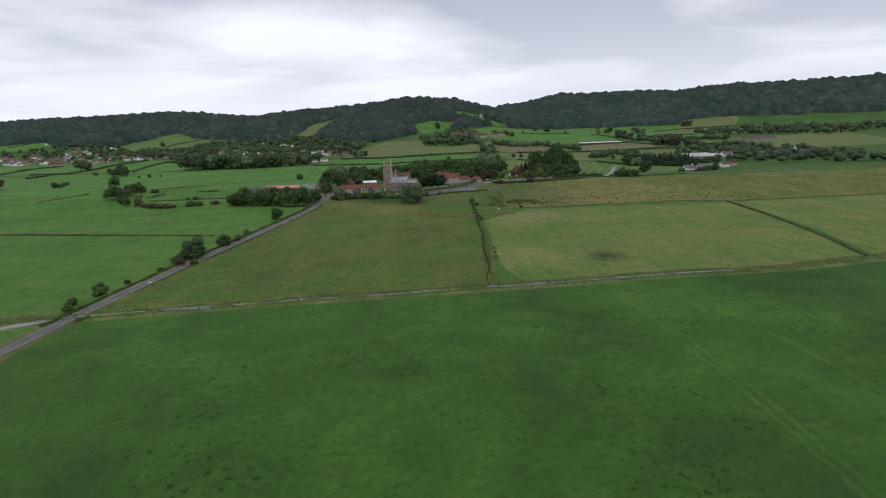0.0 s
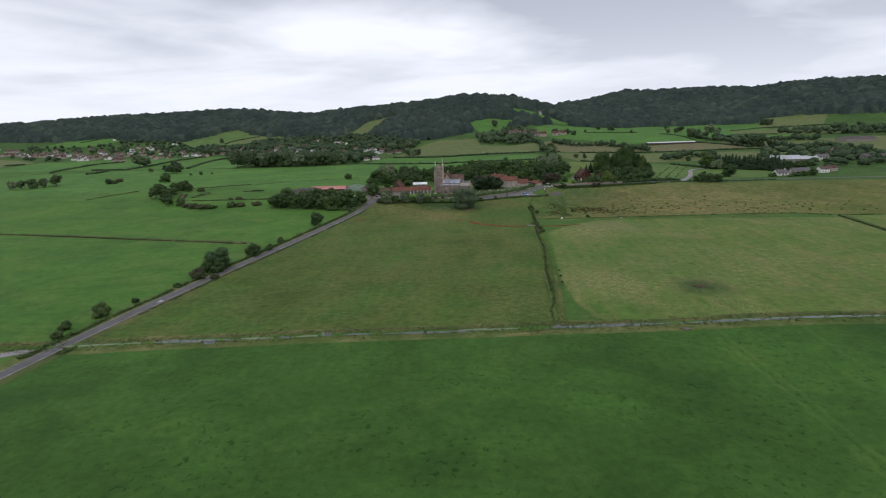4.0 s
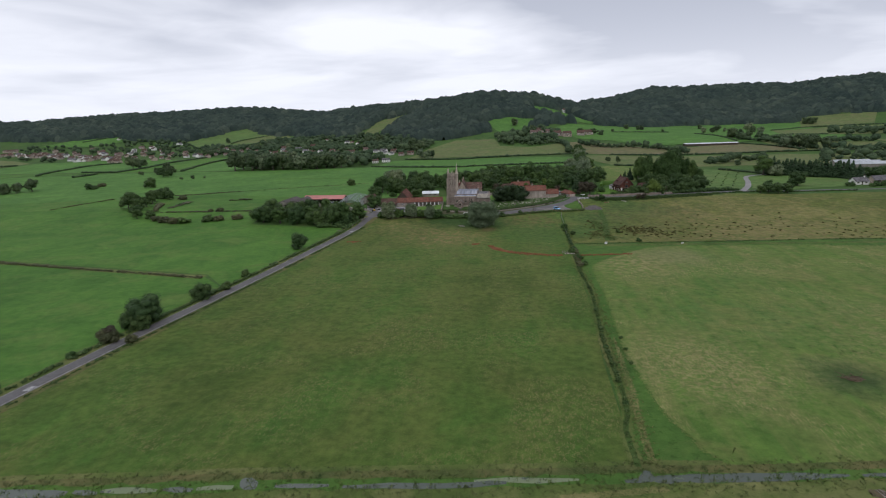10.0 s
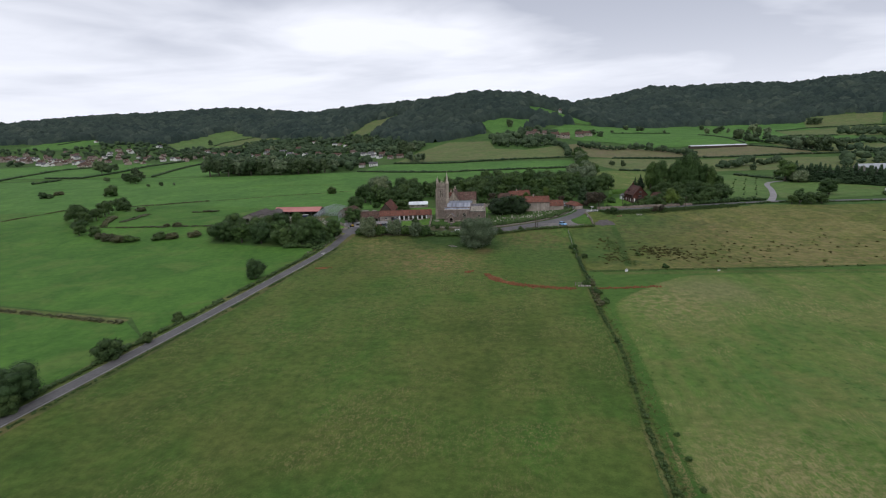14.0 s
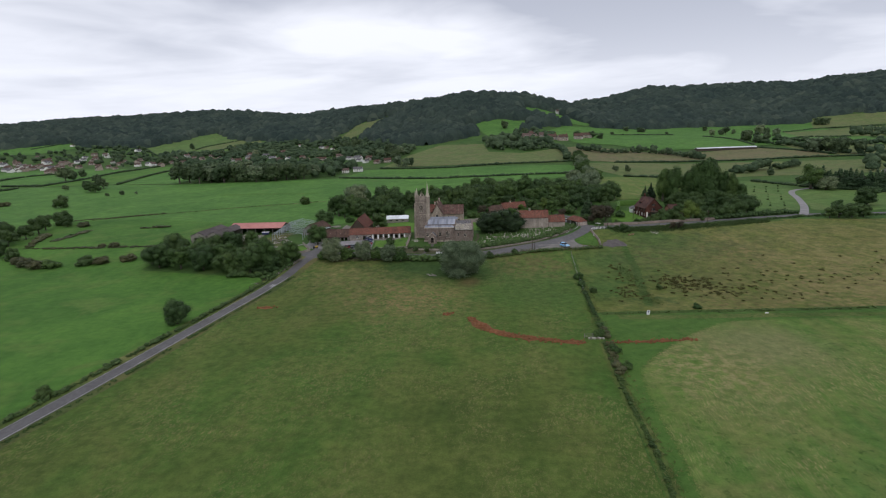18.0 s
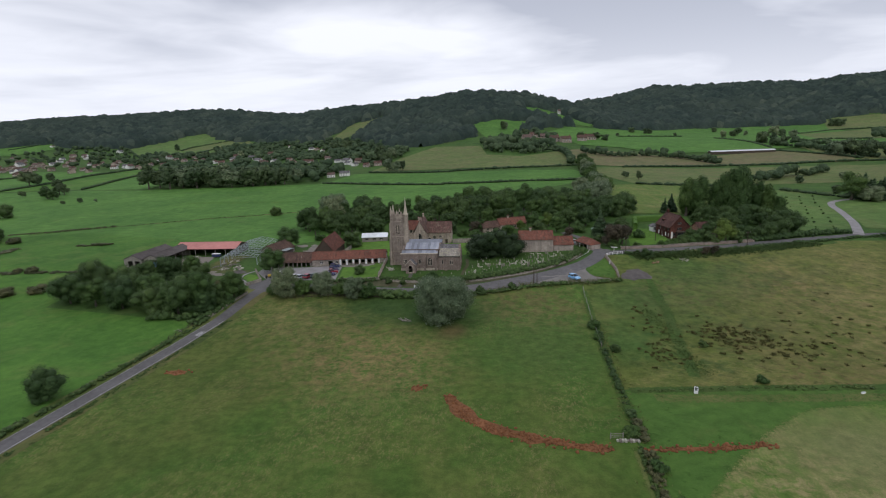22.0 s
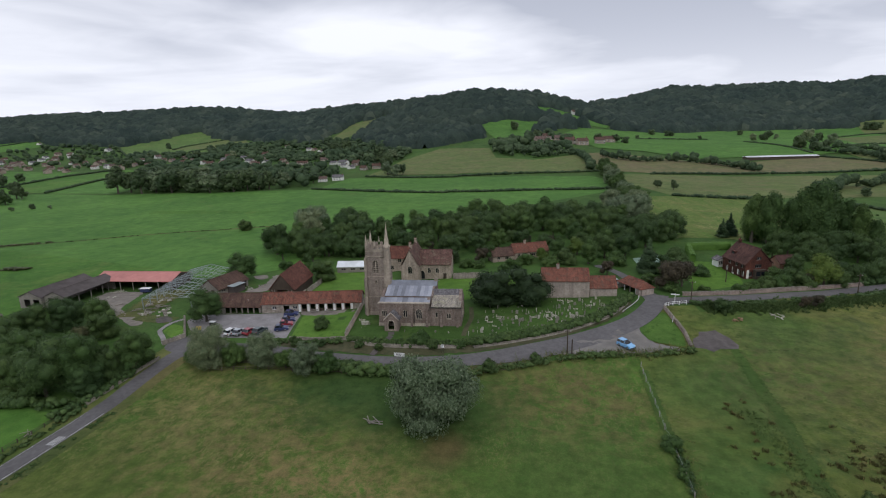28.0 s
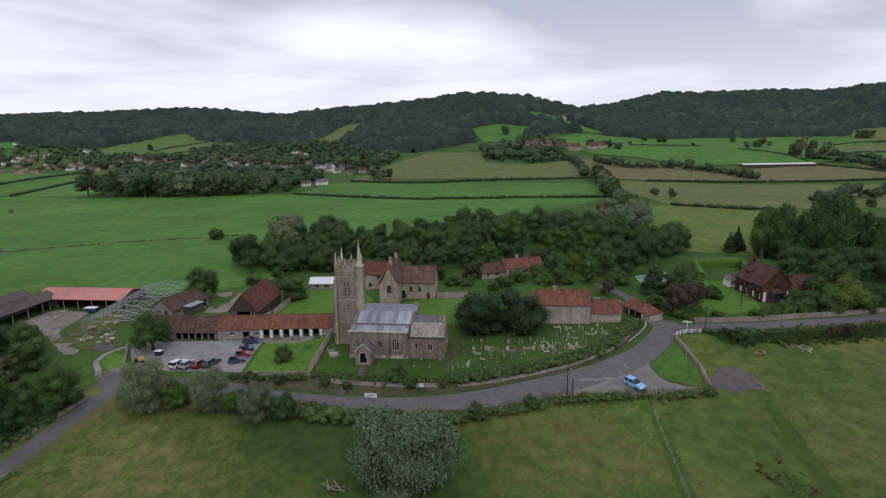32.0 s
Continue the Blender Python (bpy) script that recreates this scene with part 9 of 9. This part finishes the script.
def grave(kind, material, label):
    ob = thing("gravestone", label, "gravestone", group="gravestones in the churchyard")
    if kind == "slab":
        bm = bmesh.new()
        f = bm.faces.new([bm.verts.new((u, -0.06, z)) for u, z in ((-0.36, -0.2), (0.36, -0.2), (0.36, 0.85), (0.24, 1.02), (0, 1.1), (-0.24, 1.02), (-0.36, 0.85))])
        r = bmesh.ops.extrude_face_region(bm, geom=[f])
        bmesh.ops.translate(bm, vec=(0, 0.12, 0), verts=[v for v in r["geom"] if isinstance(v, bmesh.types.BMVert)])
        part("headstone", bm, material, ob)
    elif kind == "cross":
        part("cross", rounded(boxes((-0.08, 0.08, -0.07, 0.07, 0.3, 1.5), (-0.36, 0.36, -0.06, 0.06, 1.0, 1.16)), 0.02), material, ob)
        part("plinth", rounded(boxes((-0.3, 0.3, -0.24, 0.24, -0.2, 0.3)), 0.03), material, ob)
    else:
        part("kerb", rounded(boxes((-0.5, 0.5, -1.1, -0.98, -0.1, 0.2), (-0.5, 0.5, 0.98, 1.1, -0.1, 0.2), (-0.5, -0.38, -0.98, 0.98, -0.1, 0.2), (0.38, 0.5, -0.98, 0.98, -0.1, 0.2)), 0.02), material, ob)
        part("headstone", rounded(boxes((-0.38, 0.38, 1.12, 1.24, -0.1, 0.85)), 0.03), material, ob)
        part("chippings", boxes((-0.38, 0.38, -0.98, 0.98, -0.1, 0.06)), EARTH, ob)
    return ob


GRAVES = [grave("slab", HEADSTONE, "grey lichened headstone in the turf"), grave("slab", PALESTONE, "pale upright headstone in the turf"), grave("cross", HEADSTONE, "grey stone grave cross on a plinth"), grave("kerb", PALESTONE, "pale kerbed grave with a headstone")]
seen_grave = set()
gr = random.Random(12)
spots = [(x + gr.uniform(-0.8, 0.8), y + gr.uniform(-1.0, 1.0)) for y, x0, x1, gap in ((380.0, -8, 14, 2.3), (382.4, -7, 19, 1.0), (384.2, -6, 20, 0.9), (386.0, -4, 21, 0.9), (388.0, 2, 23, 0.9), (387, 8, 20, 0.9), (390, -6, 25, 1.5), (392.4, -5, 26, 2.1), (391.2, 9, 24, 0.9), (393.4, 11, 26, 1.0), (395.0, 10, 27, 1.1), (396.8, 12, 28, 1.6), (377.6, -9, 2, 1.5), (379, -8, 4, 1.3)) for x in np.arange(x0, x1, gap) if gr.random() < 0.85]
spots += [(-38 + 2.2 * k + gr.uniform(-0.3, 0.3), 379.5 + gr.uniform(-1, 5)) for k in range(3)] + [(-37, 381), (-35.5, 384), (-34.5, 379.4), (-33, 381.4), (-24, 377.6), (-21, 377.4), (-17, 377.8), (-14, 377.6)]
for x, y in spots:
    if 375.6 + max(0, (x + 5)) * 0.47 > y:
        continue
    k = gr.choice((0, 0, 0, 1, 1, 1, 2, 3))
    m = pose(x, y, gz(x, y) + 0.05, gr.uniform(-5, 5), gr.uniform(-4, 4), gr.choice((80, 90, 100, 20, 5)) + gr.uniform(-14, 14)) @ Matrix.Scale(gr.choice((0.3, 0.4, 0.5, 0.6, 0.7, 0.9)), 4)
    ob = copy_thing(GRAVES[k], Matrix.Identity(4)) if k in seen_grave else GRAVES[k]
    seen_grave.add(k)
    ob.matrix_basis = m
tomb = thing("chest_tomb", "pale stone chest tomb by the churchyard wall", "tomb", pose(-34.2, 381.6, gz(-34.2, 381.6) + 0.05, 0, 0, 8) @ Matrix.Scale(0.8, 4))
part("chest", rounded(boxes((-1.0, 1.0, -0.45, 0.45, -0.2, 0.75)), 0.03), PALESTONE, tomb)
part("lid", rounded(boxes((-1.15, 1.15, -0.55, 0.55, 0.75, 0.88)), 0.03), PALESTONE, tomb)
ribbon("path", [(-10.6, 376.6), (-10.2, 381), (-9.4, 386), (-10, 393)], 1.1, EARTH, 0.085, "worn dark path beside the chancel", "path")
ribbon("path", [(-27.1, 377.6), (-26.8, 375.4), (-28.2, 372.8), (-29.6, 369.0)], 1.3, STONY, 0.10, "worn path to the church porch", "path")

# ---- clutter ----
def bench(x, y, turn, label):
    ob = thing("bench", label, "bench", pose(x, y, gz(x, y) + 0.06, 0, 0, turn))
    for k in range(3):
        part("slat", boxes((-0.9, 0.9, -0.25 + 0.17 * k, -0.11 + 0.17 * k, 0.43, 0.47)), GREYWOOD, ob)
    for k in range(2):
        part("back_slat", boxes((-0.9, 0.9, 0.26, 0.30, 0.58 + 0.18 * k, 0.70 + 0.18 * k)), GREYWOOD, ob)
    for sx in (-0.75, 0.75):
        part("leg", boxes((sx - 0.04, sx + 0.04, -0.25, -0.17, 0, 0.43)), GREYWOOD, ob)
        part("leg", boxes((sx - 0.04, sx + 0.04, 0.22, 0.30, 0, 0.9)), GREYWOOD, ob)


bench(-50.2, 391.4, 7, "weathered slatted garden bench by the stables")
bench(-46.2, 391.4, 7, "weathered slatted garden bench on the lawn edge")


def pile(name, x, y, n, material, label, category, spread=1.2, long=1.6, r=0.12, seed=1):
    rng = random.Random(seed)
    ob = thing(name, label, category, pose(x, y, gz(x, y)))
    for k in range(n):
        a, px, py, z = rng.uniform(0, math.pi), rng.uniform(-spread, spread), rng.uniform(-spread, spread) * 0.6, rng.uniform(0.1, 0.5)
        bm = bmesh.new()
        d = Vector((math.cos(a), math.sin(a), rng.uniform(-0.1, 0.15))) * long * rng.uniform(0.4, 0.7)
        tube(bm, Vector((px, py, z)) - d, Vector((px, py, z)) + d, r * rng.uniform(0.6, 1.3), r * 0.7, 6)
        part("log" if material is not STEEL else "bar", bm, material, ob)
    return ob


TWIGS = plain("dead_brown_twigs", (0.070, 0.048, 0.028), (0.12, 0.085, 0.05), 3.0)
pile("branch_heap", 65, 195.5, 16, TWIGS, "heap of dead brown branches in the field", "branches", 2.0, 1.9, 0.06, 11)
pile("branch_heap", 48.8, 161.2, 7, GREYWOOD, "bleached dead branches on the ditch bank", "branches", 1.0, 1.2, 0.06, 12)
pile("log_pile", -24.0, 346.5, 6, GREYWOOD, "tangle of bleached fallen branches", "log pile", 0.9, 2.0, 0.10, 3)
pile("log_pile", 51.1, 387.7, 8, plain("orange_cut_wood", (0.20, 0.125, 0.07), (0.34, 0.235, 0.14), 3.0), "heap of orange-brown cut timber in the grass", "log pile", 1.1, 0.7, 0.22, 4)
pile("log_pile", 60.8, 390.1, 8, PALESTONE, "heap of pale posts in the grass", "log pile", 1.3, 1.3, 0.10, 5)
pile("log_pile", -82.6, 339, 5, GREYWOOD, "broken gate timbers beside the lane", "log pile", 1.0, 1.6, 0.06, 6)
pile("scrap_heap", -99, 393.5, 14, GREYWOOD, "heap of old timber and scrap in the yard", "scrap", 3.4, 1.8, 0.10, 7)
pile("scrap_heap", -118.5, 409.5, 8, PALESTONE, "pale rails stacked by the barn", "scrap", 1.8, 1.5, 0.09, 8)
pile("scrap_heap", -95, 396.5, 12, GREYWOOD, "stack of weathered boards in the yard", "scrap", 2.4, 1.6, 0.10, 9)
pile("scrap_heap", -81, 411, 8, PALESTONE, "loose pale rubble by the small barn", "scrap", 1.8, 0.9, 0.14, 10)
for k, (x, y, n) in enumerate(((-97, 391, 16), (-101, 398, 12), (-93, 393.5, 14), (-91, 390.5, 10), (-105, 392, 10), (-116, 404, 8), (-110, 398, 6), (-98, 402, 10), (-78.5, 413, 10), (-75, 415.5, 8))):
    rng = random.Random(40 + k)
    heap = thing("rubble_heap", "heap of broken grey stone and rubble in the yard", "rubble", pose(x, y, gz(x, y), 0, 0, 37 * k), "rubble heaps in the farmyard")
    for j in range(n):
        w = rng.uniform(0.15, 0.5)
        m = Matrix.Translation((rng.gauss(0, 1.1), rng.gauss(0, 0.7), 0.05)) @ Matrix.Rotation(rng.uniform(0, 3), 4, "Z") @ Matrix.Rotation(rng.uniform(-0.5, 0.5), 4, "X")
        bm = bmesh.new()
        box(bm, -w, w, -w * 0.6, w * 0.6, -0.2, w * rng.uniform(0.4, 1.0), m)
        part("stone", bm, rng.choice((STONE_WALL, PALESTONE, GREYWOOD)), heap)
skip = thing("livestock_box", "white-roofed livestock trailer in the yard", "trailer", pose(-109.5, 409.4, gz(-109.5, 409.4), 0, 0, 4) @ Matrix.Scale(0.7, 4))
part("box_body", rounded(boxes((-2.1, 2.1, -1.0, 1.0, 0.5, 1.9)), 0.04), P_NAVY, skip)
part("roof", rounded(boxes((-2.3, 2.3, -1.3, 1.15, 1.95, 2.07)), 0.03), SIGNWHITE, skip)
for sx in (-0.5, 0.5):
    for sy in (-1.0, 1.0):
        bm = bmesh.new()
        tube(bm, (sx, sy - 0.1, 0.32), (sx, sy + 0.1, 0.32), 0.32, 0.32, 12)
        part("wheel", bm, RUBBER, skip)
trough = thing("water_trough", "white enamel water trough in the wet field", "trough", pose(38.2, 311.8, 0.05, 0, 0, 70))
part("basin", rounded(boxes((-0.9, 0.9, -0.35, 0.35, 0, 0.12), (-0.9, 0.9, -0.35, -0.27, 0.12, 0.6), (-0.9, 0.9, 0.27, 0.35, 0.12, 0.6), (-0.9, -0.82, -0.27, 0.27, 0.12, 0.6), (0.82, 0.9, -0.27, 0.27, 0.12, 0.6)), 0.02), WHITE, trough)
part("water", boxes((-0.82, 0.82, -0.27, 0.27, 0.12, 0.5)), WATER, trough)
copy_thing(trough, pose(68.1, 312.4, 0.05, 0, 0, 20) @ Matrix.Scale(0.45, 4))
culvert = thing("culvert", "pale stone culvert and hurdle over the field ditch", "culvert", pose(21.6, 294.6, 0.02, 0, 0, 4))
crng = random.Random(77)
for k in range(9):
    bm = boxes((-1.6 + 0.42 * k, -1.25 + 0.42 * k, -0.3 + crng.uniform(-0.2, 0.2), 0.25, -0.2, 0.28 + crng.uniform(0, 0.2)))
    part("stone", rounded(bm, 0.04), crng.choice((PALESTONE, STONE_WALL)), culvert)
for k in range(3):
    bm = bmesh.new()
    tube(bm, (-2.4, 0.7, 0.35 + 0.3 * k), (-0.4, 0.7, 0.40 + 0.3 * k), 0.04, 0.04, 5)
    part("rail", bm, GREYWOOD, culvert)
for u in (-2.4, -0.4):
    part("post", boxes((u - 0.06, u + 0.06, 0.64, 0.76, -0.2, 1.15)), GREYWOOD, culvert)
clod = np.random.default_rng(55)
spread = np.concatenate([along([(-8.6, 308.6), (-7.2, 305), (-5.2, 301.8), (-1, 297.6), (8.4, 293.9), (18.4, 292.2)], 0, 0.7, 420, 56), along([(24, 292.4), (32, 293.0), (44.5, 294.6)], 0, 0.45, 150, 57), np.column_stack([clod.normal(-15, 0.8, 26), clod.normal(311, 0.6, 26)]), np.column_stack([clod.normal(-69, 1.3, 30), clod.normal(316, 0.6, 30)])])
lump = clod.uniform(0.08, 0.30, (len(spread), 1)) * clod.uniform(0.7, 1.3, (len(spread), 3))
stuff("soil_clods", blobs(clod, np.column_stack([spread, height(spread[:, 0], spread[:, 1]) + 0.08]), lump, 2, 0.3), REDSOIL, "loose clods of turned red soil", "soil")
digger = thing("mini_dumper", "small yellow dumper beside the car park", "dumper", pose(-75.4, 379.6, gz(-75.4, 379.6) + 0.06, 0, 0, 30))
YELLOW = plain("yellow_machine_paint", (0.55, 0.36, 0.05), (0.65, 0.44, 0.08), 3.0, 0.5)
part("tub", rounded(boxes((-0.1, 1.0, -0.5, 0.5, 0.5, 1.1)), 0.06), YELLOW, digger)
part("chassis", rounded(boxes((-1.0, 0.8, -0.4, 0.4, 0.3, 0.55)), 0.03), IRON, digger)
part("seat", rounded(boxes((-0.9, -0.4, -0.3, 0.3, 0.55, 0.95)), 0.04), IRON, digger)
for sx in (-0.7, 0.6):
    for sy in (-0.5, 0.5):
        bm = bmesh.new()
        tube(bm, (sx, sy - 0.1, 0.28), (sx, sy + 0.1, 0.28), 0.28, 0.28, 12)
        part("wheel", bm, RUBBER, digger)
bin1 = thing("skip_bin", "grey bin beside the car park", "bin", pose(-73.2, 383.0, gz(-73.2, 383) + 0.06))
part("bin_body", rounded(boxes((-0.7, 0.7, -0.5, 0.5, 0.0, 1.0)), 0.05), IRON, bin1)
part("lid", rounded(boxes((-0.75, 0.75, -0.55, 0.55, 1.0, 1.1)), 0.03), SIGNWHITE, bin1)

hay = thing("log_pile", "heap of pale boards in the western pasture", "log pile", pose(-139, 389, gz(-139, 389)))
for k in range(5):
    part("board", boxes((-2 + 0.2 * k, 2 - 0.3 * k, -0.6 + 0.24 * k, -0.4 + 0.24 * k, 0.1 * k, 0.1 * k + 0.3)), GREYWOOD if k % 2 else OAKWOOD, hay)
